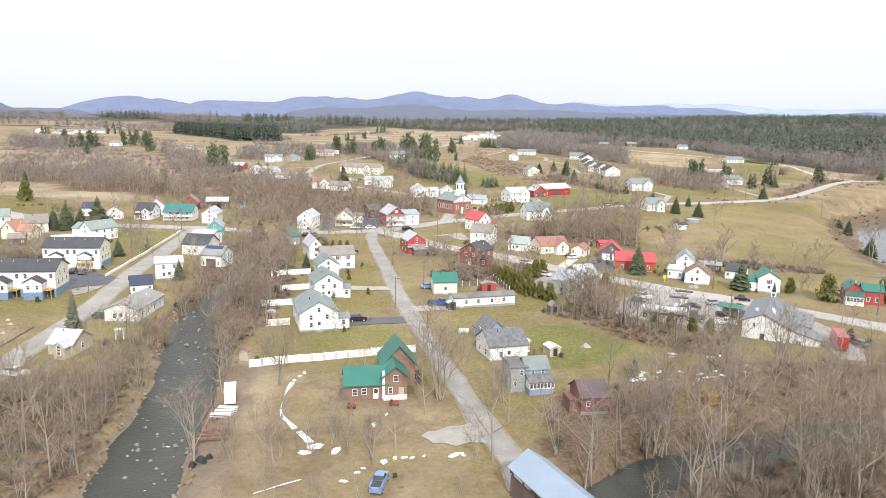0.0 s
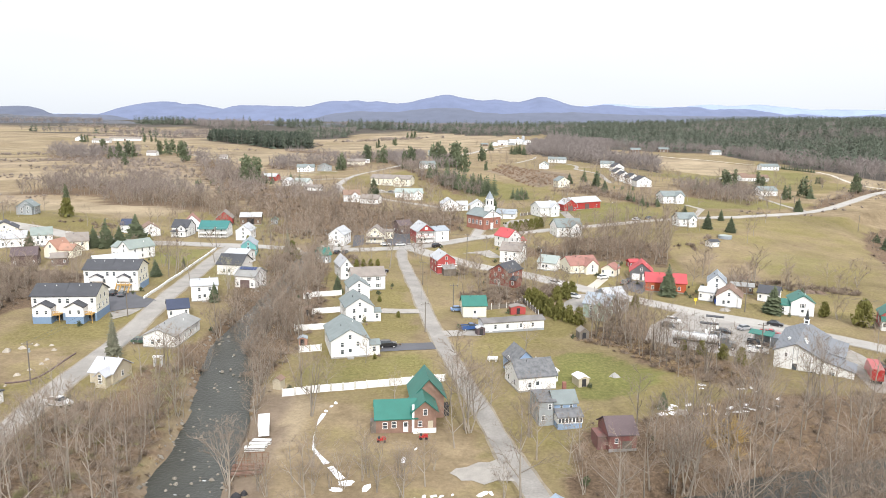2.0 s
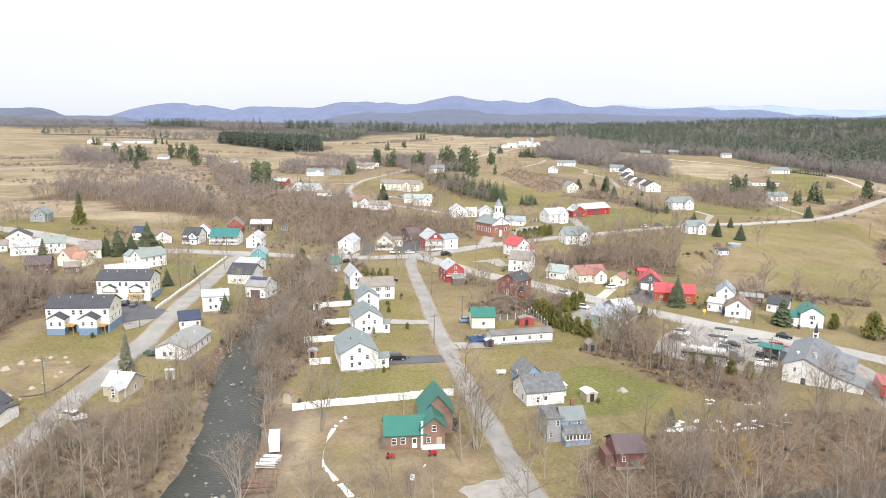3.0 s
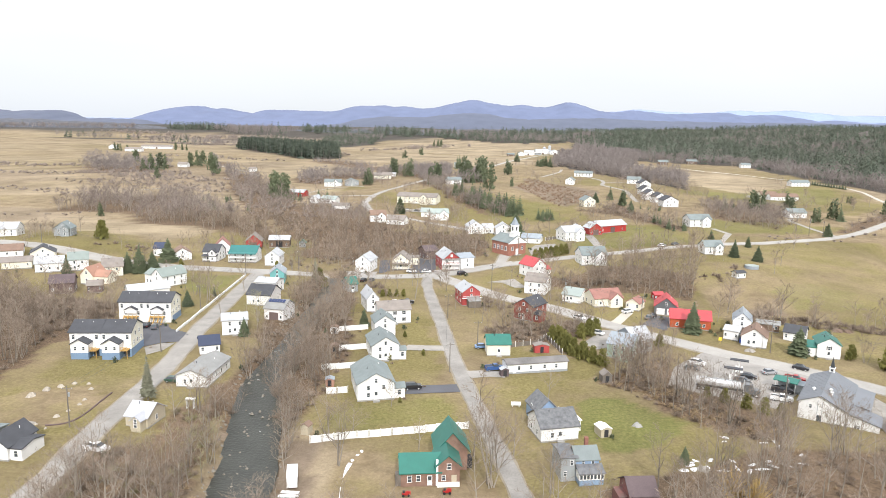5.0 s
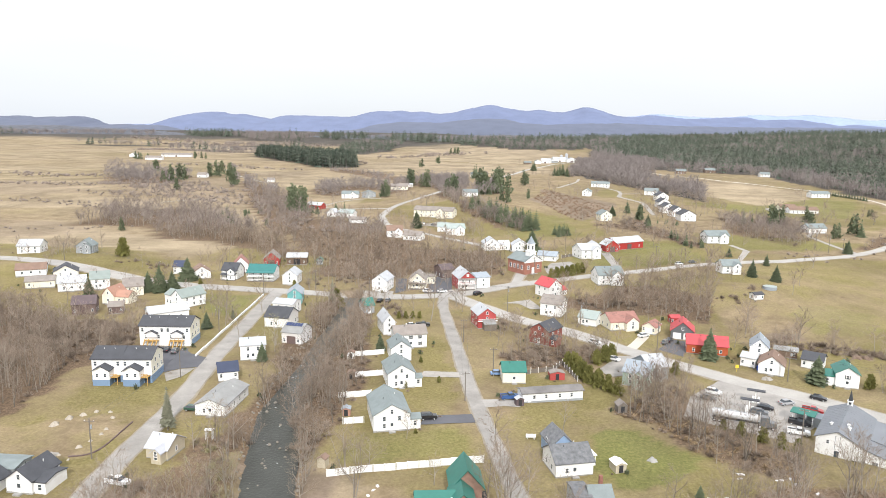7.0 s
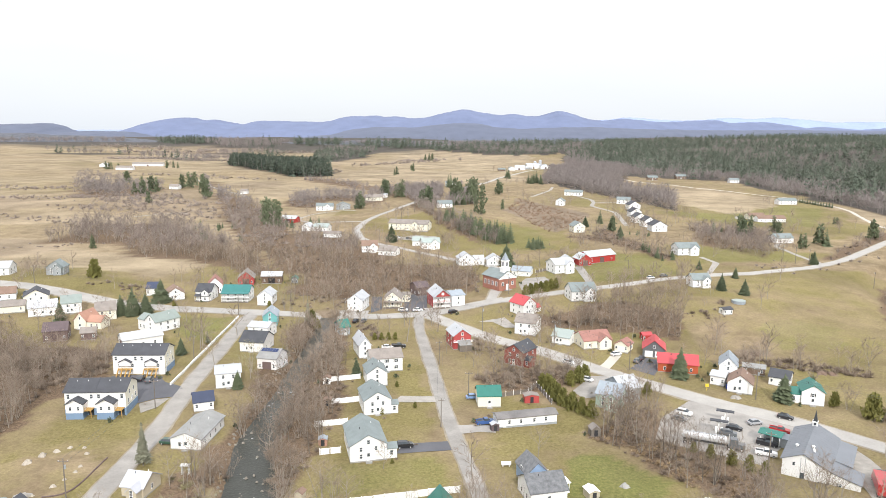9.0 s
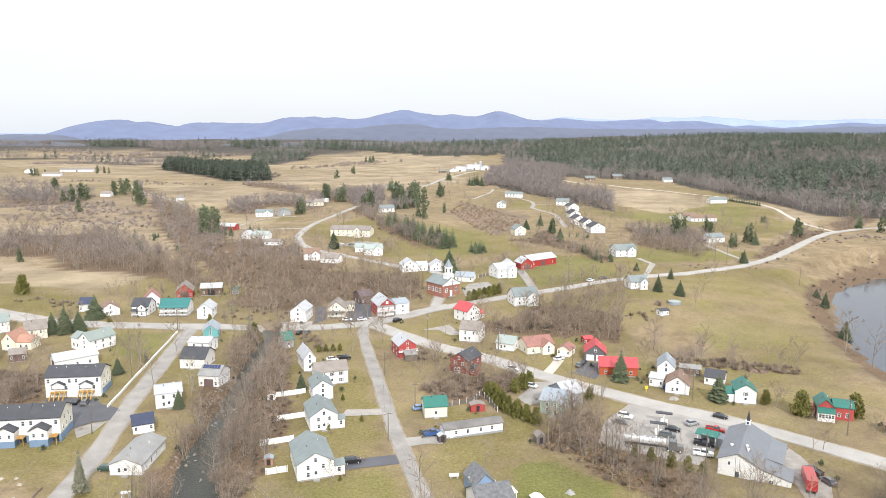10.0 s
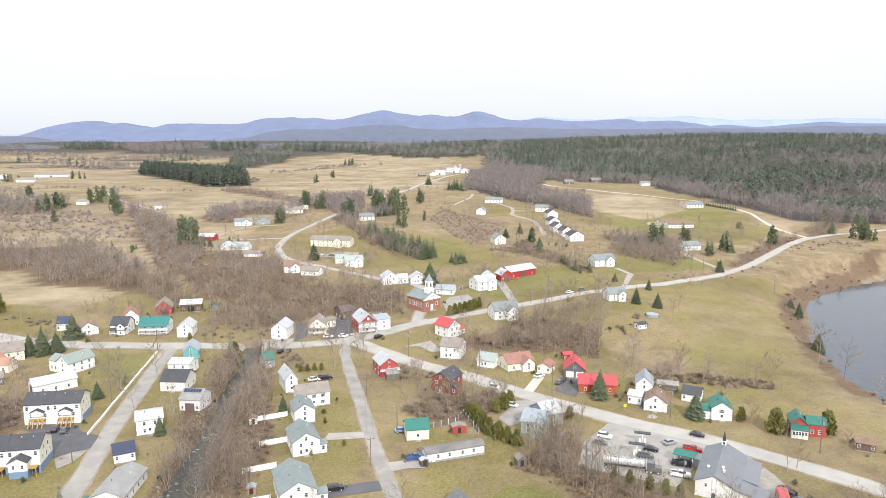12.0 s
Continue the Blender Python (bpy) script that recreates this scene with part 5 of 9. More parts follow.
house("barn", -122.5, 348, 14, 7.6, 10.0, 3.6, 3.2, "f", RED, TAUPE, "small red barn with weathered roof", chimney=False)
house("barn", -110.5, 352.4, 10, 10.0, 8.0, 3.8, 1.6, "s", BROWNWOOD, SILVER, "open-fronted shed with white metal roof", chimney=False)
house("house", -145.4, 314.3, 30, 7.8, 9.0, 3.0, 2.6, "f", WHITE, BROWN, "small white house with brown roof")
house("shed", -98.8, 352.5, 10, 3.0, 4.0, 2.2, 1.2, "f", GREY, TEAL, "tiny grey garden shed with teal roof")
house("house", -57.8, 309.5, -7, 6.8, 11.0, 4.9, 2.6, "f", WHITE, SILVER, "white gabled building at the street edge", chimney=False)
house("store", -42.7, 316.4, 2, 7.7, 10.0, 4.0, 3.0, "f", CREAM, TAUPE, "cream shop with porch and taupe roof", storefront=True)
house("shed", -37.4, 323.8, 2, 3.4, 6.0, 3.4, 0.6, "s", CREAM, TAUPE, "low cream annex beside the shop")
house("store", -22.0, 316.6, 19, 7.8, 11.0, 5.5, 3.2, "f", REDTRIM, SILVER, "country store with porches and red gable", storefront=True)
house("house", -14.9, 318.6, 27, 6.5, 10.0, 4.9, 1.4, "s", WHITE, SILVERBLUE, "white annex of the country store")
house("barn", -32.6, 336.1, 30, 6.6, 9.0, 4.0, 2.0, "s", DARKRED, PURPLE, "dark barn behind the country store", chimney=False)
house("house", 39.0, 378.5, 25, 11.4, 10.0, 4.8, 2.6, "s", WHITE, SILVER, "white farmhouse with pale roof beside a red barn", crossgable=True)
house("barn", 63.0, 409.5, 36, 21.0, 9.0, 4.0, 2.4, "s", BARNRED, SILVER, "long red barn with white metal roof", chimney=False)
house("barn", 53.4, 398.4, 20, 7.4, 8.0, 3.8, 2.6, "f", BARNRED, SILVER, "red gabled barn end with pale roof", chimney=False)
house("shed", 44.9, 399.6, 14, 6.2, 6.0, 3.0, 2.0, "f", WHITE, SILVER, "white round-topped shed beside the barn")
house("house", 43.5, 325.0, 15, 12.0, 9.0, 4.4, 3.2, "s", WHITE, SLATE, "white gambrel house with grey roof and bay", crossgable=True)
house("garage", 18.7, 372.5, -14, 9.8, 8.0, 2.8, 1.8, "s", WHITE, SILVERBLUE, "low white garage with pale roof")
house("house", -12.6, 397.2, 14, 8.8, 8.0, 4.2, 2.8, "f", WHITE, SILVER, "white house with gabled roof", wing=(6,6,3.2,2.0))
house("house", 3.5, 397.2, 5, 8.3, 8.0, 3.2, 2.6, "f", WHITE, SILVER, "white gabled cottage below the hill")
house("house", -37.4, 453.5, 14, 11.4, 9.0, 4.2, 2.4, "s", WHITE, PALEGREEN, "white house with pale green metal roof", crossgable=True)
house("house", -46.5, 464.4, -0, 6.4, 7.0, 3.4, 2.2, "s", WHITE, PALEGREEN, "white cottage with pale green roof")
house("house", -74.1, 435.8, 14, 9.6, 8.0, 4.2, 2.6, "s", WHITE, BROWN, "white house with brown roof", crossgable=True)
house("house", -60.2, 425.4, -14, 11.1, 8.0, 3.0, 2.2, "s", WHITE, TAUPE, "low white house with taupe roof")
house("apartment_building", -57.5, 516.8, -12, 29.6, 11.0, 4.9, 2.4, "s", CREAM, TAUPE, "tan row of townhouses with taupe roof", crossgable=True)
house("house", -132.6, 511.7, -14, 6.7, 7.0, 3.4, 2.4, "f", WHITE, SILVER, "small white house beside a spruce")
house("house", -121.4, 510.2, -14, 11.3, 7.0, 3.2, 2.2, "s", WHITE, PALEGREEN, "white cottage with pale green roof")
house("shed", -108.8, 487.2, -2, 11.5, 6.0, 2.6, 1.4, "s", WHITE, TAUPE, "low white shed by the lane")
house("barn", -160.0, 563.0, -14, 12.9, 8.0, 3.6, 2.0, "s", BARNRED, SILVER, "small red barn with pale roof", chimney=False)
house("house", -148.3, 634.8, 4, 15.0, 8.0, 4.2, 2.4, "s", WHITE, SLATE, "white house with grey roof on the hillside", crossgable=True)
house("house", -132.2, 637.6, 14, 12.4, 8.0, 4.0, 2.4, "f", GREY, SLATE, "grey house with gabled roof")
house("house", -117.4, 719.8, 14, 16.8, 8.0, 4.0, 2.4, "s", CREAM, TAUPE, "cream house with taupe roof")
house("shed", -112.2, 753.3, -2, 7.4, 5.0, 2.8, 1.2, "s", WHITE, SILVER, "small white shed on the hillside")
house("house", -39.1, 624.8, 14, 12.7, 8.0, 4.0, 2.4, "s", WHITE, SLATE, "white two-storey house among trees")
house("house", -49.4, 907.8, 14, 13.2, 8.0, 4.0, 2.2, "s", WHITE, SLATE, "white house far up the hill")
house("house", 64.1, 514.7, 14, 8.4, 10.0, 4.6, 2.8, "f", CREAM, SLATE, "cream two-storey house with grey roof")
house("house", 68.5, 687.2, -12, 8.3, 9.0, 4.4, 2.4, "f", WHITE, SLATE, "white two-storey house on the hillside", crossgable=True)
house("house", 93.5, 797.6, -14, 19.3, 8.0, 4.0, 2.2, "s", WHITE, SLATE, "white house with long roof")
house("house", 130.1, 697.8, -14, 12.4, 9.0, 4.2, 2.4, "s", WHITE, SLATE, "white house with grey roof")
house("house", 130.0, 651.3, 8, 10.1, 11.0, 4.6, 3.0, "f", WHITE, CHARCOAL, "white gabled house in a row of alike houses")
house("house", 122.8, 606.9, 8, 9.4, 11.0, 4.6, 3.0, "f", WHITE, CHARCOAL, "white gabled house in a row of alike houses")
house("house", 119.6, 572.8, 8, 9.9, 11.0, 4.6, 3.0, "f", WHITE, CHARCOAL, "white gabled house in a row of alike houses")
house("house", 121.0, 547.4, 8, 8.6, 11.0, 4.6, 3.0, "f", WHITE, CHARCOAL, "white gabled house in a row of alike houses")
house("house", 122.7, 522.9, 8, 11.0, 11.0, 4.6, 3.0, "f", WHITE, CHARCOAL, "white gabled house in a row of alike houses")
house("house", 118.6, 430.5, 14, 13.6, 9.0, 4.4, 2.6, "s", WHITE, SLATE, "white house above the field road", crossgable=True)
house("house", 103.8, 349.4, 12, 9, 7, 3.8, 2.4, "s", WHITE, SLATE, "white house with brick chimney and grey roof", crossgable=True, chimney=True)
house("shed", 102.8, 303.6, 21, 4.4, 3.4, 2.2, 0.7, "s", WHITE, CHARCOAL, "small white chicken shed")
house("house", 227.6, 589.7, 5, 22.3, 9.0, 3.0, 2.2, "s", WHITE, BROWN, "low white ranch house with brown roof")
house("house", 221.9, 607.5, 14, 14.3, 8.0, 3.0, 2.2, "s", CREAM, BROWN, "low ranch house with brown roof")
house("house", 195.5, 483.9, 14, 12.4, 9.0, 3.4, 2.4, "s", WHITE, SLATE, "white house beside evergreen shrubs")
house("house", 301.7, 745.3, 14, 19.8, 8.0, 4.0, 2.4, "s", WHITE, SLATE, "white house by the hedge")
house("house", 334.7, 1006.5, 3, 12.6, 9.0, 4.0, 2.4, "s", WHITE, SLATE, "white house at the forest edge")
house("house", 230.4, 1033.4, 1, 13.8, 9.0, 4.0, 2.4, "s", BROWNWOOD, SLATE, "brown house at the forest edge")
house("house", 279.7, 1072.2, 5, 14.9, 9.0, 4.0, 2.4, "s", BROWNWOOD, SLATE, "brown house before the forest")
house("barn", 53.3, 1279.7, -14, 16.5, 14.0, 5.3, 3.0, "s", WHITE, SILVER, "white farm barn on the ridge", chimney=False)
house("barn", 78.0, 1327.0, 14, 24.2, 14.0, 6.2, 3.0, "s", WHITE, SILVER, "large white dairy barn", chimney=False)
house("house", 38.0, 1256.0, 10, 11.0, 9.0, 4.0, 2.6, "f", WHITE, SLATE, "white farmhouse beside the dairy barns")
house("shed", 62.0, 1300.0, 0, 26.0, 10.0, 3.4, 2.0, "s", GREY, SILVER, "long grey cattle shed on the ridge")
house("barn", 100.0, 1316.0, 8, 18.0, 12.0, 5.0, 3.4, "f", WHITE, SILVERBLUE, "tall white gabled dairy barn", chimney=False)
house("shed", 20.0, 1240.0, 12, 12.0, 8.0, 3.0, 1.8, "s", BROWNWOOD, SLATE, "brown machine shed on the ridge")
house("barn", -632.8, 1292.9, 14, 54.0, 15.0, 4.0, 2.8, "s", WHITE, TAUPE, "very long white barn in the fields", chimney=False)
house("house", -687.9, 1239.3, -0, 12.9, 10.0, 4.4, 3.0, "f", WHITE, SILVER, "white farmhouse in the fields")
house("house", -605.7, 1155.4, 1, 28.0, 10.0, 4.0, 2.8, "s", WHITE, TAUPE, "white farm building in the fields")
house("house", -359.9, 796.1, -3, 10.9, 8.0, 3.4, 2.2, "s", WHITE, TAUPE, "low white house among pines")
house("shed", -265.1, 757.2, 4, 7.3, 7.0, 3.0, 1.8, "s", WHITE, TAUPE, "small white shed in the fields")
house("barn", -131.5, 329.0, 20, 6.5, 9.0, 4.4, 3.2, "f", WHITE, RUST, "white barn with rust-red roof behind a house", chimney=False)
house("garage", -157.5, 319.5, 10, 5.5, 7.0, 3.6, 2.2, "s", WHITE, NAVY, "small white garage with navy roof behind a spruce")
house("shed", -151.5, 252.5, 24, 5.2, 6.0, 2.8, 1.4, "s", DARKRED, TAUPE, "small weathered shed beside the dark barn")
house("shed", 62.5, 272.0, 14, 3.6, 3.0, 2.0, 0.8, "s", BARNRED, REDMETAL, "tiny red shed at the edge of a field")
house("shed", 92.5, 240.0, -20, 7.0, 4.0, 2.4, 0.8, "s", BROWNWOOD, GREY_SHINGLE, "weathered shed behind the white houses")



# ---- paved areas and drives ----
for poly, material, label in (
    ([(-22.3, 169.4), (-8.0, 173.0), (-9.3, 178.0), (-21.2, 175)], NEWASPHALT, "dark asphalt driveway"),
    ([(-27, 203), (-13, 205), (-14.2, 209.5), (-26, 208)], GRAVEL, "packed gravel driveway"),
    ([(63.1, 211.9), (52, 199), (46.6, 183.5), (55.6, 178.7), (70, 170.7), (79.4, 181.6), (90, 196), (78, 203.4), (64, 212.4)], ASPHALT, "worn asphalt filling-station yard"),
    ([(-112.5, 205), (-108, 203), (-101.5, 191), (-98, 195), (-93.4, 197), (-92.6, 206), (-95, 205.2), (-98, 206.6), (-101, 208), (-103.5, 211), (-104, 213)], NEWASPHALT, "dark asphalt lot between townhouses"),
    ([(-112.6, 205.4), (-104.2, 213), (-112, 213.5), (-121, 211.5)], NEWASPHALT, "dark asphalt parking bay"),
    ([(-101, 190.6), (-97.5, 184.6), (-94.8, 189), (-94.2, 196), (-97.8, 194.6)], GRAVEL, "gravel apron beside the townhouses"),
    ([(-30, 304.5), (-12, 310.5), (-10, 316), (-24, 311.5), (-32, 309)], ROADGREY, "paved forecourt of the country store"),
    ([(-64, 299), (-52, 300), (-52, 306), (-66, 304.5)], ROADGREY, "paved apron beside the street"),
    ([(-51, 302), (-47, 308), (-50, 330), (-55, 330)], NEWASPHALT, "asphalt lane beside the shop"),
    ([(-38, 303), (-26, 306), (-29, 334), (-38, 334)], NEWASPHALT, "asphalt parking beside the country store"),
    ([(-2.6, 111.2), (-1.6, 113.0), (0.2, 113.6), (2.2, 115.4), (4.2, 115.6), (6.4, 117.6), (7.6, 113), (8.6, 109.2), (5.4, 109.4), (3.2, 107.9), (1.2, 109.0), (-0.6, 108.8), (-1.4, 110.2)], GRAVEL, "rutted gravel turnout"),
    ([(-8.6, 188.4), (-2, 189.6), (3.0, 189.4), (3.6, 184.5), (-1, 184.8), (-7.2, 182.5)], ASPHALT, "asphalt drive beside the mobile home"),
    ([(50.6, 240), (57.5, 233.6), (64.4, 249.6), (58, 251.9)], NEWASPHALT, "dark asphalt garage drive"),
    ([(39.7, 240), (43, 238.2), (50, 253), (47.5, 256)], PALEGRAVEL, "pale cottage drive"),
    ([(28.3, 217.9), (36, 231), (44, 232), (37, 214), (31, 212)], ASPHALT, "asphalt yard of the green house"),
    ([(89, 190), (97, 189), (99.5, 176), (99, 160), (94, 150), (89, 151), (91, 170)], GRAVEL, "worn gravel drive beside the hall"),
    ([(-3.4, 290), (8, 296.5), (13, 284), (8, 283), (3, 290)], GRAVEL, "sandy pull-off"),
    ([(17, 337), (21, 338), (32, 356), (30, 366), (20, 362), (16, 350)], ASPHALT, "church parking lot"),
    ([(50, 342), (54, 343), (53, 392), (48, 392)], ASPHALT, "barn drive"),
    ([(-52, 500), (-36, 496), (-38, 478), (-66, 484)], GRAVEL, "townhouse parking"),
    ([(114, 373), (117, 374), (131, 404), (127, 422), (124, 421), (127.5, 405)], GRAVEL, "sloping house drive"),
):
    patch_area("pavement", poly, material, label, "driveway", lift=0.11)

line_pts = spaced([(-98.2, 205.5), (-99.8, 222), (-101.8, 241), (-103.4, 262), (-105.0, 286)], 2.5)
wall_ob = thing("retaining_wall", -98.6, 206, 0, 0, "low white concrete wall along the village road", "wall")
for (ax, ay), (bx, by) in zip(line_pts, line_pts[1:]):
    z = ground(ax, ay)
    L_, a_ = math.hypot(bx - ax, by - ay), math.degrees(math.atan2(by - ay, bx - ax))
    part("block", Builder().box(0, L_ - 0.02, -0.2, 0.2, -0.4, 0.75), TRIM, wall_ob, at=pose(ax + 98.6, ay - 206, z, 0, 0, a_))


# ---- fences ----
PANEL = Builder().box(-1.14, 1.14, -0.025, 0.025, 0.08, 1.65).box(-1.16, 1.16, -0.05, 0.05, 1.6, 1.74).box(-1.16, 1.16, -0.05, 0.05, 0.06, 0.2).mesh("panel", TRIM)
POST = Builder().box(-0.065, 0.065, -0.065, 0.065, -0.3, 1.85).add([(-.09, -.09, 1.85), (.09, -.09, 1.85), (.09, .09, 1.85), (-.09, .09, 1.85), (0, 0, 1.95)], [(0, 1, 4), (1, 2, 4), (2, 3, 4), (3, 0, 4), (3, 2, 1, 0)]).mesh("post", TRIM)
BOARD = Builder().box(-1.14, 1.14, -0.02, 0.02, 0.05, 1.45).box(-1.14, 1.14, -0.06, -0.02, 1.1, 1.2).mesh("panel", OLDWOOD)


def fence(line, label, panel=PANEL, scale=1.0):
    x0, y0 = line[0]
    ob = thing("fence", x0, y0, 0, 0, label, "fence")
    for (ax, ay), (bx, by) in zip(line, line[1:]):
        n = max(1, round(math.hypot(bx - ax, by - ay) / 2.4))
        a = math.degrees(math.atan2(by - ay, bx - ax))
        for i in range(n + 1):
            px, py = ax + (bx - ax) * i / n, ay + (by - ay) * i / n
            part("post", POST, None, ob, at=pose(px - x0, py - y0, ground(px, py)))
            if i < n:
                mx, my = ax + (bx - ax) * (i + .5) / n, ay + (by - ay) * (i + .5) / n
                part("panel", panel, None, ob, at=pose(mx - x0, my - y0, ground(mx, my), 0, 0, a))


fence([(-39.2, 141.9), (-29.4, 145.2), (-17, 148.6), (-5.0, 151.9)], "long white vinyl privacy fence")
fence([(-49.7, 216.1), (-40.8, 220.5)], "white vinyl fence between back yards")
fence([(-45.5, 198.5), (-37.2, 201.8)], "short white vinyl yard fence")
fence([(-46.5, 182.0), (-38.0, 185.5)], "white vinyl fence behind the house")
fence([(-41.5, 166.6), (-36.4, 168.3)], "white vinyl side-yard fence")
fence([(4.5, 211.0), (14.0, 215.3), (17.0, 221.0)], "weathered wooden board fence", BOARD)
fence([(17.0, 221.0), (20.8, 207.0)], "weathered wooden board fence along the cedars", BOARD)
fence([(26, 376), (34, 382), (38, 390)], "pale wooden fence behind the garage", BOARD)

# ---- townhouses with blue basements ----
def townhouses(x, y, rot, w, d, bumps, label):
    z = ground(x, y) - 0.3
    eave, rise = 7.0, 2.3
    ob = thing("townhouse", x, y, z, rot, label, "townhouse", "pair of townhouse blocks")
    BLOCKED.append((x, y, 11))
    part("wall", gable_walls(Builder(), w, d, eave, rise, "s", -0.5), WHITE, ob)
    r = part("roof", gable_roof(Builder(), w, d, eave, rise, "s", over=0.4), CHARCOAL, ob)
    part("ridge_divider", Builder().add([(-.12, -d / 2, eave + .25), (.12, -d / 2, eave + .25), (.12, 0, eave + rise + .45), (-.12, 0, eave + rise + .45), (-.12, -d / 2, eave - .1), (.12, -d / 2, eave - .1), (.12, 0, eave + rise - .1), (-.12, 0, eave + rise - .1)],
         [(0, 1, 2, 3), (4, 5, 6, 7), (0, 1, 5, 4), (1, 2, 6, 5), (2, 3, 7, 6), (3, 0, 4, 7)]), CHARCOAL, r)
    for u in (-w * .36, -w * .18, w * .18, w * .36):
        part("vent", Builder().tube((0, 0, 0), (0, 0, 0.5), 0.09, 0.09, 6), TRIM, r, at=pose(u, -1.2, eave + rise * .75))
    part("end_panel", Builder().box(w / 2, w / 2 + 0.03, -d / 2 + .05, d / 2 - .05, 2.3, eave), CREAM, ob, "cream end wall")
    part("end_gable", Builder().add([(w / 2, -d / 2 + .1, eave), (w / 2, d / 2 - .1, eave), (w / 2, 0, eave + rise - .12), (w / 2 + .03, -d / 2 + .1, eave), (w / 2 + .03, d / 2 - .1, eave), (w / 2 + .03, 0, eave + rise - .12)],
         [(0, 1, 2), (3, 4, 5), (0, 1, 4, 3), (1, 2, 5, 4), (2, 0, 3, 5)]), CREAM, ob)
    part("basement_wall", Builder().box(-w / 2 - .02, w / 2 + .05, -d / 2 - .05 if bumps else -d / 2 + 1.5, d / 2 + .02, -0.6, 2.2), BLUE, ob, "blue basement siding")
    for yy in (-2.8, 0, 2.8):
        put_window(ob, w / 2 + .03, yy, 3.7, 90, .85)
    for yy in (-1.5, 1.5):
        put_window(ob, w / 2 + .03, yy, 6.0, 90, .8)
    for u in (-w * .44, -w * .06, w * .06, w * .44):
        put_window(ob, u, -d / 2, 5.7, 0, .85)
    for s in (-1, 1):
        u = s * w * .25 - (.4 if bumps else 0)
        if bumps:
            b = part("bay", gable_walls(Builder(), 4.6, 3.0, 4.5, 1.3, "f", -0.6), WHITE, ob, at=pose(u, -d / 2 - 1.5, 0))
            part("bay_roof", gable_roof(Builder(), 4.6, 3.4, 4.5, 1.3, "f", over=.25), CHARCOAL, b)
            part("bay_base", Builder().box(-2.33, 2.33, -1.54, 1.4, -0.6, 2.0), BLUE, b, "blue bay base")
            for q in (-1.1, 1.1):
                put_window(b, q, -1.5, 3.3, 0, .7)
            dk = part("deck", Builder().box(2.3, 4.2, -0.8, 1.5, 2.2, 2.4).box(2.3, 4.2, -0.8, -0.72, 3.2, 3.3), NEWWOOD, b, "orange new-wood deck")
            for q in (2.4, 3.0, 3.6, 4.1):
                part("baluster", Builder().box(q, q + .08, -.79, -.72, 2.3, 3.25), NEWWOOD, dk)
            part("deck_post", Builder().box(4.0, 4.15, -.75, -.6, -.6, 2.3), NEWWOOD, dk)
            part("window_wall", Builder().box(2.5, 4.1, 1.44, 1.5, 0.0, 2.0), GLASS, b)
        else:
            p = part("porch_gable", gable_walls(Builder(), 3.6, 1.0, 4.6, 1.0, "f", 3.4), WHITE, ob, at=pose(u, -d / 2 - .5, 0))
            part("bay_roof", gable_roof(Builder(), 3.8, 1.4, 4.6, 1.0, "f", over=.2), CHARCOAL, p)
            for q in (-1.3, 1.3):
                put_window(ob, u + q * 1.6, -d / 2, 3.4, 0, .8)
            st = part("stairs", Builder().box(-2.2, 2.2, -1.6, 0, 2.2, 2.35), NEWWOOD, ob, "orange new-wood porch stairs", at=pose(u, -d / 2, 0))
            for k in (-2, -0.7, 0.7, 2):
                part("stringer", Builder().add([(k, -1.6, 2.3), (k + .25, -1.6, 2.3), (k + .25, -3.6, 0), (k, -3.6, 0), (k, -1.6, 3.0), (k + .25, -1.6, 3.0), (k + .25, -3.9, .7), (k, -3.9, .7)],
                     [(0, 1, 2, 3), (4, 5, 6, 7), (0, 1, 5, 4), (1, 2, 6, 5), (2, 3, 7, 6), (3, 0, 4, 7)]), NEWWOOD, st)


townhouses(-109.6, 186.4, 8, 16.6, 9.5, True, "white townhouse block with charcoal roof and blue bays")
townhouses(-113.2, 219.2, 6, 16.6, 9.5, False, "white townhouse block with orange wooden porch stairs")

# ---- brick house with green metal roofs ----
gz = ground(-11.5, 130)
grn = thing("house", -11.6, 129.5, gz, 10, "old brown brick house with green metal roofs", "house")
BLOCKED.append((-11, 131, 9.5))
part("wall", gable_walls(Builder(), 7.2, 6.0, 2.9, 2.4, "s", -1.0), BROWNBRICK, grn, at=pose(-2.4, 0, 0))
part("roof", gable_roof(Builder(), 7.6, 6.0, 2.9, 2.4, "s", over=.4), TEAL, grn, at=pose(-2.2, 0, 0))
g1 = part("gable_wing", gable_walls(Builder(), 4.4, 6.4, 4.3, 1.9, "f", -1.0), BROWNBRICK, grn, at=pose(3.2, -0.1, 0))
part("wing_roof", gable_roof(Builder(), 4.4, 6.4, 4.3, 1.9, "f", over=.5), TEAL, g1)
g2 = part("rear_house", gable_walls(Builder(), 6.2, 7.6, 4.6, 3.6, "f", -1.0), BROWNBRICK, grn, at=pose(4.6, 6.6, 0))
part("rear_roof", gable_roof(Builder(), 6.2, 7.6, 4.6, 3.6, "f", over=.6), TEAL, g2)
part("rear_porch", Builder().box(2.4, 4.2, -3.2, -1.2, -1, 2.2), DARK, g2)
part("chimney", Builder().box(-.22, .22, -.22, .22, 0, 5.4), TRIM, grn, "white-painted chimney stack", at=pose(1.0, -3.1, 0))
part("plinth", Builder().box(1.0, 5.4, -3.6, -3.25, -.8, .75), TRIM, grn, "white-washed plinth")
part("side_shed", Builder().box(-7.0, -6.0, -2.8, -1.0, -.6, 2.2), OLDWOOD, grn, "grey board lean-to")
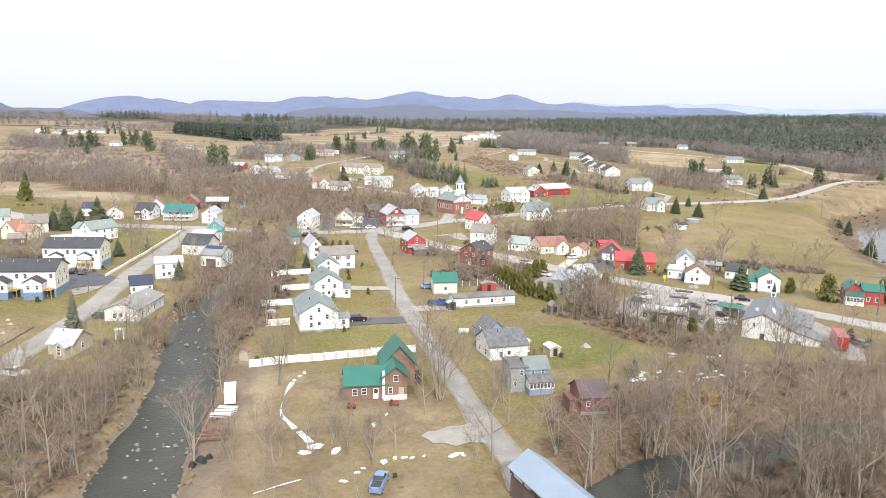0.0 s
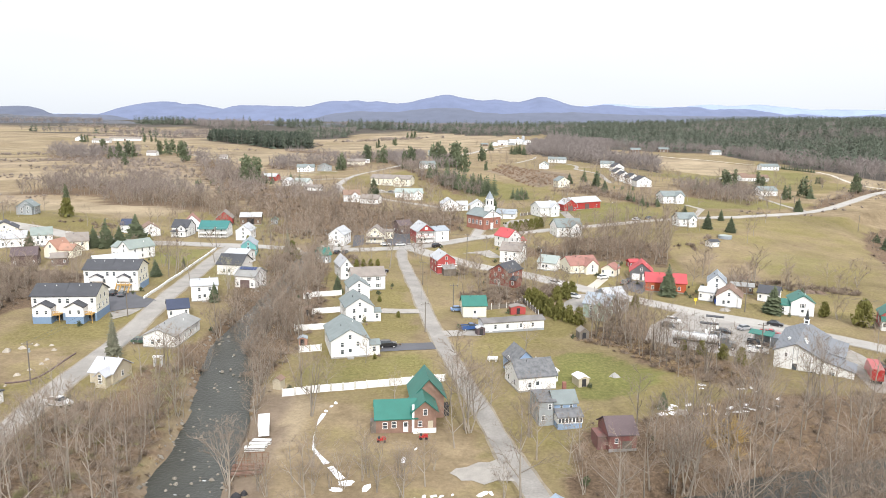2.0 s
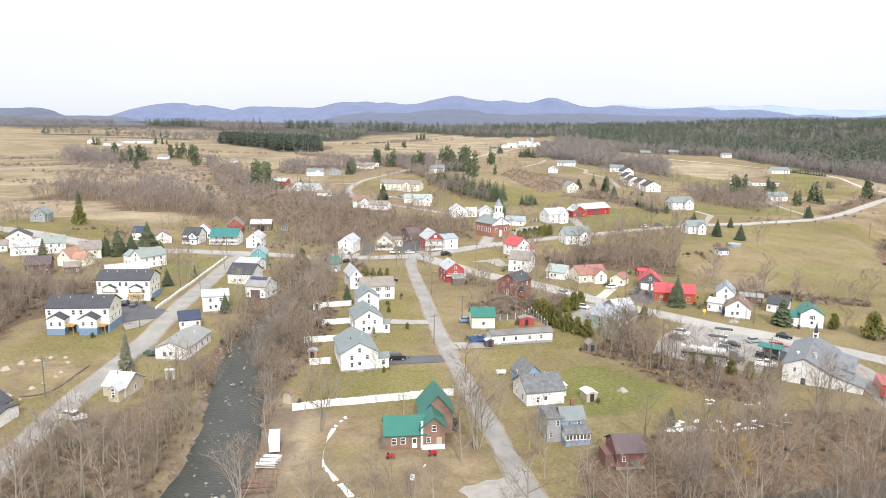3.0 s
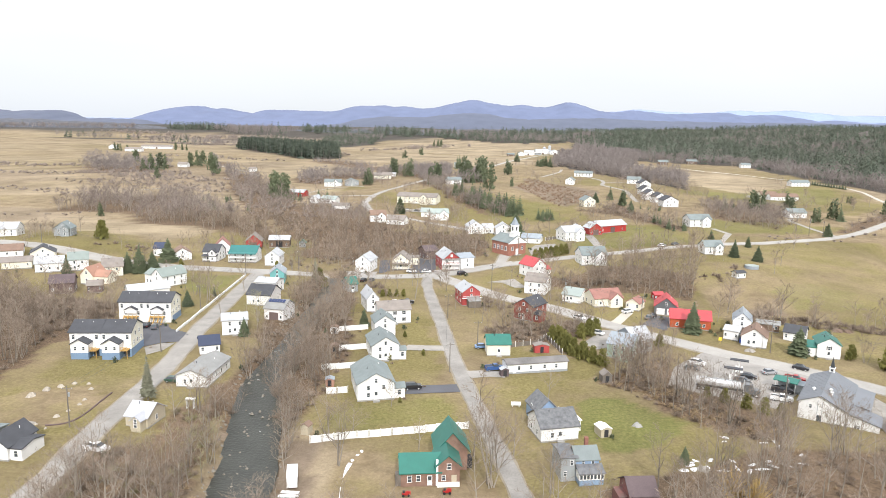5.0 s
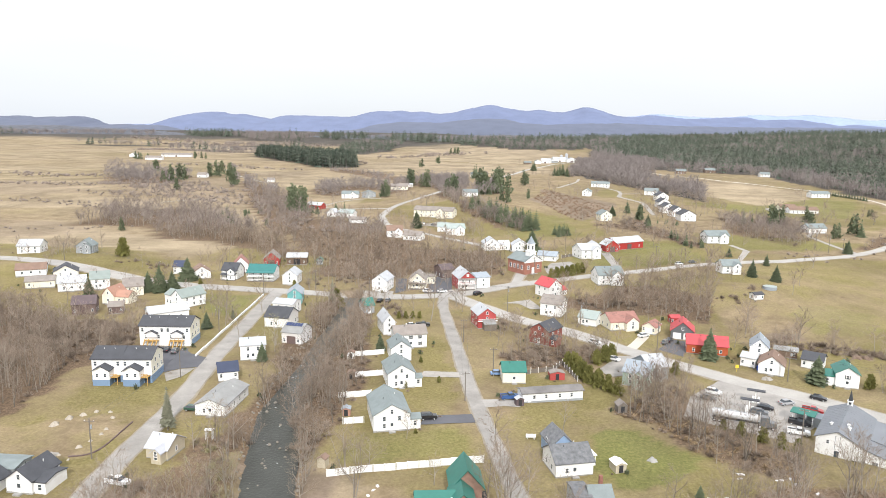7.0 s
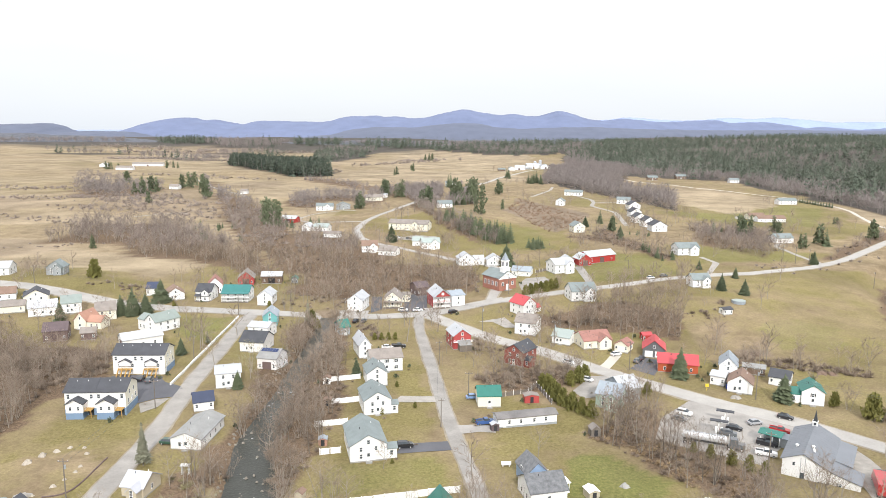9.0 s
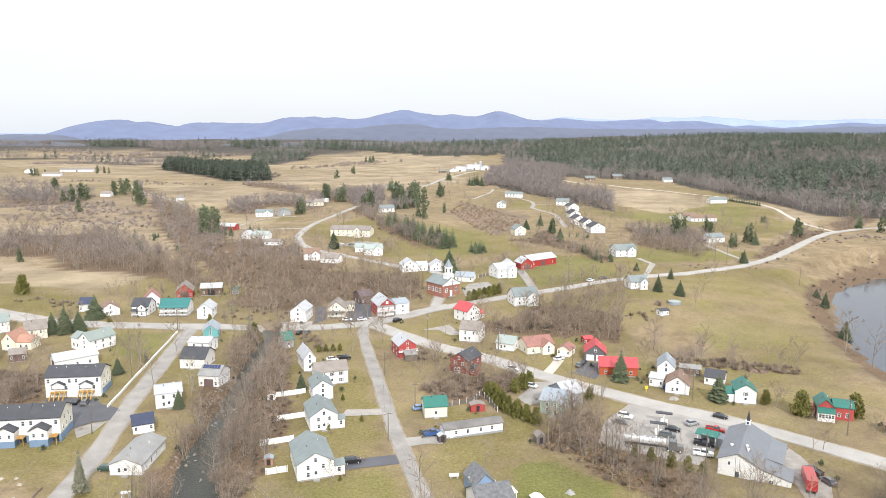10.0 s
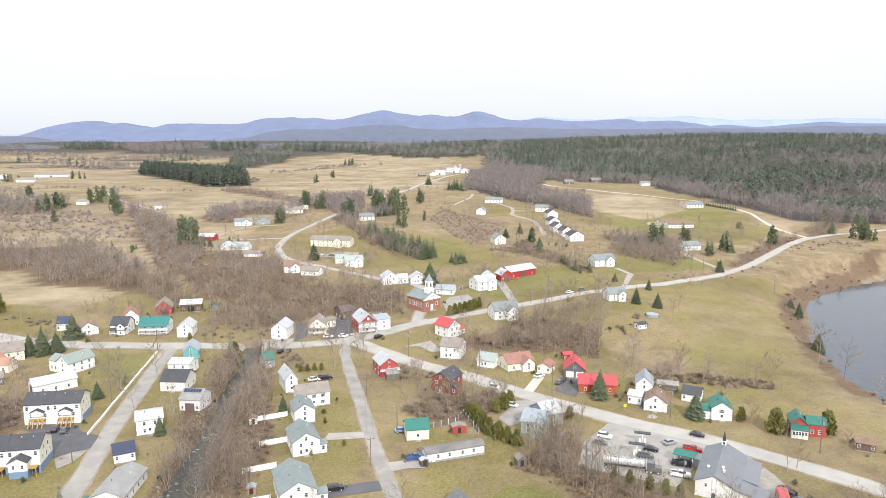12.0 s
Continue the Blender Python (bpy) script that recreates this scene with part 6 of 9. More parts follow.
for u, z, sc in ((-4.3, 1.5, .85), (-2.6, 1.6, .85)):
    put_window(grn, u, -3.0, z, 0, sc)
put_window(g1, 0.1, -3.2, 4.0, 0, .8)
put_window(g1, -.9, -3.2, 1.7, 0, .75)
part("boarded_window", Builder().box(-.5, .5, -.06, .02, .7, 2.2), PLYWOOD, g1, "window boarded with pale plywood", at=pose(1.1, -3.2, 0))
dr = part("door", DOOR_MESH, None, grn, at=pose(-.4, -3.0, .05))
part("door_pane", DOOR_DARK, None, dr)
for u in (-2, 0, 2):
    put_window(g2, -3.1, u, 2.6, -90, .8)

# ---- blue house with a glazed porch ----
blu = thing("house", 17.8, 133.0, ground(18, 133), 12, "pale blue house with grey roofs and glazed porch", "house")
blu.scale = (.88, .88, .94)
BLOCKED.append((17, 133, 7.5))
part("wall", gable_walls(Builder(), 5.2, 5.5, 4.6, 1.8, "s", -1.2), PALEBLUE, blu, at=pose(1.2, .6, 0))
part("roof", gable_roof(Builder(), 5.2, 5.5, 4.6, 1.8, "s"), SLATE, blu, at=pose(1.2, .6, 0))
w1 = part("side_wing", gable_walls(Builder(), 3.6, 7, 5.0, .6, "s", -1.2), GREY, blu, at=pose(-3.0, 1.5, 0))
part("wing_roof", gable_roof(Builder(), 3.6, 7, 5.0, .6, "s", over=.3), SHINGLE, w1)
sp = part("glazed_porch", Builder().box(-1.3, 4.2, -4.6, -2.1, -1.2, 2.5), PALEBLUE, blu, "pale blue porch base")
part("porch_band", Builder().box(-1.4, 4.3, -4.66, -2.1, 1.15, 2.55), TRIM, sp, "white window band")
part("porch_roof", Builder().add([(-1.6, -5.0, 2.5), (4.5, -5.0, 2.5), (4.5, -2.0, 3.5), (-1.6, -2.0, 3.5), (-1.6, -5.0, 2.7), (4.5, -5.0, 2.7), (4.5, -2.0, 3.7), (-1.6, -2.0, 3.7)],
     [(0, 1, 2, 3), (4, 5, 6, 7), (0, 1, 5, 4), (1, 2, 6, 5), (2, 3, 7, 6), (3, 0, 4, 7)]), SHINGLE, sp)
for i in range(7):
    part("pane", Builder().box(-.26, .26, -.03, .02, -.45, .45), GLASS, sp, at=pose(-.95 + i * .8, -4.67, 1.85))
for u in (.2, 2.4):
    put_window(blu, u, -2.15, 4.0, 0, .6)
put_window(w1, .6, -3.5, 4.0, 0, .7)
put_window(w1, -.8, -3.5, 1.6, 0, .7)
part("chimney", Builder().box(-.4, .4, -.4, .4, 0, 2.6), BRICKCHIM, blu, at=pose(2.6, 3.4, 4.6))

# ---- derelict red barn ----
rb = thing("barn", 27.6, 123.5, ground(27.6, 123.5), 8, "derelict red barn with a sagging dark roof", "barn")
BLOCKED.extend([(27.6, 123.5, 6.5), (25, 114, 5.5), (24, 108, 4), (18, 126, 6)])
part("wall", gable_walls(Builder(), 5.0, 6.5, 3.2, 2.0, "s", -1.2), FADEDRED, rb)
part("roof", gable_roof(Builder(), 5.0, 6.6, 3.2, 2.0, "s", over=.35), PURPLE, rb)
part("barn_door", Builder().box(-.9, .9, -.06, .02, -.6, 1.9), OLDWOOD, rb, at=pose(.8, -3.25, 0))
put_window(rb, -1.2, -3.25, 2.0, 0, .6)
part("lean_to", Builder().box(-4.2, -2.5, -2.0, 2.0, -1.0, 2.3), FADEDRED, rb)
part("stone_base", Builder().box(-2.56, 2.56, -3.32, -3.2, -1.2, .5), CONCRETE, rb, "pale stone foundation wall")

# ---- covered bridge ----
bx, by = 17.9, 82.4
bridge = thing("covered_bridge", bx, by, 0.35, -66 + 90, "old covered wooden bridge with pale blue metal roof", "covered bridge")
BLOCKED.append((17.3, 82.4, 13))
part("roof", gable_roof(Builder(), 5.6, 24, 4.6, 1.9, "f", over=.4, t=.12), BRIDGEROOF, bridge)
part("deck", Builder().box(-2.6, 2.6, -12, 12, -.35, 0), OLDWOOD, bridge)
for s in (-1, 1):
    part("side_wall", Builder().box(s * 2.75 - .08, s * 2.75 + .08, -12, 12, -.6, 3.4), DARKRED, bridge)
    part("top_beam", Builder().box(s * 2.75 - .12, s * 2.75 + .12, -12, 12, 4.3, 4.6), OLDWOOD, bridge)
    for i in range(9):
        part("post", Builder().box(s * 2.75 - .1, s * 2.75 + .1, -.1, .1, 3.4, 4.4), OLDWOOD, bridge, at=pose(0, -11.6 + i * 2.9, 0))
    part("portal", Builder().add([(-2.9, s * 12, 3.6), (2.9, s * 12, 3.6), (2.9, s * 12, 4.6), (0, s * 12, 6.4), (-2.9, s * 12, 4.6), (-2.9, s * 12.08, 3.6), (2.9, s * 12.08, 3.6), (2.9, s * 12.08, 4.6), (0, s * 12.08, 6.4), (-2.9, s * 12.08, 4.6)],
         [(0, 1, 2, 3, 4), (5, 6, 7, 8, 9), (0, 1, 6, 5), (1, 2, 7, 6), (2, 3, 8, 7), (3, 4, 9, 8), (4, 0, 5, 9)]), DARKRED, bridge)
    part("abutment", Builder().box(-3.4, 3.4, -1.4, 1.4, -4.5, -.35), CONCRETE, bridge, at=pose(0, s * 11.5, 0))

# ---- brick church ----
chx, chy = 6.1, 344.6
ch = thing("church", chx, chy, ground(chx, chy), 38, "red brick church with white pediment and steeple", "church")
BLOCKED.append((chx, chy, 12))
part("wall", gable_walls(Builder(), 10.5, 13, 6.2, 3.0, "f", -2.0), CHURCHBRICK, ch)
part("roof", gable_roof(Builder(), 10.5, 13, 6.2, 3.0, "f", over=.5), SLATE, ch)
part("pediment", Builder().add([(-5.4, -6.62, 6.0), (5.4, -6.62, 6.0), (0, -6.62, 9.15), (-5.4, -6.52, 6.0), (5.4, -6.52, 6.0), (0, -6.52, 9.15)], [(0, 1, 2), (3, 4, 5), (0, 1, 4, 3), (1, 2, 5, 4), (2, 0, 3, 5)]).box(-5.6, 5.6, -6.75, -6.5, 5.5, 6.05), TRIM, ch, "white pediment")
stp = part("steeple_base", Builder().box(-1.8, 1.8, -1.8, 1.8, 7.2, 10.6).box(-2.0, 2.0, -2.0, 2.0, 10.5, 10.8), TRIM, ch, at=pose(0, -4.3, 0))
part("belfry", Builder().box(-1.35, 1.35, -1.35, 1.35, 10.8, 14.2).box(-1.6, 1.6, -1.6, 1.6, 14.1, 14.4), TRIM, stp)
part("spire", Builder().add([(-1.4, -1.4, 14.4), (1.4, -1.4, 14.4), (1.4, 1.4, 14.4), (-1.4, 1.4, 14.4), (0, 0, 18.2)], [(0, 1, 4), (1, 2, 4), (2, 3, 4), (3, 0, 4), (3, 2, 1, 0)]), SILVERBLUE, stp, "pale metal spire")
for s in (-1, 1):
    part("louvre", Builder().box(-.4, .4, -.05, .05, 11.6, 13.4), SHUTTER, stp, at=pose(s * 0, s * 1.36, 0))
    part("louvre", Builder().box(-.05, .05, -.4, .4, 11.6, 13.4), SHUTTER, stp, at=pose(s * 1.36, 0, 0))
    for i in range(4):
        put_window(ch, s * 5.25, -4.4 + i * 2.9, 3.2, 90 * s, 1.35)
    put_window(ch, s * 3.0, -6.5, 3.2, 0, 1.2)
part("door", Builder().box(-.9, .9, -.08, .02, 0, 3.0), TRIM, ch, at=pose(0, -6.5, 0))
part("step", Builder().box(-2, 2, -1.6, 0, -1.5, .1), CONCRETE, ch, at=pose(0, -6.5, 0))

# ---- white hall with a small steeple ----
hall = thing("hall", 73.3, 166.7, 2.0, -30, "large white hall with grey roof and spire", "hall")
BLOCKED.extend([(84, 175, 13), (93, 172, 9)])
prof = [(0, -3.0), (10.4, -3.0), (10.4, 3.5), (4.6, 6.3), (0, 4.2)]
n5 = len(prof)
part("wall", Builder().add([(a, 0, c) for a, c in prof] + [(a, 22, c) for a, c in prof], [tuple(range(n5)), tuple(range(n5, 2 * n5))] + [(i, (i + 1) % n5, n5 + (i + 1) % n5, n5 + i) for i in range(n5)]), WHITE, hall)


def slope(u0, z0, u1, z1, v0, v1, t=.18):
    """One sheet of roof between two heights, running back from v0 to v1."""
    return Builder().add([(u0, v0, z0), (u1, v0, z1), (u1, v1, z1), (u0, v1, z0), (u0, v0, z0 + t), (u1, v0, z1 + t), (u1, v1, z1 + t), (u0, v1, z0 + t)],
                         [(0, 1, 2, 3), (4, 5, 6, 7), (0, 1, 5, 4), (1, 2, 6, 5), (2, 3, 7, 6), (3, 0, 4, 7)])


hroof = part("roof", slope(-.45, 4.02, 4.6, 6.34, -.5, 22.5), HALLROOF, hall, "grey metal roof")
part("roof", slope(4.6, 6.34, 10.7, 3.38, -.5, 22.5), HALLROOF, hall, "grey metal roof")
for k in range(16):
    v = .6 + 1.4 * k
    part("seam", slope(-.45, 4.2, 4.6, 6.52, v, v + .05, .025), HALLROOF, hroof)
    part("seam", slope(4.6, 6.52, 10.7, 3.56, v, v + .05, .025), HALLROOF, hroof)
sb = part("steeple_base", Builder().box(4.0, 5.2, 20.4, 21.6, 5.6, 7.5).box(3.9, 5.3, 20.3, 21.7, 7.4, 7.55), TRIM, hall)
part("louvre", Builder().box(4.3, 4.9, 20.36, 20.42, 6.6, 7.2), SHUTTER, sb)
part("spire", Builder().add([(4.1, 20.5, 7.55), (5.1, 20.5, 7.55), (5.1, 21.5, 7.55), (4.1, 21.5, 7.55), (4.6, 21.0, 10.6)], [(0, 1, 4), (1, 2, 4), (2, 3, 4), (3, 0, 4), (3, 2, 1, 0)]), SHUTTER, sb, "dark pointed spire")
for u, v in ((2.4, 6.0), (6.4, 4.6), (6.0, 6.2)):
    zz = 6.2 - abs(u - 4.6) * .46
    part("roof_vent", Builder().tube((0, 0, 0), (0, 0, .8), .26, .26, 8).tube((0, 0, .8), (0, 0, 1.05), .48, .12, 8), TRIM, hroof, at=pose(u, v, zz))
for u0, u1, v0, v1, za, zb in ((10.4, 17.0, .3, 7.6, 3.2, 1.5), (10.4, 14.4, 7.6, 21.6, 3.3, 2.5)):
    ad = part("annex", Builder().add([(u0, v0, -3), (u1, v0, -3), (u1, v1, -3), (u0, v1, -3), (u0, v0, za), (u1, v0, zb), (u1, v1, zb), (u0, v1, za)], [(3, 2, 1, 0), (4, 5, 6, 7), (0, 1, 5, 4), (1, 2, 6, 5), (2, 3, 7, 6), (3, 0, 4, 7)]), WHITE, hall)
    part("annex_roof", slope(u0 + .02, za + .03, u1 + .3, zb + .0, v0 - .3, v1 + .02, .15), HALLROOF, ad, "blue-grey metal lean-to roof")
part("door", Builder().box(-.5, .5, -.06, .02, -.6, 1.5), GLASS, hall, at=pose(4.6, 0, 0))
part("door_hood", slope(-.9, 0, 1.6, -.15, -1.0, 0, .1), GREY, hall, at=pose(4.8, 0, -.3))
part("recess", Builder().box(-.06, .06, -.05, .02, 1.7, 5.2), GREY, hall, at=pose(4.1, 0, 0))
part("recess", Builder().box(-.06, .06, -.05, .02, 1.7, 5.2), GREY, hall, at=pose(5.1, 0, 0))
part("side_door", Builder().box(-.6, .6, -.07, .02, -2.0, .2), DARK, hall, at=pose(8.6, 0, 0))
put_window(hall, 2.6, 0, 3.4, 0, .6)
for u in (10.2, 12.2, 12.8):
    put_window(hall, u, .29 if u > 10.4 else 0, .5, 0, .55)
for i in range(6):
    put_window(hall, 0, 3 + i * 3.2, 1.9, -90, .9)

# ---- filling station ----
cz0 = ground(77.6, 184.4)
can = thing("canopy", 77.6, 184.4, cz0, -35, "small open shelter with teal metal roof", "shelter")
part("roof", gable_roof(Builder(), 5.4, 4.2, 3.0, .5, "s", over=.3, t=.15), TEAL, can)
for a in (-2.4, 2.4):
    for c in (-1.8, 1.8):
        part("post", Builder().box(-.08, .08, -.08, .08, -.4, 3.0), TRIM, can, at=pose(a, c, 0))
part("back_wall", Builder().box(-2.6, 2.6, 1.75, 1.85, -.3, 2.4), GREY, can)
lean = thing("shed", 81.2, 182.6, ground(81.2, 182.6), -35, "low grey shed with flat metal roof", "shed")
part("wall", Builder().box(-1.8, 1.8, -1.8, 1.8, -.4, 2.5), GREY, lean)
part("roof", Builder().box(-2.1, 2.1, -2.1, 2.1, 2.5, 2.7), SILVERBLUE, lean)
for px, py, top in ((69.2, 196.8, CHARCOAL), (65.2, 189.4, CHARCOAL)):
    isl = thing("pump_island", px, py, ground(px, py) + .05, -20, "fuel pump island under a flat dark canopy", "fuel pump", "fuel pump islands")
    part("kerb", Builder().box(-1.8, 1.8, -.6, .6, -.1, .18), CONCRETE, isl)
    part("pump", Builder().box(-.9, -.3, -.3, .3, .18, 1.9), TRIM, isl)
    part("pump", Builder().box(.5, 1.1, -.3, .3, .18, 1.9), TRIM, isl)
    part("post", Builder().box(-.12, .12, -.12, .12, .18, 3.6), TRIM, isl)
    part("canopy", Builder().box(-2.4, 2.4, -.8, .8, 3.6, 3.85), top, isl, "flat dark canopy")


# ---- vehicles ----
WHEEL = Builder().tube((0, -.11, 0), (0, .11, 0), .34, .34, 12).mesh("wheel", RUBBER)
RIM = Builder().tube((0, -.12, 0), (0, .12, 0), .19, .19, 8).mesh("rim", STEEL)


def loft(sections):
    """A body from cross-sections (x, half width, z low, z high) joined along x."""
    b = Builder()
    v = [p for x, hw, lo, hi, tw in sections for p in ((x, -hw, lo), (x, hw, lo), (x, tw, hi), (x, -tw, hi))]
    f = [tuple(range(4)), tuple(range(len(v) - 4, len(v)))]
    for i in range(len(sections) - 1):
        for k in range(4):
            f.append((4 * i + k, 4 * i + (k + 1) % 4, 4 * i + 4 + (k + 1) % 4, 4 * i + 4 + k))
    return b.add(v, f)


def car(x, y, rot, color, label, style="car"):
    ob = thing({"car": "car", "suv": "suv", "pickup": "pickup_truck"}[style], x, y, ground(x, y) + .14, rot, label, "pickup truck" if style == "pickup" else "car")
    p = CARS[color]
    h = {"car": 0, "suv": .25, "pickup": .25}[style]
    le = {"car": 2.2, "suv": 2.3, "pickup": 2.7}[style]
    part("body", loft([(-le, .78, .32, .78 + h * .7, .74), (-le + .1, .88, .28, .92 + h, .84), (le - 1.4, .9, .28, .94 + h, .86), (le - .15, .86, .28, .78 + h, .80), (le, .76, .35, .62 + h, .72)]), p, ob)
    if style == "pickup":
        part("cabin", loft([(-.6, .82, .92 + h, .95 + h, .82), (-.45, .80, .92 + h, 1.5 + h, .68), (.7, .80, .92 + h, 1.52 + h, .68), (1.3, .82, .92 + h, .98 + h, .8)]), GLASS, ob)
        part("cabin_roof", Builder().box(-.42, .68, -.67, .67, 1.5 + h, 1.56 + h), p, ob)
        part("bed", Builder().box(-le + .15, -.75, -.68, .68, .90 + h, .95 + h), SHUTTER, ob, "dark open truck bed")
        for s in (-1, 1):
            part("bed_side", Builder().box(-le + .05, -.62, s * .84 - .06, s * .84 + .06, .9 + h, 1.12 + h), p, ob)
    else:
        back = -le + (.15 if style == "suv" else .5)
        part("cabin", loft([(back, .82, .9 + h, .96 + h, .8), (back + .35, .8, .9 + h, 1.42 + h, .64), (.5, .8, .9 + h, 1.44 + h, .64), (1.2, .82, .9 + h, .96 + h, .8)]), GLASS, ob)
        part("cabin_roof", Builder().box(back + .4, .45, -.64, .64, 1.42 + h, 1.48 + h), p, ob)
    for s in (-1, 1):
        part("headlight", Builder().box(le - .16, le - .04, s * .6 - .14, s * .6 + .14, .6 + h, .72 + h), TRIM, ob)
        part("tail_light", Builder().box(-le - .02, -le + .06, s * .62 - .1, s * .62 + .1, .66 + h, .82 + h), CARS["red"], ob)
        for u in (-le + .85, le - .85):
            wl = part("wheel", WHEEL, None, ob, at=pose(u, s * .8, .22))
            part("rim", RIM, None, wl)
    BLOCKED.append((x, y, 3))
    return ob


for row in ((-20.4, 173.2, 14, "black", "black SUV parked on the dark driveway", "suv"), (0.6, 190.2, 20, "blue", "blue pickup beside the mobile home", "pickup"),
            (59.1, 201.7, -30, "white", "white SUV at the station yard edge", "suv"), (56.6, 197.4, -28, "grey", "dark grey car at the yard edge", "car"),
            (70.5, 192.5, -25, "black", "black car at the fuel pumps", "car"), (67.4, 188.0, -22, "grey", "grey SUV beside the fuel pumps", "suv"),
            (77.6, 196.6, 20, "silver", "silver car crossing the station yard", "car"), (73.3, 176.4, -20, "white", "white pickup near the hall", "pickup"),
            (75.8, 182.5, -25, "black", "black pickup beside the shelter", "pickup"), (82.5, 191.5, -25, "red", "red pickup behind the shelter", "pickup"),
            (-81.6, 167.4, -4, "green", "dark green car beside the low house", "car"), (-80.4, 129.6, -8, "white", "white pickup at the roadside", "pickup"),
            (-37.0, 305.4, 5, "white", "white car parked by the shop", "car"), (-30.4, 305.6, 15, "white", "white car at the street corner", "car"),
            (-54.6, 285.6, 80, "black", "dark car near the brook", "car"), (-51.4, 286.0, 80, "grey", "grey car near the brook", "car"),
            (-14.6, 302.4, 50, "black", "black SUV on the main street", "suv"), (48.0, 253.4, 30, "white", "white car on the cottage drive", "car"),
            (54.4, 247.0, 60, "grey", "dark car by the red-roofed garage", "car"), (56.4, 249.6, 60, "black", "black car by the red-roofed garage", "car"),
            (29.6, 242.8, -40, "white", "white car beside the through road", "car"), (-208.0, 301.4, -10, "grey", "grey car on the main street", "car"),
            (-109.6, 209.2, 100, "black", "black car in the townhouse bay", "car"), (-106.4, 208.4, 100, "grey", "grey car in the townhouse bay", "car"),
            (88.0, 201.4, -30, "black", "dark car on the through road", "car"),
            (97.6, 166.0, 105, "black", "dark pickup in the hall yard", "pickup"), (98.6, 161.0, 105, "grey", "dark car in the hall yard", "car"),
            (-32.4, 254.2, 12, "black", "black pickup behind the houses", "pickup"), (-36.4, 252.6, 12, "white", "white car behind the houses", "car"),
            (-8.0, 94.2, 82, "paleblue", "pale blue pickup on the grass", "pickup"), (34.0, 226.8, -35, "white", "white car behind the green house", "car"),
            (-3.4, 209.0, 10, "paleblue", "pale blue car beside the teal cottage", "car"), (-62, 488, 10, "white", "white car at the townhouses", "car"), (-55, 486, 10, "grey", "dark car at the townhouses", "car"), (84.0, 364.0, 30, "white", "white car along the field road", "car"), (92.0, 370.0, 30, "grey", "grey car along the field road", "car")):
    car(*row)

# ---- tanker truck ----
tk = thing("tanker_truck", 60.8, 181.0, ground(60.8, 181) + .12, -19, "polished steel tanker trailer with dark tractor", "tanker truck")
BLOCKED.append((61, 184, 9))
tank = Builder()
for x0, x1, r0, r1 in ((-7.4, -7.1, .75, 1.02), (-7.1, 3.4, 1.02, 1.02), (3.4, 3.7, 1.02, .75)):
    tank.tube((x0, 0, 2.2), (x1, 0, 2.2), r0, r1, 18)
tank_ob = part("tank", tank, STEEL, tk)
part("walkway", Builder().box(-6.8, 3.2, -.3, .3, 3.2, 3.28), GREY, tank_ob)
for u in (-5, -2, 1):
    part("hatch", Builder().tube((u, 0, 3.2), (u, 0, 3.42), .28, .28, 10), STEEL, tank_ob)
part("chassis", Builder().box(-7.2, 8.2, -.45, .45, .75, 1.1), SHUTTER, tk)
cab = part("cab", loft([(4.4, 1.15, .6, 2.6, 1.1), (4.6, 1.2, .6, 3.0, 1.1), (6.2, 1.2, .6, 3.0, 1.05), (6.6, 1.2, .6, 1.9, 1.1), (8.3, 1.05, .6, 1.7, .95)]), CARS["grey"], tk, "dark grey tractor cab")
part("windscreen", Builder().box(6.25, 6.5, -.95, .95, 2.0, 2.8), GLASS, cab)
for s in (-1, 1):
    part("stack", Builder().tube((4.3, s * .95, 1.0), (4.3, s * .95, 3.6), .09, .09, 8), STEEL, cab)
    for u in (-6.6, -5.4, -4.2, 4.4, 5.5, 7.5):
        wl = part("wheel", WHEEL, None, tk, at=pose(u, s * 1.0, .36) @ Matrix.Scale(1.45, 4))
        part("rim", RIM, None, wl)


# ---- red box truck beside the hall ----
rt = thing("box_truck", 93.4, 160.4, ground(93.4, 160.4) + .12, 70, "long red box truck parked beside the hall", "truck")
BLOCKED.append((93.4, 160.4, 6))
part("cargo_box", Builder().box(-5.6, 2.6, -1.2, 1.2, .9, 3.5).box(-5.65, 2.65, -1.24, 1.24, 3.4, 3.52), CARS["red"], rt, "red cargo box")
rc = part("cab", loft([(2.8, 1.1, .6, 2.5, 1.05), (3.0, 1.15, .6, 2.7, 1.05), (4.4, 1.15, .6, 2.65, 1.0), (4.9, 1.1, .6, 1.7, 1.0), (5.9, 1.0, .6, 1.5, .9)]), CARS["red"], rt)
part("windscreen", Builder().box(4.45, 4.75, -.9, .9, 1.75, 2.45), GLASS, rc)
part("chassis", Builder().box(-5.4, 5.6, -.4, .4, .55, .9), SHUTTER, rt)
for s_ in (-1, 1):
    for u in (-4.4, -3.3, 4.6):
        wl = part("wheel", WHEEL, None, rt, at=pose(u, s_ * .95, .38) @ Matrix.Scale(1.3, 4))
        part("rim", RIM, None, wl)


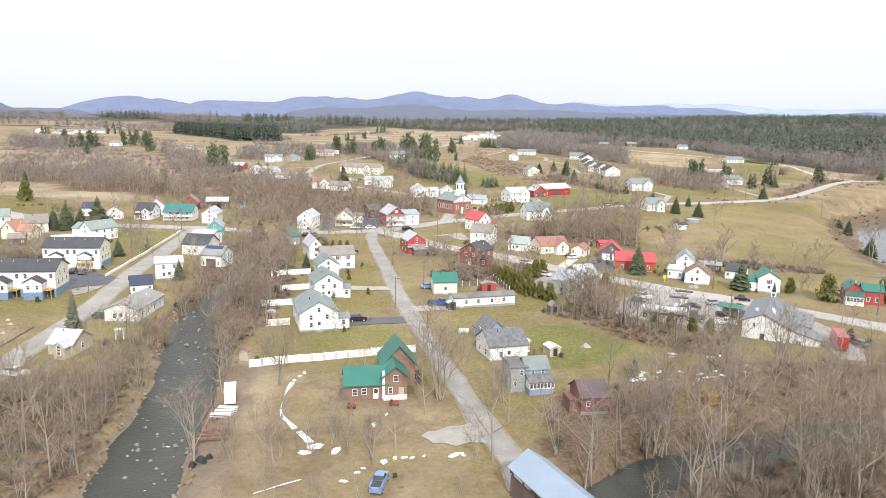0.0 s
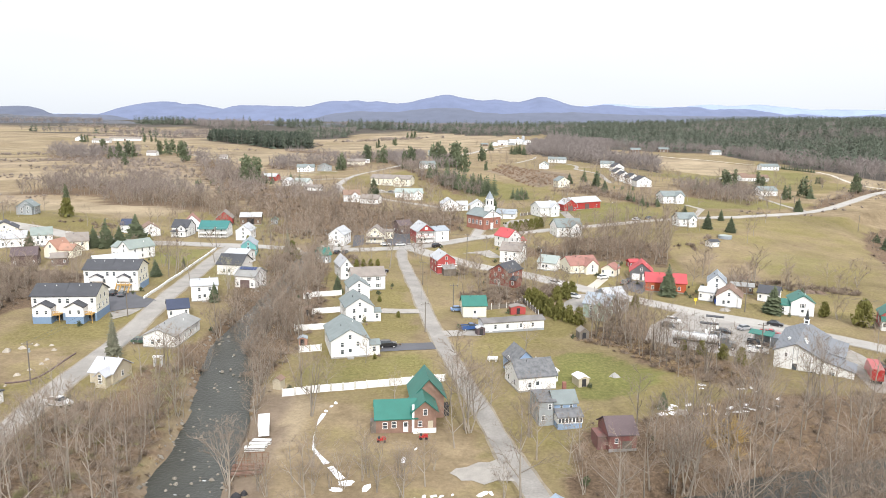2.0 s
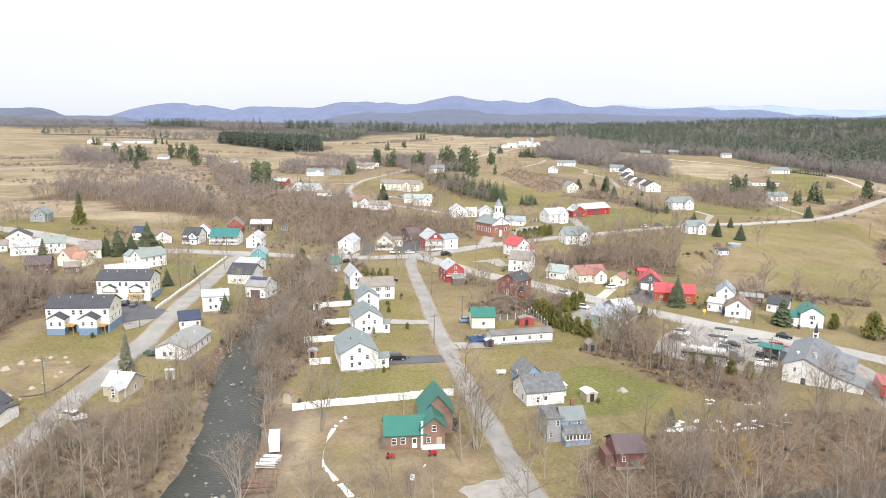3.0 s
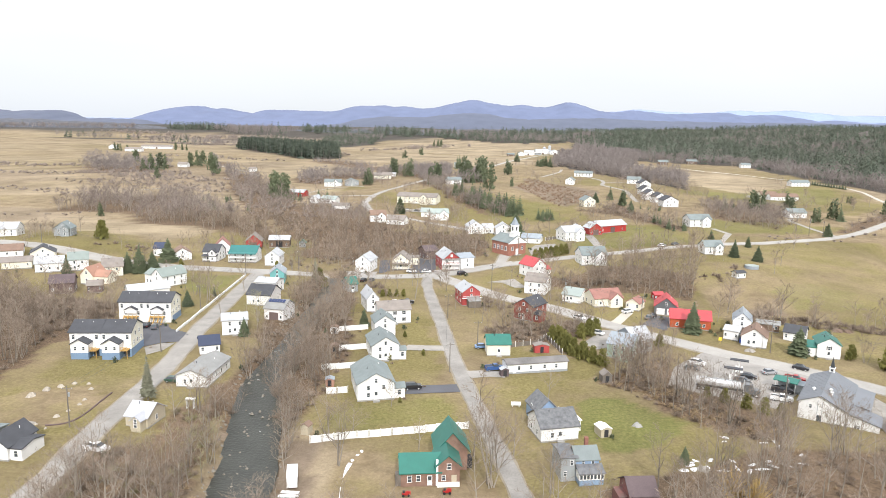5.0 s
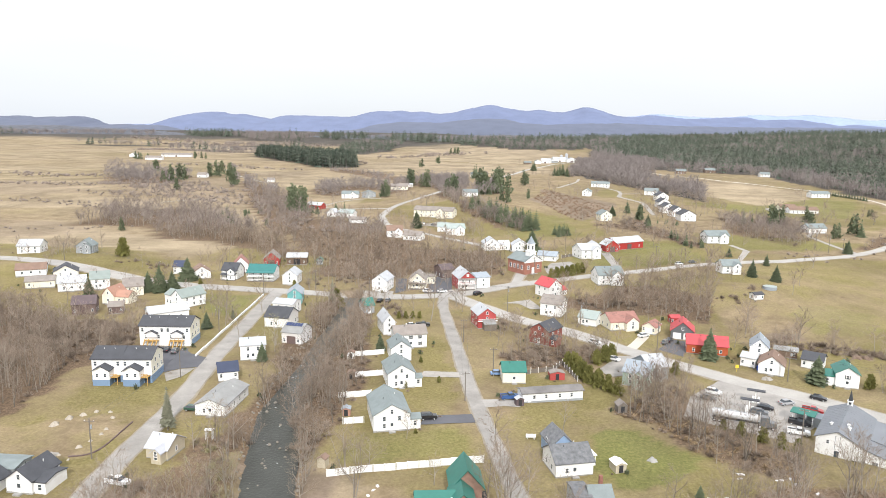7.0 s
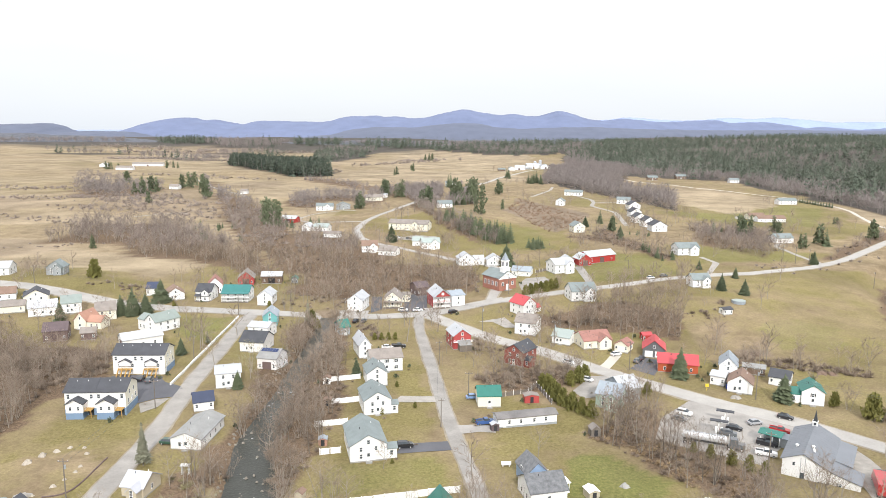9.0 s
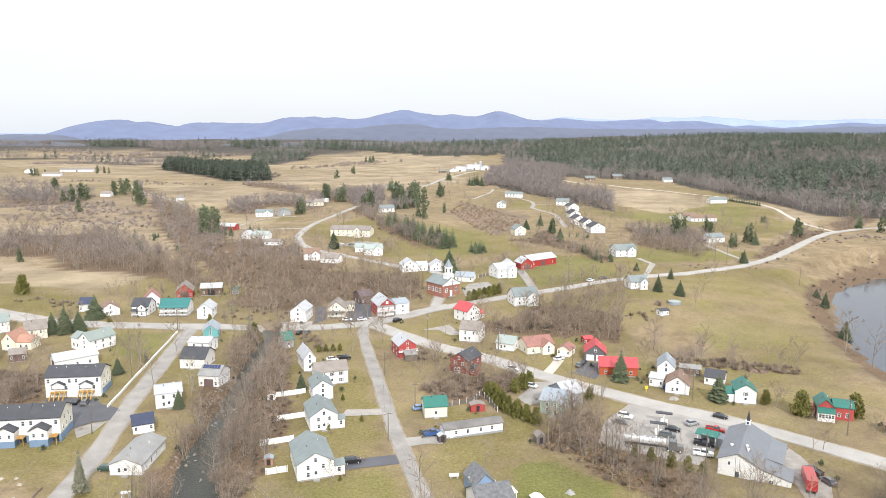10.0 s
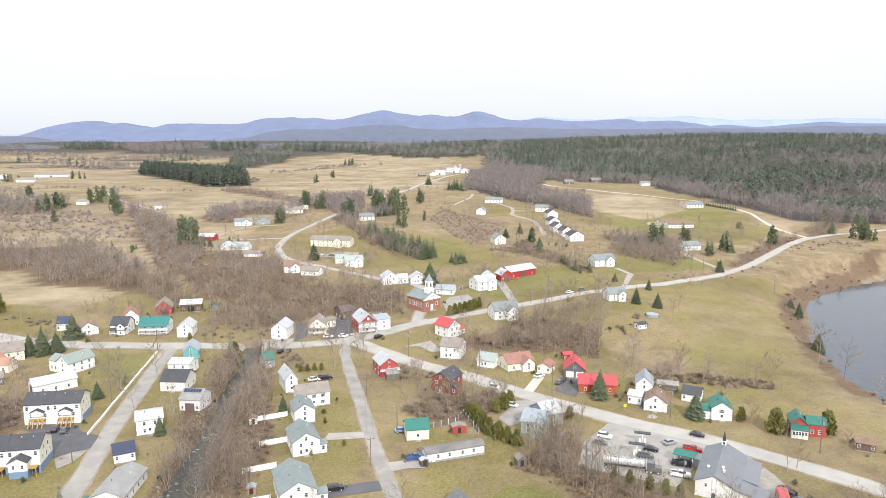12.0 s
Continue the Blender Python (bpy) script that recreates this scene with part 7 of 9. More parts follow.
# ---- poles and wires ----
def utility_pole(x, y, h, rot=0, arms=1, label="weathered wooden utility pole with crossarm"):
    ob = thing("utility_pole", x, y, ground(x, y), rot, label, "utility pole", "village utility poles")
    part("pole", Builder().tube((0, 0, -.5), (0, 0, h), .17, .11, 8), OLDWOOD, ob)
    for i in range(arms):
        a = part("crossarm", Builder().box(-1.2, 1.2, -.06, .06, h - .7 - i, h - .56 - i), OLDWOOD, ob)
        for u in (-1.05, 0, 1.05):
            part("insulator", Builder().tube((u, 0, h - .56 - i), (u, 0, h - .38 - i), .05, .04, 6), TRIM, a)
    if arms and h > 9:
        part("transformer", Builder().tube((.32, 0, h - 2.4), (.32, 0, h - 1.5), .2, .2, 8), GREY, ob)
    return (x, y, ground(x, y) + h - .5)


P = {}
for key, x, y, h, rot in (("a", -11.8, 187, 8.5, 20), ("b", 70.5, 167.5, 10.5, -30), ("c", -101.6, 231.6, 9, 5), ("d", -91.9, 138.9, 9.5, 5), ("e", -1.3, 277.7, 11, -40), ("f", -105.6, 288, 9, 90), ("g", -94.8, 188, 9, 5), ("h", 50, 238.5, 10.5, -40),
                          ("i", 84.6, 215.6, 10.5, -30), ("j", 10.4, 331.5, 10, 25), ("k", -4.8, 211.1, 8, 10), ("l", -86.5, 301, 9, 90), ("m", -36, 301.6, 10, 90), ("n", -160, 303.5, 9, 90), ("o", 119.3, 188.3, 11, -35),
                          ("p", 175.2, 428, 10, 40), ("q", 177.5, 416, 10, 40), ("r", 185.7, 417, 9, 40), ("s", 204.7, 382, 9, 40), ("t", -140.8, 607, 10, 0), ("u", -67.4, 545, 9, 0), ("v", -60.3, 574, 9, 0), ("w", 73.3, 368.3, 9, 30), ("x", 150, 158, 11, -40), ("y", -60, 290.2, 9.5, 90), ("z", -215, 317, 9, 90), ("aa", -16, 238, 8.5, 20), ("bb", 26, 260.5, 10, -40), ("cc", -248, 690, 10, 0)):
    P[key] = utility_pole(x, y, h, rot)


def wire(a, b, sag=1.0, off=0.0):
    a, b = Vector(P[a]), Vector(P[b])
    side = Vector((-(b - a).y, (b - a).x, 0)).normalized() * off
    bd = Builder()
    pts = [a.lerp(b, t / 10) + side - Vector((0, 0, sag * 4 * (t / 10) * (1 - t / 10))) for t in range(11)]
    across = Vector((side.x, side.y, 0)).normalized() * .022
    ring = [q for p in pts for q in (p + across, p - across, p + Vector((0, 0, .035)))]
    bd.add(ring, [(3 * i + k, 3 * i + (k + 1) % 3, 3 * i + 3 + (k + 1) % 3, 3 * i + 3 + k) for i in range(10) for k in range(3)])
    tagged(part("overhead_wire", bd, WIRE), "thin dark overhead cable between poles", "cable", "overhead wires")


for a, b in (("z", "n"), ("n", "f"), ("f", "l"), ("l", "y"), ("y", "m"), ("m", "e"), ("e", "bb"), ("bb", "h"), ("h", "i"), ("i", "o"), ("o", "x"), ("f", "c"), ("c", "g"), ("g", "d"), ("m", "j"), ("j", "w"), ("m", "aa"), ("aa", "a")):
    wire(a, b, 1.1, .9)
    wire(a, b, 1.1, -.9)

# ---- loose things in the yards ----
def simple(name, x, y, rot, b, material, label, category, dz=0.0, group=""):
    ob = part(name, b, material, at=pose(x, y, ground(x, y) + dz, 0, 0, rot))
    return tagged(ob, label, category, group)


tr = thing("trailer", -38.2, 125.0, ground(-38.2, 125), 105, "white box trailer parked on bare ground", "trailer")
part("box", Builder().box(-2.7, 2.7, -1.0, 1.0, .5, 2.6).box(-2.75, 2.75, -1.05, 1.05, 2.55, 2.68), TRIM, tr)
part("window", Builder().box(-.5, .5, -1.03, -.99, 1.5, 2.1), GLASS, tr)
for u in (-.5, .5):
    for s in (-1, 1):
        part("wheel", WHEEL, None, tr, at=pose(u, s * .9, .34))
part("hitch", Builder().box(2.7, 3.8, -.08, .08, .5, .62), SHUTTER, tr)
for i, (dy, wd) in enumerate(((0, 3.4), (1.4, 3.2), (2.9, 3.5))):
    st = thing("board_stack", -37.2 - .2 * i, 120.0 - dy, ground(-37, 119), 4 * i, "stack of pale sawn boards on the ground", "board stack", "stacks of boards")
    for k in range(5):
        part("board", Builder().box(-wd / 2, wd / 2, -.5 + .02 * k, .5, .1 + k * .14, .22 + k * .14), OLDWOOD if k % 2 else TRIM, st)
frame_ob = thing("steel_frame", -36.0, 110.5, ground(-36, 110.5), 8, "rusty steel pipe framework on bare ground", "steel frame")
for u in range(6):
    for c in (-1.4, 1.4):
        part("upright", Builder().tube((u * 1.0 - 2.5, c, 0), (u * 1.0 - 2.5, c, 2.0), .04, .04, 5), RUSTY, frame_ob)
    part("crossbar", Builder().tube((u * 1.0 - 2.5, -1.4, 2.0), (u * 1.0 - 2.5, 1.4, 2.0), .04, .04, 5), RUSTY, frame_ob)
for c in (-1.4, 1.4):
    for zz in (1.0, 2.0):
        part("rail", Builder().tube((-2.5, c, zz), (2.5, c, zz), .04, .04, 5), RUSTY, frame_ob)


def shed(x, y, rot, w, d, h, rise, wall, roof, label, door=DARK, name="shed"):
    ob = thing(name, x, y, ground(x, y), rot, label, "shed")
    part("wall", gable_walls(Builder(), w, d, h, rise, "f", -.3), wall, ob)
    part("roof", gable_roof(Builder(), w, d, h, rise, "f", over=.15, t=.1), roof, ob)
    part("door", Builder().box(-.5, .5, -.05, .02, .05, min(1.9, h - .1)), door, ob, at=pose(0, -d / 2, 0))
    BLOCKED.append((x, y, 2.5))


shed(25.3, 152.6, 20, 2.6, 3.2, 1.9, .5, PLYWOOD, TRIM, "pale canvas garden shelter on the lawn")
shed(-41.2, 146.6, -10, 1.9, 2.2, 2.0, .6, PLYWOOD, BROWN, "small tan garden shed by the fence", PLYWOOD)
shed(30.7, 186.2, 10, 2.6, 3, 2.0, 1.0, OLDWOOD, TAUPE, "weathered wooden shed at the thicket")
shed(-42.0, 172.5, 8, 2.2, 2.2, 1.8, .4, ORANGE, SILVERBLUE, "small orange shed with blue roof")
shed(-50.6, 215.0, 8, 2.4, 2.4, 1.8, .5, TRIM, BROWN, "small white shed at the brook")
shed(-46.5, 198.0, 8, 2.2, 2.4, 1.8, .5, BROWNWOOD, BROWN, "small brown shed in the back yard")
shed(3.2, 186.4, 20, 2.2, 1.8, 1.9, .5, PURPLE, SILVER, "small purple-grey shed by the drive")
shed(14.5, 209.0, 10, 4.5, 3.0, 2.1, .5, RED, TAUPE, "open red shed beside the teal cottage")
simple("arbor", -70.6, 152.6, 5, Builder().box(-.9, -.7, -.5, .5, 0, 2.2).box(.7, .9, -.5, .5, 0, 2.2).box(-1.1, 1.1, -.6, .6, 2.2, 2.4), TRIM, "white wooden garden arbor on the lawn", "arbor")
simple("blue_barrel", 79.0, 224.6, 0, Builder().tube((0, 0, 0), (0, 0, 1.4), .7, .7, 10), PLASTIC_BLUE, "blue plastic barrel beside the house", "barrel")
simple("yellow_sign", 71.5, 222.0, 0, Builder().tube((0, 0, 0), (0, 0, 2.0), .06, .06, 6).box(-.5, .5, -.05, .05, 1.2, 2.2), YELLOW, "yellow road sign on a post", "road sign")
simple("propane_tank", 6.0, 165.5, 5, Builder().tube((-1.2, 0, .8), (1.2, 0, .8), .5, .5, 10).box(-.9, -.7, -.3, .3, 0, .5).box(.7, .9, -.3, .3, 0, .5), TRIM, "white propane tank beside the house", "tank")
for x, y, m, lab in ((-15.6, 122.3, CARS["red"], "small red garden tractor"), (-8.0, 124.2, CARS["red"], "red garden tractor by the brick house")):
    gt = thing("garden_tractor", x, y, ground(x, y), 10, lab + " on the grass", "garden tractor")
    part("body", Builder().box(-.7, .3, -.3, .3, .3, .7).box(.1, .9, -.25, .25, .3, .95), m, gt)
    part("seat", Builder().box(-.6, -.2, -.2, .2, .7, 1.1), SHUTTER, gt)
    for u in (-.5, .6):
        for s in (-1, 1):
            part("wheel", WHEEL, None, gt, at=pose(u, s * .4, .25) @ Matrix.Scale(.75, 4))


def blob(rng, n=9, r=1.0, h=.4, squash=1.0):
    """An uneven low mound."""
    v, f = [(0, 0, h)], []
    for k, (q, z) in enumerate(((.55, h * .75), (1.0, -.08))):
        for i in range(n):
            a = 2 * math.pi * i / n
            s = r * q * rng.uniform(.65, 1.25)
            v.append((s * math.cos(a), s * math.sin(a) * squash, z * rng.uniform(.7, 1.1)))
    for i in range(n):
        j = (i + 1) % n
        f += [(0, 1 + i, 1 + j), (1 + i, 1 + n + i, 1 + n + j, 1 + j)]
    return v, f


rng = random.Random(5)
for x, y, r, sq in ((-19.4, 106.6, 1.5, .8), (-20.6, 104.4, 1.3, .6), (-15.9, 105.3, 1.3, .6), (-10.8, 115.5, 1.2, .45), (-9.0, 120.2, .7, .4), (-8.0, 102.1, 1.1, .6), (-6.4, 103.4, .7, .6), (-4.9, 103.6, .8, .5), (-3.7, 103.6, .6, .6), (-11.7, 98.3, .7, .6), (-10.9, 99.6, .5, .5),
                    (-13.3, 95.7, .9, .5), (2.9, 105.0, 1.7, .4), (4.2, 105.4, .9, .5), (-1.9, 104.2, .5, .5), (-27.2, 139.2, .7, .6), (-27.8, 137.4, .6, .6), (-28.5, 135.2, .6, .7), (41.1, 139.7, 1.9, .8), (39.6, 136.8, 1.2, .7), (41.6, 137.4, 1.4, .6), (44.5, 138.5, 1.2, .5), (54.2, 140.4, 1.3, .4), (57.8, 142.1, 1.1, .5), (58.0, 139.9, 1.4, .35),
                    (52.6, 137.5, 1.3, .35), (50.5, 141.6, .9, .5), (63, 149.6, 1.2, .4), (51.6, 151, .8, .5), (60, 151, 1.2, .4), (62.6, 152.2, .9, .5), (46.2, 142, 1.1, .5), (52.4, 153, 1.3, .5), (66, 146, 1.2, .4), (47.6, 137.4, 1.7, .3), (50.4, 138.6, 1.5, .25), (55.6, 138.4, 1.8, .3), (61, 140.6, 1.5, .3), (64.6, 141.6, 1.3, .3), (48.6, 140.6, 1.1, .4), (43.0, 141.4, 1.0, .5)):
    b = Builder().add(*blob(rng, 11, r, .16, sq))
    tagged(part("snow_patch", b, SNOW, at=pose(x, y, ground(x, y) + .03, 0, 0, rng.uniform(0, 180))), "patch of old melting snow on the grass", "snow", "patches of old snow")
for line in ([(-28.6, 134), (-28.8, 132.5), (-28.9, 128.7), (-28.6, 125.2)], [(-28.5, 124.4), (-28.1, 121.2), (-27.1, 117.5), (-25.3, 115.1), (-23.8, 112.7)], [(-23.0, 111.8), (-21.6, 109.6), (-20.2, 107.6)], [(-19.4, 95.6), (-22.3, 93.4), (-25.1, 91.0)]):
    tagged(strip("snow_patch", line, .55, SNOW, "", "", lift=.09, kind="", ragged=.3, step=.7), "winding strip of old melting snow", "snow", "patches of old snow")
for x, y, r, m, lab in ((-35.6, 100.6, .8, DARK, "black burnt pile on bare ground"), (-34.5, 101.4, .6, DARK, "black burnt pile on bare ground"), (-36.5, 99.8, .6, DARK, "black burnt pile on bare ground"), (-34.8, 99.8, .5, DARK, "black burnt pile on bare ground"), (33.9, 158.0, 1.3, CONCRETE, "pale rubble heap on the lawn"), (79, 216.8, 1.8, GRAVEL, "heap of scrap beside the house"), (43.5, 137.5, 1.4, GRAVEL, "heap of brush and stones"), (-102.1, 138.7, 2.2, GRAVEL, "heap of blue-grey crushed stone"), (116.2, 242, 2.4, BROWNWOOD, "dark heap of cut brush"), (119, 241, 1.8, BROWNWOOD, "dark heap of cut brush"), (100, 259, 2.2, BROWNWOOD, "dark heap of cut brush")):
    tagged(part("rubble_mound", Builder().add(*blob(rng, 13, r, .8)), m, at=pose(x, y, ground(x, y) + .02)), lab, "mound")
for k, (x, y, r) in enumerate(((-110.4, 153.5, 1.1), (-109.1, 157.3, 1.0), (-106.9, 159.8, .8), (-104.9, 162.2, .6), (-98.9, 159.5, .6), (-96.9, 153.2, .5), (-96.6, 150.4, .5), (-97.9, 143.7, .7), (-97.1, 146.9, .5), (-101.4, 162.6, .5), (-100, 139.4, .4), (-96.6, 137.6, .4))):
    tagged(part("boulder", Builder().add(*blob(rng, 9, r * 1.15, r * .8)), PALEROCK, at=pose(x, y, ground(x, y) + .05)), "pale boulder on bare soil", "boulder", "boulders beside the road")
ed = Builder()
for (ax, ay), (cx, cy) in zip(spaced([(-97.5, 138.9), (-93.2, 139.7), (-92.2, 143.0), (-92.6, 150), (-93.0, 158.2)], 1.2), spaced([(-97.5, 138.9), (-93.2, 139.7), (-92.2, 143.0), (-92.6, 150), (-93.0, 158.2)], 1.2)[1:]):
    ed.tube((ax, ay, ground(ax, ay) + .1), (cx, cy, ground(cx, cy) + .1), .22, .2, 6)
tagged(part("timber_edging", ed, DARKRED), "dark timber edging along the road", "edging")
sil = thing("silo", 92, 1330, ground(92, 1330), 0, "tall pale farm silo beside barns", "silo", "farm silos")
part("shell", Builder().tube((0, 0, 0), (0, 0, 14), 2.8, 2.8, 12), SILVER, sil)
part("dome", Builder().tube((0, 0, 14), (0, 0, 16), 2.8, .5, 12), SILVER, sil)
copy_thing(sil, pose(83, 1334, ground(83, 1334) - 3))
pl = thing("swimming_pool", 113.5, 319.5, ground(113.5, 319.5), 10, "round above-ground pool with pale blue cover", "pool")
part("wall", Builder().tube((0, 0, -.2), (0, 0, 1.2), 3.0, 3.0, 16), SILVERBLUE, pl)
part("cover", Builder().tube((0, 0, 1.2), (0, 0, 1.28), 2.9, 2.7, 16), PALEGREEN, pl)

# ---- a heap of rusty brown timbers by the river bank ----
heap = thing("timber_stack", -36.6, 109.4, ground(-36.6, 109.4), 12, "stack of rust-brown timbers on bare ground", "timber")
for i in range(5):
    part("beam", Builder().box(-2.4 + 1.15 * i, -2.25 + 1.15 * i, -2.2 + .1 * (i % 2), 2.1 + .2 * (i % 3), -.05, .16), RUSTY, heap)
for i in range(9):
    part("board", Builder().box(-2.7 + .12 * (i % 3), 2.6 + .15 * (i % 2), -2.1 + .5 * i, -1.92 + .5 * i, .16, .28 + .05 * (i % 2)), BROWNBRICK if i % 3 else BROWNWOOD, heap)

# ---- stones and white water in the brook ----
v_all, f_all = [], []
BL = spaced(BROOK_LINE[3:14], 1.0)
for i in range(460):
    k = rng.random()
    j = min(len(BL) - 2, int(k ** 1.4 * len(BL)))
    d = BL[j + 1] - BL[j]
    d /= np.linalg.norm(d)
    edge = rng.random() < .75
    off = rng.choice((-1, 1)) * rng.uniform(5.0, 7.2) if edge else rng.uniform(-4.5, 4.5)
    x, y = BL[j][0] - d[1] * off, BL[j][1] + d[0] * off
    r = rng.uniform(.2, .55)
    bv, bf = blob(rng, 6, r, r * .8)
    z = ground(BL[j][0], BL[j][1]) + .95 if not edge else ground(x, y)
    n = len(v_all)
    v_all += [(a + x, b + y, c + z) for a, b, c in bv]
    f_all += [tuple(q + n for q in t) for t in bf]
bd = Builder()
bd.v, bd.f = v_all, f_all
tagged(part("brook_stones", bd, ROCK), "grey stones along the shallow brook", "stones", kind="stuff")
fo = Builder()
for i in range(60):
    j = min(len(BL) - 2, int(rng.choice((rng.uniform(.55, .72), rng.random())) * len(BL)))
    x, y = BL[j][0] + rng.uniform(-4, 4), BL[j][1] + rng.uniform(-2, 2)
    bv, bf = blob(rng, 6, rng.uniform(.2, .6), .06, .4)
    fo.add([(a + x, b + y, c + ground(BL[j][0], BL[j][1]) + .95) for a, b, c in bv], bf)
tagged(part("white_water", fo, FOAM), "small white ripples on the brook", "white water", kind="stuff")

# ---- trees ----
def frustum(a, b, r0, r1, n, V, F):
    d = b - a
    d = d / (np.linalg.norm(d) + 1e-9)
    u = np.cross(d, (0.3, 0.9, 0.2))
    u /= np.linalg.norm(u) + 1e-9
    w = np.cross(d, u)
    k = len(V)
    for p, r in ((a, r0), (b, r1)):
        for i in range(n):
            t = 2 * math.pi * i / n
            V.append(p + r * (u * math.cos(t) + w * math.sin(t)))
    for i in range(n):
        j = (i + 1) % n
        F.append((k + i, k + j, k + n + j))
        F.append((k + i, k + n + j, k + n + i))


def sliver(a, b, w, rg, V, F):
    """A thin twig: one narrow triangle."""
    d = b - a
    s = np.cross(d, rg.normal(size=3))
    s *= w / (np.linalg.norm(s) + 1e-9)
    k = len(V)
    V.extend((a - s, a + s, b))
    F.append((k, k + 1, k + 2))


def bare_tree(seed, h, detail, spread=0.42, multi=False, twig=1.0, thin=False):
    """A leafless broad-leaved tree of height h: trunk and ascending limbs, and twigs that divide three times."""
    rg = np.random.default_rng(seed)
    TV, TF, CV, CF = [], [], [], []
    kids = {3: (9, 5, 4, 3, 0), 2: (8, 5, 4, 0), 1: (6, 4, 0)}[detail]
    if thin:
        kids = (6, 4, 3, 0)
    if multi:
        kids = (max(3, kids[0] // 2), *kids[1:])
    width = {3: (0, 0, .032, .021, .015), 2: (0, .08, .056, .042), 1: (0, .12, .10)}[detail]

    def grow(a, d, ln, r, lvl):
        bend = d + rg.normal(size=3) * .10 + (0, 0, .20)
        bend /= np.linalg.norm(bend)
        m = a + d * ln * .5
        b = m + bend * ln * .5
        if detail == 3 and lvl == 1:
            frustum(a, m, r, r * .65, 4, TV, TF)
            frustum(m, b, r * .65, .012, 3, TV, TF)
        else:
            sliver(a, b, width[lvl] * twig, rg, CV, CF)
        for j in range(kids[lvl]):
            s = .2 + .8 * (j + rg.random()) / kids[lvl]
            p = a + (m - a) * 2 * s if s < .5 else m + (b - m) * (2 * s - 1)
            perp = np.cross(bend, rg.normal(size=3))
            perp /= np.linalg.norm(perp) + 1e-9
            th = rg.uniform(.4, 1.0)
            e = bend * math.cos(th) + perp * math.sin(th) + (0, 0, .10)
            grow(p, e / np.linalg.norm(e), ln * rg.uniform(.42, .62) * (1.2 - .45 * s), r * .4, lvl + 1)

    for st in range(4 if multi else 1):
        base = np.array([0, 0, -0.4]) + (rg.normal(size=3) * (0.25, 0.25, 0) if multi else 0)
        lean = rg.normal(size=2) * (0.05 if not multi else 0.2)
        r = 0.0135 * h * (1 if not multi else 0.65)
        top = h * rg.uniform(0.78, 0.92)
        pts = [base + np.array([lean[0] * t * top + 0.015 * h * math.sin(3 * t + st), lean[1] * t * top, t * top]) for t in np.linspace(0, 1, 6)]
        steps = {3: (0, 1, 2, 3, 4, 5), 2: (0, 2, 5), 1: (0, 5)}[detail]
        for i, k in zip(steps, steps[1:]):
            frustum(pts[i], pts[k], r * (1 - i / 5.4), r * (1 - k / 5.4), {3: 6, 2: 3, 1: 3}[detail], TV, TF)
        for i in range(kids[0]):
            t = .22 + .76 * (i + rg.random()) / kids[0]
            q = t * 5
            a = pts[int(q)] + (pts[min(5, int(q) + 1)] - pts[int(q)]) * (q - int(q))
            ang = i * 2.4 + rg.normal() * 0.5
            d = np.array([math.cos(ang), math.sin(ang), rg.uniform(.55, 1.5)])
            grow(a, d / np.linalg.norm(d), h * spread * (1.2 - t) * rg.uniform(.75, 1.2) + .07 * h, r * (1 - t) * .55 + .02, 1)
    return (np.array(TV), np.array(TF)), (np.array(CV), np.array(CF))


def conifer(seed, h, detail, width=0.2, low=0.06):
    """A spruce or pine: trunk, and tiers of drooping ragged boughs."""
    rg = np.random.default_rng(seed)
    TV, TF, CV, CF = [], [], [], []
    frustum(np.array([0, 0, -.4]), np.array([0, 0, h * .97]), .018 * h, .01, 5 if detail > 1 else 3, TV, TF)
    tiers = {3: 18, 2: 10, 1: 4}[detail]
    boughs = {3: 13, 2: 9, 1: 5}[detail]
    for i in range(tiers):
        t = low + (1 - low) * i / tiers
        z = t * h
        rad = 1.15 * h * width * (1 - t) ** 0.75 * rg.uniform(.85, 1.12) + .05 * h * (1 - t)
        for j in range(boughs):
            a = 2 * math.pi * (j + rg.random() * .8) / boughs + i
            rr = rad * rg.uniform(.7, 1.15)
            tip = np.array([rr * math.cos(a), rr * math.sin(a), z - .28 * rr * rg.uniform(.4, 1.3)])
            root = np.array([0, 0, z + .16 * rr + .02 * h])
            s = np.array([-math.sin(a), math.cos(a), 0]) * rr * rg.uniform(.26, .42)
            mid = root * .45 + tip * .55
            k = len(CV)
            CV.extend((root, mid - s + (0, 0, -.1 * rr), tip, mid + s + (0, 0, -.12 * rr)))
            CF.extend(((k, k + 1, k + 2), (k, k + 2, k + 3)))
            if detail == 3:
                for q in (-1, 1):
                    k = len(CV)
                    CV.extend((mid, mid + q * s * 1.5 + (0, 0, -.22 * rr), tip * .8 + root * .2 + q * s * .6))
                    CF.append((k, k + 1, k + 2))
    k = len(CV)
    CV.extend((np.array([.04 * h, 0, h * .93]), np.array([-.03 * h, .03 * h, h * .93]), np.array([0, 0, h * 1.03])))
    CF.append((k, k + 1, k + 2))
    return (np.array(TV), np.array(TF)), (np.array(CV), np.array(CF))


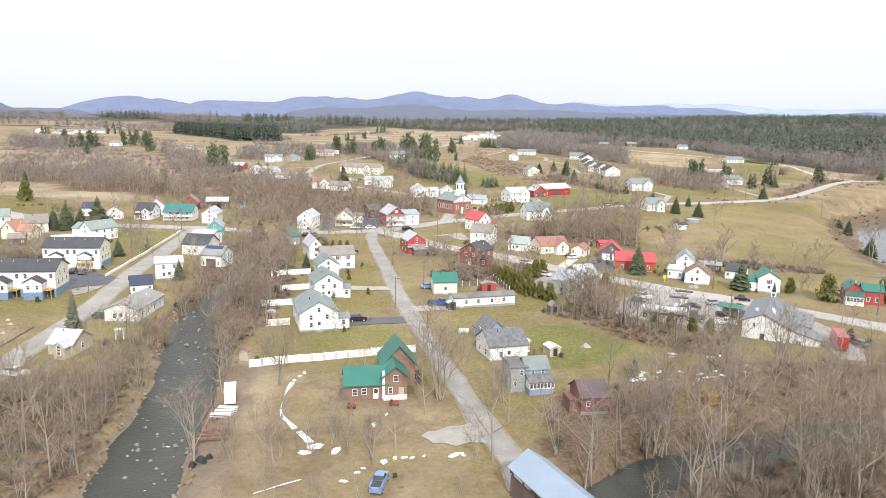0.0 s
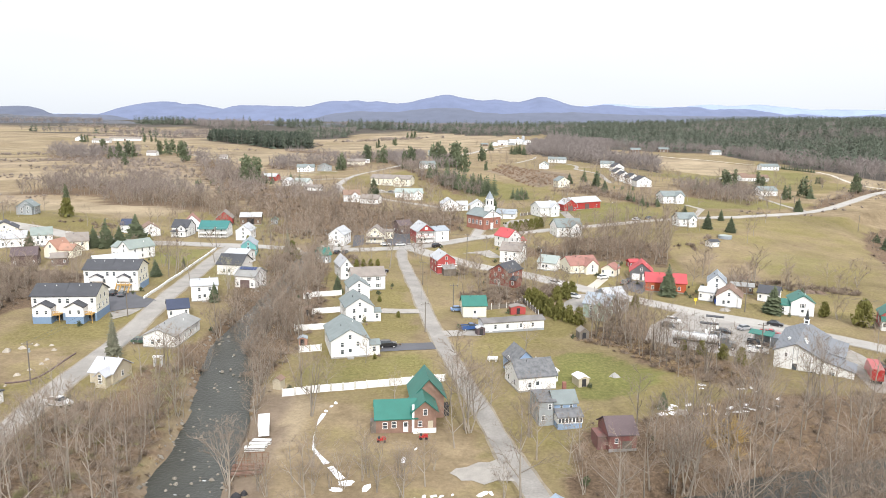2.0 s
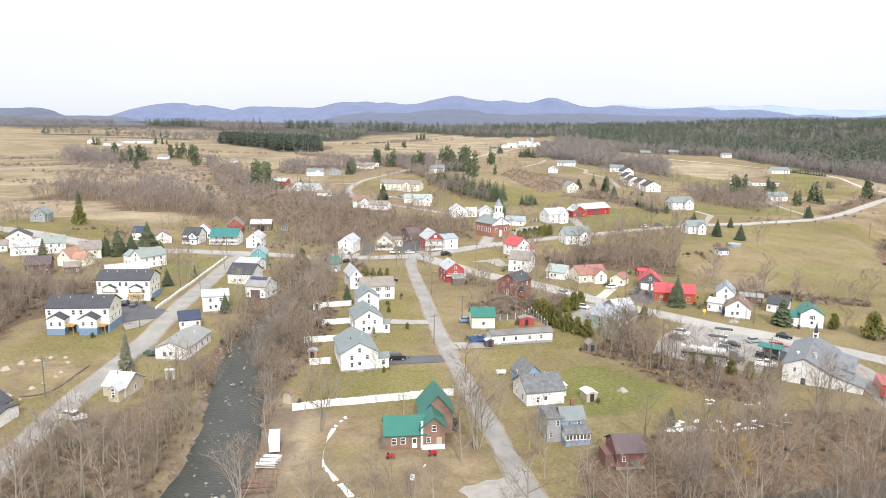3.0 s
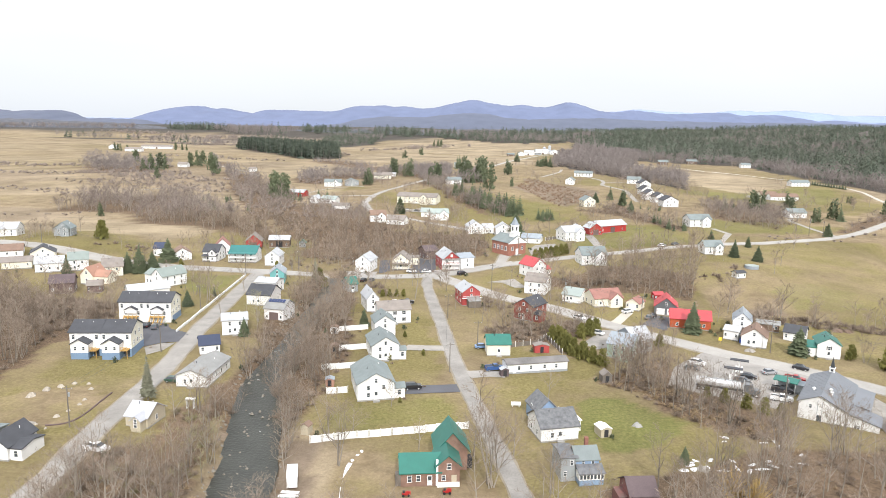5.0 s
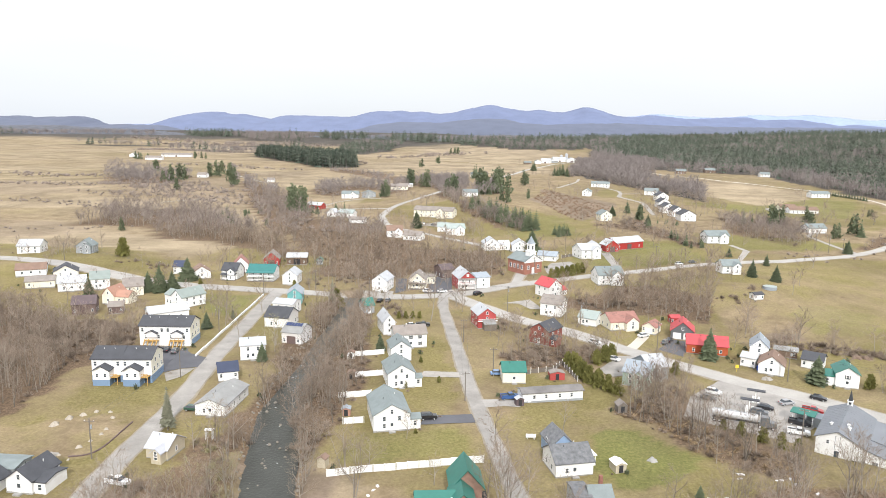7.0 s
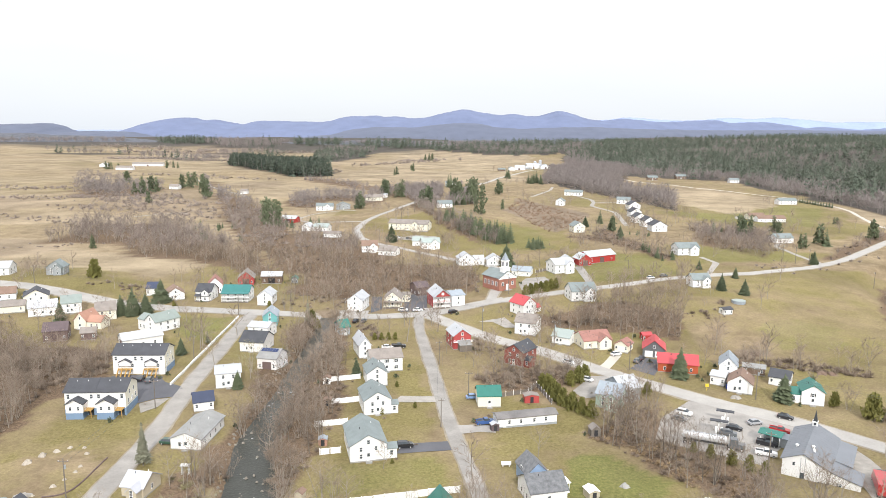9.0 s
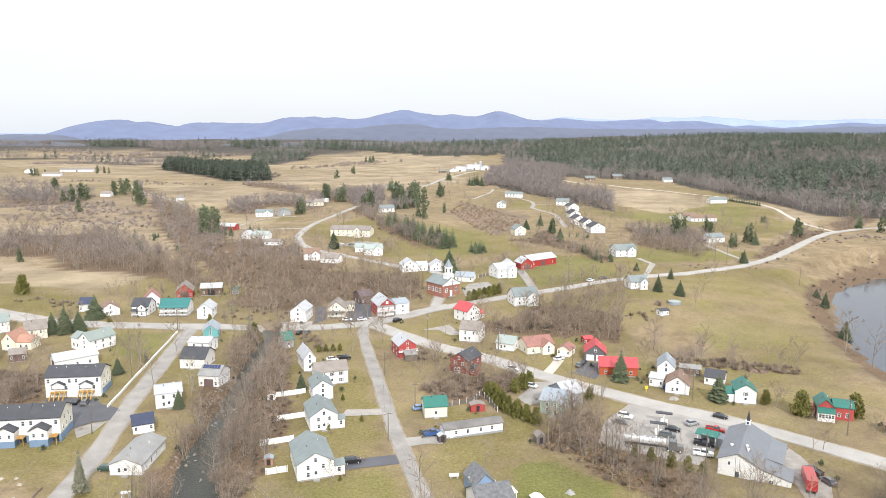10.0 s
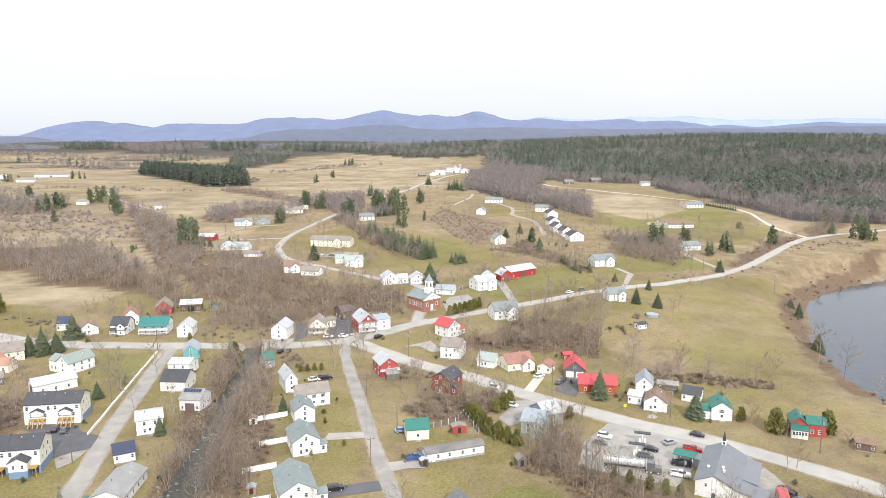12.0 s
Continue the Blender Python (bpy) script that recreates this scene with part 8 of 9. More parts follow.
def pine(seed, h, clumps, tris, width=0.2, low=0.35, tuft=0.75):
    """A broad pine: trunk and layered tufts of needles with gaps between them."""
    rg = np.random.default_rng(seed)
    TV, TF, CV, CF = [], [], [], []
    frustum(np.array([0, 0, -.4]), np.array([0, 0, h * .95]), .016 * h, .01, 3, TV, TF)
    for i in range(clumps):
        t = low + (1 - low) * (i + .5) / clumps
        reach = h * width * (1.05 - .75 * (t - low) / (1 - low)) * rg.uniform(.5, 1.0)
        a = i * 2.4 + rg.normal() * .4
        c = np.array([math.cos(a) * reach * .7, math.sin(a) * reach * .7, t * h])
        r = h * width * rg.uniform(.7, .95) * (1.15 - .62 * t)
        if i == clumps - 1:
            c[:2] *= .2
        for _ in range(tris):
            d = rg.normal(size=3)
            d /= np.linalg.norm(d)
            p = c + d * r * (1.0, 1.0, .7) * rg.uniform(.5, 1)
            u, w = rg.normal(size=3), rg.normal(size=3)
            u, w = u / np.linalg.norm(u) * r * tuft, w / np.linalg.norm(w) * r * tuft
            k = len(CV)
            CV.extend((p - u * .6, p + u * .6 - (0, 0, .2 * r), p + w + (0, 0, .25 * r)))
            CF.append((k, k + 1, k + 2))
    return (np.array(TV), np.array(TF)), (np.array(CV), np.array(CF))


def bush(seed, r, detail, h=1.0, leafy=False, fine=1.0):
    """A round shrub of twigs or small leaf clumps."""
    rg = np.random.default_rng(seed)
    CV, CF = [], []
    for i in range({3: 115, 2: 60, 1: 22}[detail]):
        d = rg.normal(size=3)
        d[2] = abs(d[2]) + .15
        d /= np.linalg.norm(d)
        tip = d * r * rg.uniform(.6, 1.1) * (1, 1, h)
        root = tip * (rg.uniform(.45, .8) if leafy else rg.uniform(0, .35))
        sliver(root, tip, (.16 if leafy else .03) * fine * r * {3: 1, 2: 1.5, 1: 2.6}[detail], rg, CV, CF)
    return (np.zeros((0, 3)), np.zeros((0, 3), int)), (np.array(CV), np.array(CF))


class Wood:
    """Collects many trees into one mesh of bark and one of twigs."""

    def __init__(self):
        self.parts = ([], [], []), ([], [], [])
        self.n = [0, 0]

    def plant(self, tree, x, y, s, turn, tint, z=None):
        c, sn = math.cos(turn), math.sin(turn)
        z = ground(x, y) if z is None else z
        for k in (0, 1):
            v, f = tree[k]
            if len(v) == 0:
                continue
            p = v * s
            self.parts[k][0].append(np.column_stack([p[:, 0] * c - p[:, 1] * sn + x, p[:, 0] * sn + p[:, 1] * c + y, p[:, 2] + z]))
            self.parts[k][1].append(f + self.n[k])
            self.parts[k][2].append(np.full(len(v), tint))
            self.n[k] += len(v)

    def finish(self, name, trunk_mat, crown_mat, label, category):
        made = None
        for k, m, nm in ((0, trunk_mat, "trunks"), (1, crown_mat, "crowns")):
            if self.n[k] == 0:
                continue
            me = big_mesh(nm, np.concatenate(self.parts[k][0]), np.concatenate(self.parts[k][1]), m, np.concatenate(self.parts[k][2]))
            if made is None:
                made = tagged(new(name, me), label, category, kind="stuff")
            else:
                new(nm, me).parent = made
        return made


def tree_meshes(tree, bark, crown):
    out = []
    for (v, f), m, nm in zip(tree, (bark, crown), ("trunk", "crown")):
        out.append(big_mesh(nm, v, f, m, np.full(len(v), .3)) if len(v) else None)
    return out


def tree_thing(meshes, x, y, s, turn, name, label, category, group=""):
    ob = thing(name, x, y, ground(x, y), turn, label, category, group)
    ob.scale = (s, s, s)
    for me in meshes:
        if me:
            part(me.name.split(".")[0], me, None, ob)


rng = random.Random(11)


def open_mask(x, y, road=3.2):
    """Where trees may stand: not on roads, in water or in a house."""
    x, y = np.asarray(x, float), np.asarray(y, float)
    ok = np.ones(x.shape, bool)
    for k, line in ROADS.items():
        ok &= polyline_distance(x, y, line) > ROAD_WIDTH[k] / 2 + road * .5
    ok &= polyline_distance(x, y, BROOK_LINE) > np.where(y < 150, 5.8, np.where(y < 180, 4.0, 2.2))
    ok &= polyline_distance(x, y, RIVER_LINE) > 4.6
    ok &= ~inside(x, y, POND_EDGE)
    for a, b, r in BLOCKED:
        ok &= (x - a) ** 2 + (y - b) ** 2 > r * r
    return ok


def scatter(poly, count, y_least=84, road=3.2, seed=0):
    """Places inside an outline where something may grow, with their heights."""
    g = np.random.default_rng(seed)
    px, py = [p[0] for p in poly], [p[1] for p in poly]
    x, y = g.uniform(min(px), max(px), count * 4), g.uniform(min(py), max(py), count * 4)
    k = np.flatnonzero(inside(x, y, poly))[:count]
    x, y = x[k], y[k]
    k = (y > y_least) & open_mask(x, y, road)
    x, y = x[k], y[k]
    return list(zip(x.tolist(), y.tolist(), terrain(x, y).tolist()))


NEAR_TREES = [bare_tree(100 + i, 12 + i % 3 * 1.5, 3, spread=.34 + .05 * (i % 3), multi=(i % 3 == 2)) for i in range(8)]
MID_TREES = [bare_tree(200 + i, 11 + i % 3, 2, spread=.36 + .05 * (i % 3), multi=(i % 4 == 3)) for i in range(8)]
MID_NEAR = [bare_tree(230 + i, 12 + i % 3, 2, spread=.36 + .05 * (i % 3), multi=(i % 4 == 3), twig=.6) for i in range(8)]
HILL_TREES = [bare_tree(250 + i, 11 + i % 3, 2, spread=.38 + .05 * (i % 3), multi=(i % 4 == 3), twig=2.0, thin=True) for i in range(8)]
FAR_TREES = [bare_tree(300 + i, 12, 1, spread=.5, twig=2.6) for i in range(8)]
MID_MESH = [tree_meshes(t, BARK, TWIG) for t in MID_TREES]
NEAR_MESH = [tree_meshes(t, BARK, TWIG) for t in NEAR_TREES]

# trees that stand alone near the village street and the brook
SOLO = [(-9.3, 99.5, 1.0), (8.8, 103.2, 1.25), (0.4, 127.5, 1.15), (-16.5, 110, .85), (-24.4, 100.0, .95), (-31.0, 133.0, 1.05), (-15.2, 141.0, .7), (-6.4, 106.5, .75), (-2.3, 159.0, 1.1), (1.6, 133.0, 1.0), (-30.2, 262, 1.4), (-20.6, 292.0, .7), (-24.3, 161.5, .6), (-35.8, 144.6, .85), (-30.2, 145.4, .8),
        (-3.5, 139, .9), (-1.4, 150.5, .8), (12.5, 117, .9), (12, 126, .85), (-38.6, 116.8, .6), (-36.8, 101.2, 1.0), (-38.4, 105.5, .9), (-28, 106, .8), (-14, 104, .8), (-104, 245, 1.1), (-106.5, 249, 1.2), (-103.5, 241.5, .9), (15, 252, .8), (23, 236, .8), (19, 240, .7), (2, 246, .7), (-3, 249, .6), (10, 231, .8), (6, 229, .6), (4, 234, .7), (13, 236, .7), (-7, 245, .6),
        (104, 178, .8), (107.5, 179.5, .9), (110, 210, .7), (126, 186, .7), (88, 234, .8), (104.5, 222, .7), (-132, 290, .8), (48, 214, 1.0), (50, 210, .9), (46, 204, 1.0), (51.5, 205.5, .8), (47.5, 197, .9), (45, 220, .7), (36, 236.5, .7), (-170, 266, .8), (-178, 262, .9), (130, 330, .9), (88, 318, .7), (92, 328, .8), (152, 372, 1.2), (60, 344, .8), (66, 348, .7), (96, 352, .7), (166, 270, 1.4), (176, 288, 1.0), (78, 247, 1.0), (22, 290, 1.0), (-4, 236, .9), (3, 240, .9), (20, 262, .8), (-46, 292, .9), (-20, 302, .6), (66, 318, .8), (-97, 262, 1.2), (-112, 252, .9), (-38, 268, .8), (-14, 250, .7), (0, 128, 1.3), (-2, 121, 1.1), (5, 140, .9), (166, 252, 1.2), (121, 313, 1.0), (80, 292, 1.1), (86, 262, 1.3), (101, 252, 1.2), (112, 249, .8), (136, 250, 1.0), (128, 246, .7), (-92, 226, .9), (-33.6, 281.5, 1.0), (-22.0, 283.2, .7), (-108.9, 249.0, 1.0), (-64.5, 281, .8), (86.2, 261.8, 1.0), (103.5, 258.8, .8), (87.3, 226.5, .8), (83.2, 306.5, .9)]
for i, (x, y, s) in enumerate(SOLO):
    tree_thing((NEAR_MESH if y < 150 else MID_MESH)[i % 8], x, y, s * (1 if y < 150 else 1.1), rng.uniform(0, 360), "bare_tree", "leafless grey broad-leaved tree", "tree", "bare village trees")

for i in range(34):
    x, y = rng.uniform(-34, 7), rng.uniform(87, 113)
    if not (-7 < x < 6 and 93 < y < 103) and not (-4 < x and y > 105) and bool(open_mask(np.array([x]), np.array([y]), 2)[0]):
        tree_thing(NEAR_MESH[(2, 5)[i % 2]], x, y, rng.uniform(.3, .62), rng.uniform(0, 360), "sapling", "thin many-stemmed leafless sapling on rough grass", "tree", "saplings on the rough grass")
# tall trees over the brook, the mill road and the river bank
for i, (x, y, s) in enumerate(((-54.2, 93.3, 1.2), (-64.8, 104.7, 1.25), (-57.5, 110.4, 1.05), (-52, 96.5, 1.0), (-60, 127, 1.0), (-75, 119, 1.15), (-68, 152, .85), (-67.5, 178, 1.0), (-62, 88, 1.2), (-70, 96, 1.2), (-66, 114, 1.1), (-72, 108, 1.0), (-44, 176, .95), (-46, 190, .9),
                               (17.8, 115.4, .85), (23.4, 100, 1.2), (33.3, 122, .85), (38.4, 115, 1.2), (42.5, 109, 1.2), (53, 118, 1.3), (45.9, 96.3, 1.4), (52.5, 95.5, 1.35), (64.7, 130.6, .95), (73.3, 126, 1.05), (62, 98.8, 1.35), (78, 123, 1.15), (53.6, 136, .85), (14.3, 171.3, .75), (10.5, 149.5, .7), (29, 93, 1.15), (36, 90, 1.3), (58, 90, 1.3), (70, 104, 1.3), (84, 118, 1.3), (90, 132, 1.1), (68, 116, 1.2), (48, 126, 1.0))):
    if bool(open_mask(np.array([x]), np.array([y]), 1)[0]):
        tree_thing(NEAR_MESH[(0, 1, 3, 4, 6, 7)[i % 6]], x, y, s, i * 77, "bare_tree", "tall spreading leafless tree above the brushwood", "tree", "tall trees by the water")
bank_line = [q for q in spaced(BROOK_LINE, 1.0) if 128 < q[1] < 250]
for i in range(46):
    q = rng.choice(bank_line)
    x, y = q[0] + rng.choice((-1, 1)) * rng.uniform(6.0, 9.0), q[1] + rng.uniform(-1, 1)
    if bool(open_mask(np.array([x]), np.array([y]), 2)[0]):
        tree_thing((NEAR_MESH if y < 150 else MID_MESH)[i % 8], x, y, rng.uniform(.6, 1.0), rng.uniform(0, 360), "bare_tree", "leafless tree leaning over the stony brook bank", "tree", "trees on the brook bank")
BUD_MESH = [tree_meshes(NEAR_TREES[i], BARK, BUDDING) for i in (0, 3, 5)]
for i, (x, y, s) in enumerate(((-64, 129, .9), (-60, 128, .85), (-57.5, 131, .8), (-56, 124, .75), (-66, 123, .9), (-78, 222, .8), (-80, 217, .7), (-76, 215.5, .8), (-89, 300, .8), (-86.5, 303, .7))):
    tree_thing(BUD_MESH[i % 3], x, y, s, i * 47, "budding_tree", "broad-leaved tree with olive-green buds", "tree", "budding trees")
THIN_PINE = tree_meshes(conifer(777, 10, 3, width=.15, low=.15), BARK, GREYPINE)
for x, y, s in ((-82.4, 155.5, 1.1), (-74, 282, 1.0), (-104, 250, .5)):
    tree_thing(THIN_PINE, x, y, s, 30, "pine_tree", "thin grey-green pine beside the road", "tree")

# woods: the trees nearest the bridge and brook stand singly, the rest is one mass
near_wood, mid_wood, hill_wood, far_wood = Wood(), Wood(), Wood(), Wood()
singles, hill_brush = 0, []
for key, poly in WOODS.items():
    px, py = [p[0] for p in poly], [p[1] for p in poly]
    area = abs(sum(a[0] * b[1] - b[0] * a[1] for a, b in zip(poly, poly[1:] + poly[:1]))) / 2
    per = dict(band=110, left_wood=170, right=21, left_bank=13, hillside=14, upper=28, bank=20, field_edge=70, shore=60, diagonal=22, back=38, corner=60, hedgerow=70, ridge_trees=32, roadside=30, crossing=45,  left_far=18, brook=12, behind=37, belt=26, strip=19, scrub=11, thicket=11, wall=32, garden=20, rough=20, strip_end=14, lane=18, hollow=34).get(key, 40)
    for x, y, z in scatter(poly, int(area / per), seed=len(key) * 31 + int(px[0]) % 17):
        s = rng.uniform(.5, 1.12) * dict(band=.4, left_wood=.8, right=1.22, garden=.55, strip_end=.6, rough=.5, left_bank=.85, brook=.9, scrub=.9, hillside=.8, field_edge=.5, shore=.7, bank=.8, thicket=1.0, left_far=.7, hedgerow=.6, roadside=.6, crossing=.9, lane=.75, hollow=1.2, wall=.5, strip=.9, behind=.9).get(key, 1.0)
        s *= 1.1 if rng.random() < .15 else 1
        if key == "right" and y > 112:
            s *= .78
        if key in ("hollow", "diagonal", "back", "hedgerow", "corner", "band", "left_wood") and rng.random() < (.5 if key != "band" else 2):
            hill_brush.append((x, y, z))
        i, turn, tint = rng.randrange(8), rng.uniform(0, 6.28), rng.random() ** 1.3 * .9
        if y < 165 and singles < 230 and rng.random() < .6:
            tree_thing(NEAR_MESH[i], x, y, s, math.degrees(turn), "bare_tree", "leafless grey-brown tree in riverside woods", "tree", "bare riverside trees")
            singles += 1
        elif y < 175 and rng.random() < .3:
            near_wood.plant(NEAR_TREES[i], x, y, s, turn, tint, z)
        elif y < 420:
            mid_wood.plant((MID_NEAR if y < 185 else MID_TREES if y < 310 else HILL_TREES)[i], x, y, s, turn, tint, z)
        elif y < 640:
            hill_wood.plant(HILL_TREES[i], x, y, s, turn, tint, z)
        else:
            far_wood.plant(FAR_TREES[i], x, y, s, turn, tint, z)
near_wood.finish("riverside_woods", BARK, TWIG, "dense leafless riverside woods", "woods")
mid_wood.finish("village_woods", BARK, TWIG, "leafless grey-brown woods behind the village", "woods")

hill_wood.finish("hillside_woods", BARK, HARDWOOD, "leafless grey woods between hillside fields", "woods")

# brushwood and dry grass under the trees
BUSH_NEAR = [bush(440 + i, 1.0, 3, fine=.42) for i in range(6)]
BUSH_FAR = [bush(420 + i, 1.0, 1) for i in range(4)]
BUSHES = [bush(400 + i, 1.0, 2) for i in range(6)]
brush, grass, bud = Wood(), Wood(), Wood()
for key, count, w in (("right", 900, brush), ("left_bank", 520, brush), ("brook", 420, brush), ("thicket", 160, brush), ("scrub", 260, brush), ("left_far", 120, brush), ("right", 800, grass), ("thicket", 240, grass), ("left_bank", 100, grass), ("left_bank", 150, bud), ("strip", 80, brush), ("behind", 250, brush), ("diagonal", 300, brush), ("wall", 160, brush), ("roadside", 90, brush), ("shore", 170, brush), ("lane", 120, brush), ("hillside", 90, brush)):
    for x, y, z in scatter(WOODS[key], count, road=2.0, seed=count + len(key)):
        w.plant((BUSH_NEAR if y < 150 else BUSHES)[rng.randrange(6)], x, y, rng.uniform(.7, 2.2) if w is not grass else rng.uniform(.5, 1.3), rng.uniform(0, 6.28), rng.random() * .8, z)
pts = spaced(BROOK_LINE[3:15], 1.0)
for _ in range(160):
    j = rng.randrange(len(pts) - 1)
    s = rng.choice((-1, 1)) * rng.uniform(5.5, 8.5)
    x, y = pts[j][0] + s, pts[j][1] + rng.uniform(-1, 1)
    if bool(open_mask(np.array([x]), np.array([y]), 1)[0]):
        (brush if rng.random() < .5 else grass).plant(BUSH_NEAR[rng.randrange(6)], x, y, rng.uniform(.5, 1.3), rng.uniform(0, 6.28), rng.random())
for x, y, z in scatter([(22, 86), (30, 97), (46, 101), (66, 106), (84, 116), (92, 108), (70, 88), (40, 84)], 170, road=1, seed=77):
    brush.plant(BUSH_NEAR[rng.randrange(6)], x, y, rng.uniform(2.2, 4.0), rng.uniform(0, 6.28), rng.random() * .8, z)
grass.finish("dry_grass", BARK, DRYGRASS, "tufts of tall dry grass", "grass")
near_trees_extra = []
YARDS = [[(-4, 226), (8, 238), (28, 240), (34, 230), (22, 220), (6, 216)], [(-160, 238), (-134, 236), (-124, 214), (-132, 196), (-170, 220)], [(-192, 322), (-150, 318), (-150, 326), (-190, 334)], [(-12, 272), (-4, 268), (8, 258), (4, 250), (-6, 256)], [(84, 250), (130, 238), (134, 244), (90, 258)], [(-58, 303), (-98, 306), (-96, 322), (-62, 320)], [(26, 300), (44, 296), (60, 290), (30, 290)], [(84, 300), (96, 318), (112, 322), (104, 298), (90, 290)], [(-60, 276), (-46, 284), (-40, 262), (-50, 256)]]
for k, (poly, n) in enumerate(zip(YARDS, (140, 330, 20, 30, 130, 30, 40, 20, 40))):
    for x, y, z in scatter(poly, n, road=1.5, seed=70 + k):
        brush.plant(BUSHES[rng.randrange(6)], x, y, rng.uniform(.9, 2.4), rng.uniform(0, 6.28), rng.random() * .9, z)
    for x, y, z in scatter(poly, n // 7, road=2, seed=90 + k):
        near_trees_extra.append((x, y, z))
brush.finish("brushwood", BARK, TWIG, "tangled leafless brushwood", "brushwood")
bud.finish("budding_shrubs", BARK, BUDDING, "greenish budding shrubs by the brook", "shrubs")
will = [bush(500 + i, 1.0, 3, h=1.6) for i in range(3)]
wm = [tree_meshes(t, BARK, WILLOW) for t in will]
for i, (x, y, s) in enumerate(((46, 128, 4.6), (49, 124, 4.0), (44, 122, 2.6), (51, 129, 2.6), (47.5, 118, 2.2))):
    tree_thing(wm[i % 3], x, y, s, i * 70, "willow_shrub", "golden-twigged willow shrub in the woods", "shrub", "golden willow shrubs")

# rows of trees along lanes, yards and field edges: a line, their number, how far they stray
HEDGES = [([(62, 350), (88, 366), (110, 376)], 26, 2.5), ([(40, 300), (60, 312), (84, 330), (100, 338)], 40, 4), ([(-10, 385), (-30, 410), (-50, 430)], 40, 7), ([(-95, 500), (-70, 490), (-40, 480), (-20, 470)], 30, 6), ([(-60, 560), (-90, 610), (-110, 690)], 30, 8), ([(105, 440), (110, 480), (108, 560), (112, 640)], 40, 5), ([(130, 470), (160, 450), (200, 470)], 40, 8),
          ([(150, 560), (170, 620), (160, 700)], 36, 9), ([(200, 520), (250, 540), (290, 600)], 26, 9), ([(60, 470), (90, 440), (104, 420)], 30, 4), ([(-150, 345), (-120, 360), (-100, 350)], 24, 6), ([(-10, 330), (-20, 345), (-10, 365)], 26, 5), ([(-200, 310), (-240, 325), (-280, 345)], 22, 6), ([(-60, 268), (-52, 285), (-56, 294)], 16, 3), ([(-180, 300), (-150, 292), (-135, 288)], 12, 4),
          ([(20, 640), (40, 720), (30, 800)], 20, 10), ([(-30, 900), (30, 950), (70, 1000)], 24, 12), ([(-90, 318), (-70, 330), (-50, 332)], 36, 5)]
yard_trees, shrubs, yard_brush = Wood(), Wood(), Wood()
for x, y, z in near_trees_extra:
    yard_trees.plant(MID_TREES[rng.randrange(8)], x, y, rng.uniform(.45, .85), rng.uniform(0, 6.28), rng.random() * .8, z)
HOMES = [q for q in BLOCKED[25:] if q[2] > 4.5 and q[1] > 236]
for a, b, c in HOMES:
    for _ in range(3 if b < 320 else 7 if b < 700 else 4):
        t, d = rng.uniform(-.35, 3.5), c + rng.uniform(1.0, 9.0)
        x, y = a + d * math.cos(t), b + d * math.sin(t) * 1.5
        if bool(open_mask(np.array([x]), np.array([y]), 2)[0]):
            yard_trees.plant((MID_TREES if y < 330 else HILL_TREES)[rng.randrange(8)], x, y, rng.uniform(.5, .95), rng.uniform(0, 6.28), rng.random() * .7)
for line, n, r in HEDGES:
    pts = spaced(line, 1.0)
    for _ in range(n):
        q = pts[rng.randrange(len(pts))]
        x, y = q[0] + rng.gauss(0, r), q[1] + rng.gauss(0, r)
        if bool(open_mask(np.array([x]), np.array([y]), 1)[0]):
            yard_trees.plant((MID_TREES if y < 330 else HILL_TREES)[rng.randrange(8)], x, y, rng.uniform(.4, .9), rng.uniform(0, 6.28), rng.random() * .7)
yard_trees.finish("yard_trees", BARK, TWIG, "small leafless trees in back yards", "trees")
SHRUB = [pine(680 + i, 1.0, 8, 10, width=.5, low=.2) for i in range(4)]
for a, b, c in BLOCKED[25:]:
    for _ in range(rng.randrange(2, 5)):
        t = rng.uniform(0, 6.28)
        x, y = a + (c + .3) * math.cos(t), b + (c + .3) * math.sin(t)
        if b < 430 and not (46 < x < 92 and 168 < y < 213) and bool(open_mask(np.array([x]), np.array([y]), .5)[0]):
            if rng.random() < .35:
                shrubs.plant(SHRUB[rng.randrange(4)], x, y, rng.uniform(.7, 1.5), rng.uniform(0, 6.28), rng.random() * .8)
            else:
                yard_brush.plant(BUSHES[rng.randrange(6)], x, y, rng.uniform(.4, 1.1), rng.uniform(0, 6.28), rng.random() * .8)
shrubs.finish("garden_shrubs", BARK, NEEDLE, "small evergreen shrubs beside the houses", "shrubs")
yard_brush.finish("garden_bushes", BARK, TWIG, "small leafless bushes beside the houses", "bushes")

# evergreens that stand alone
CONS = [conifer(600 + i, 10, 3, width=.30 + .05 * (i % 3)) for i in range(5)]
CON_MESH = [tree_meshes(t, BARK, NEEDLE) for t in CONS]
CED = [pine(650 + i, 2.2, 26, 40, width=.33, low=.1, tuft=.42) for i in range(3)]
CED_MESH = [tree_meshes(t, BARK, CEDAR) for t in CED]
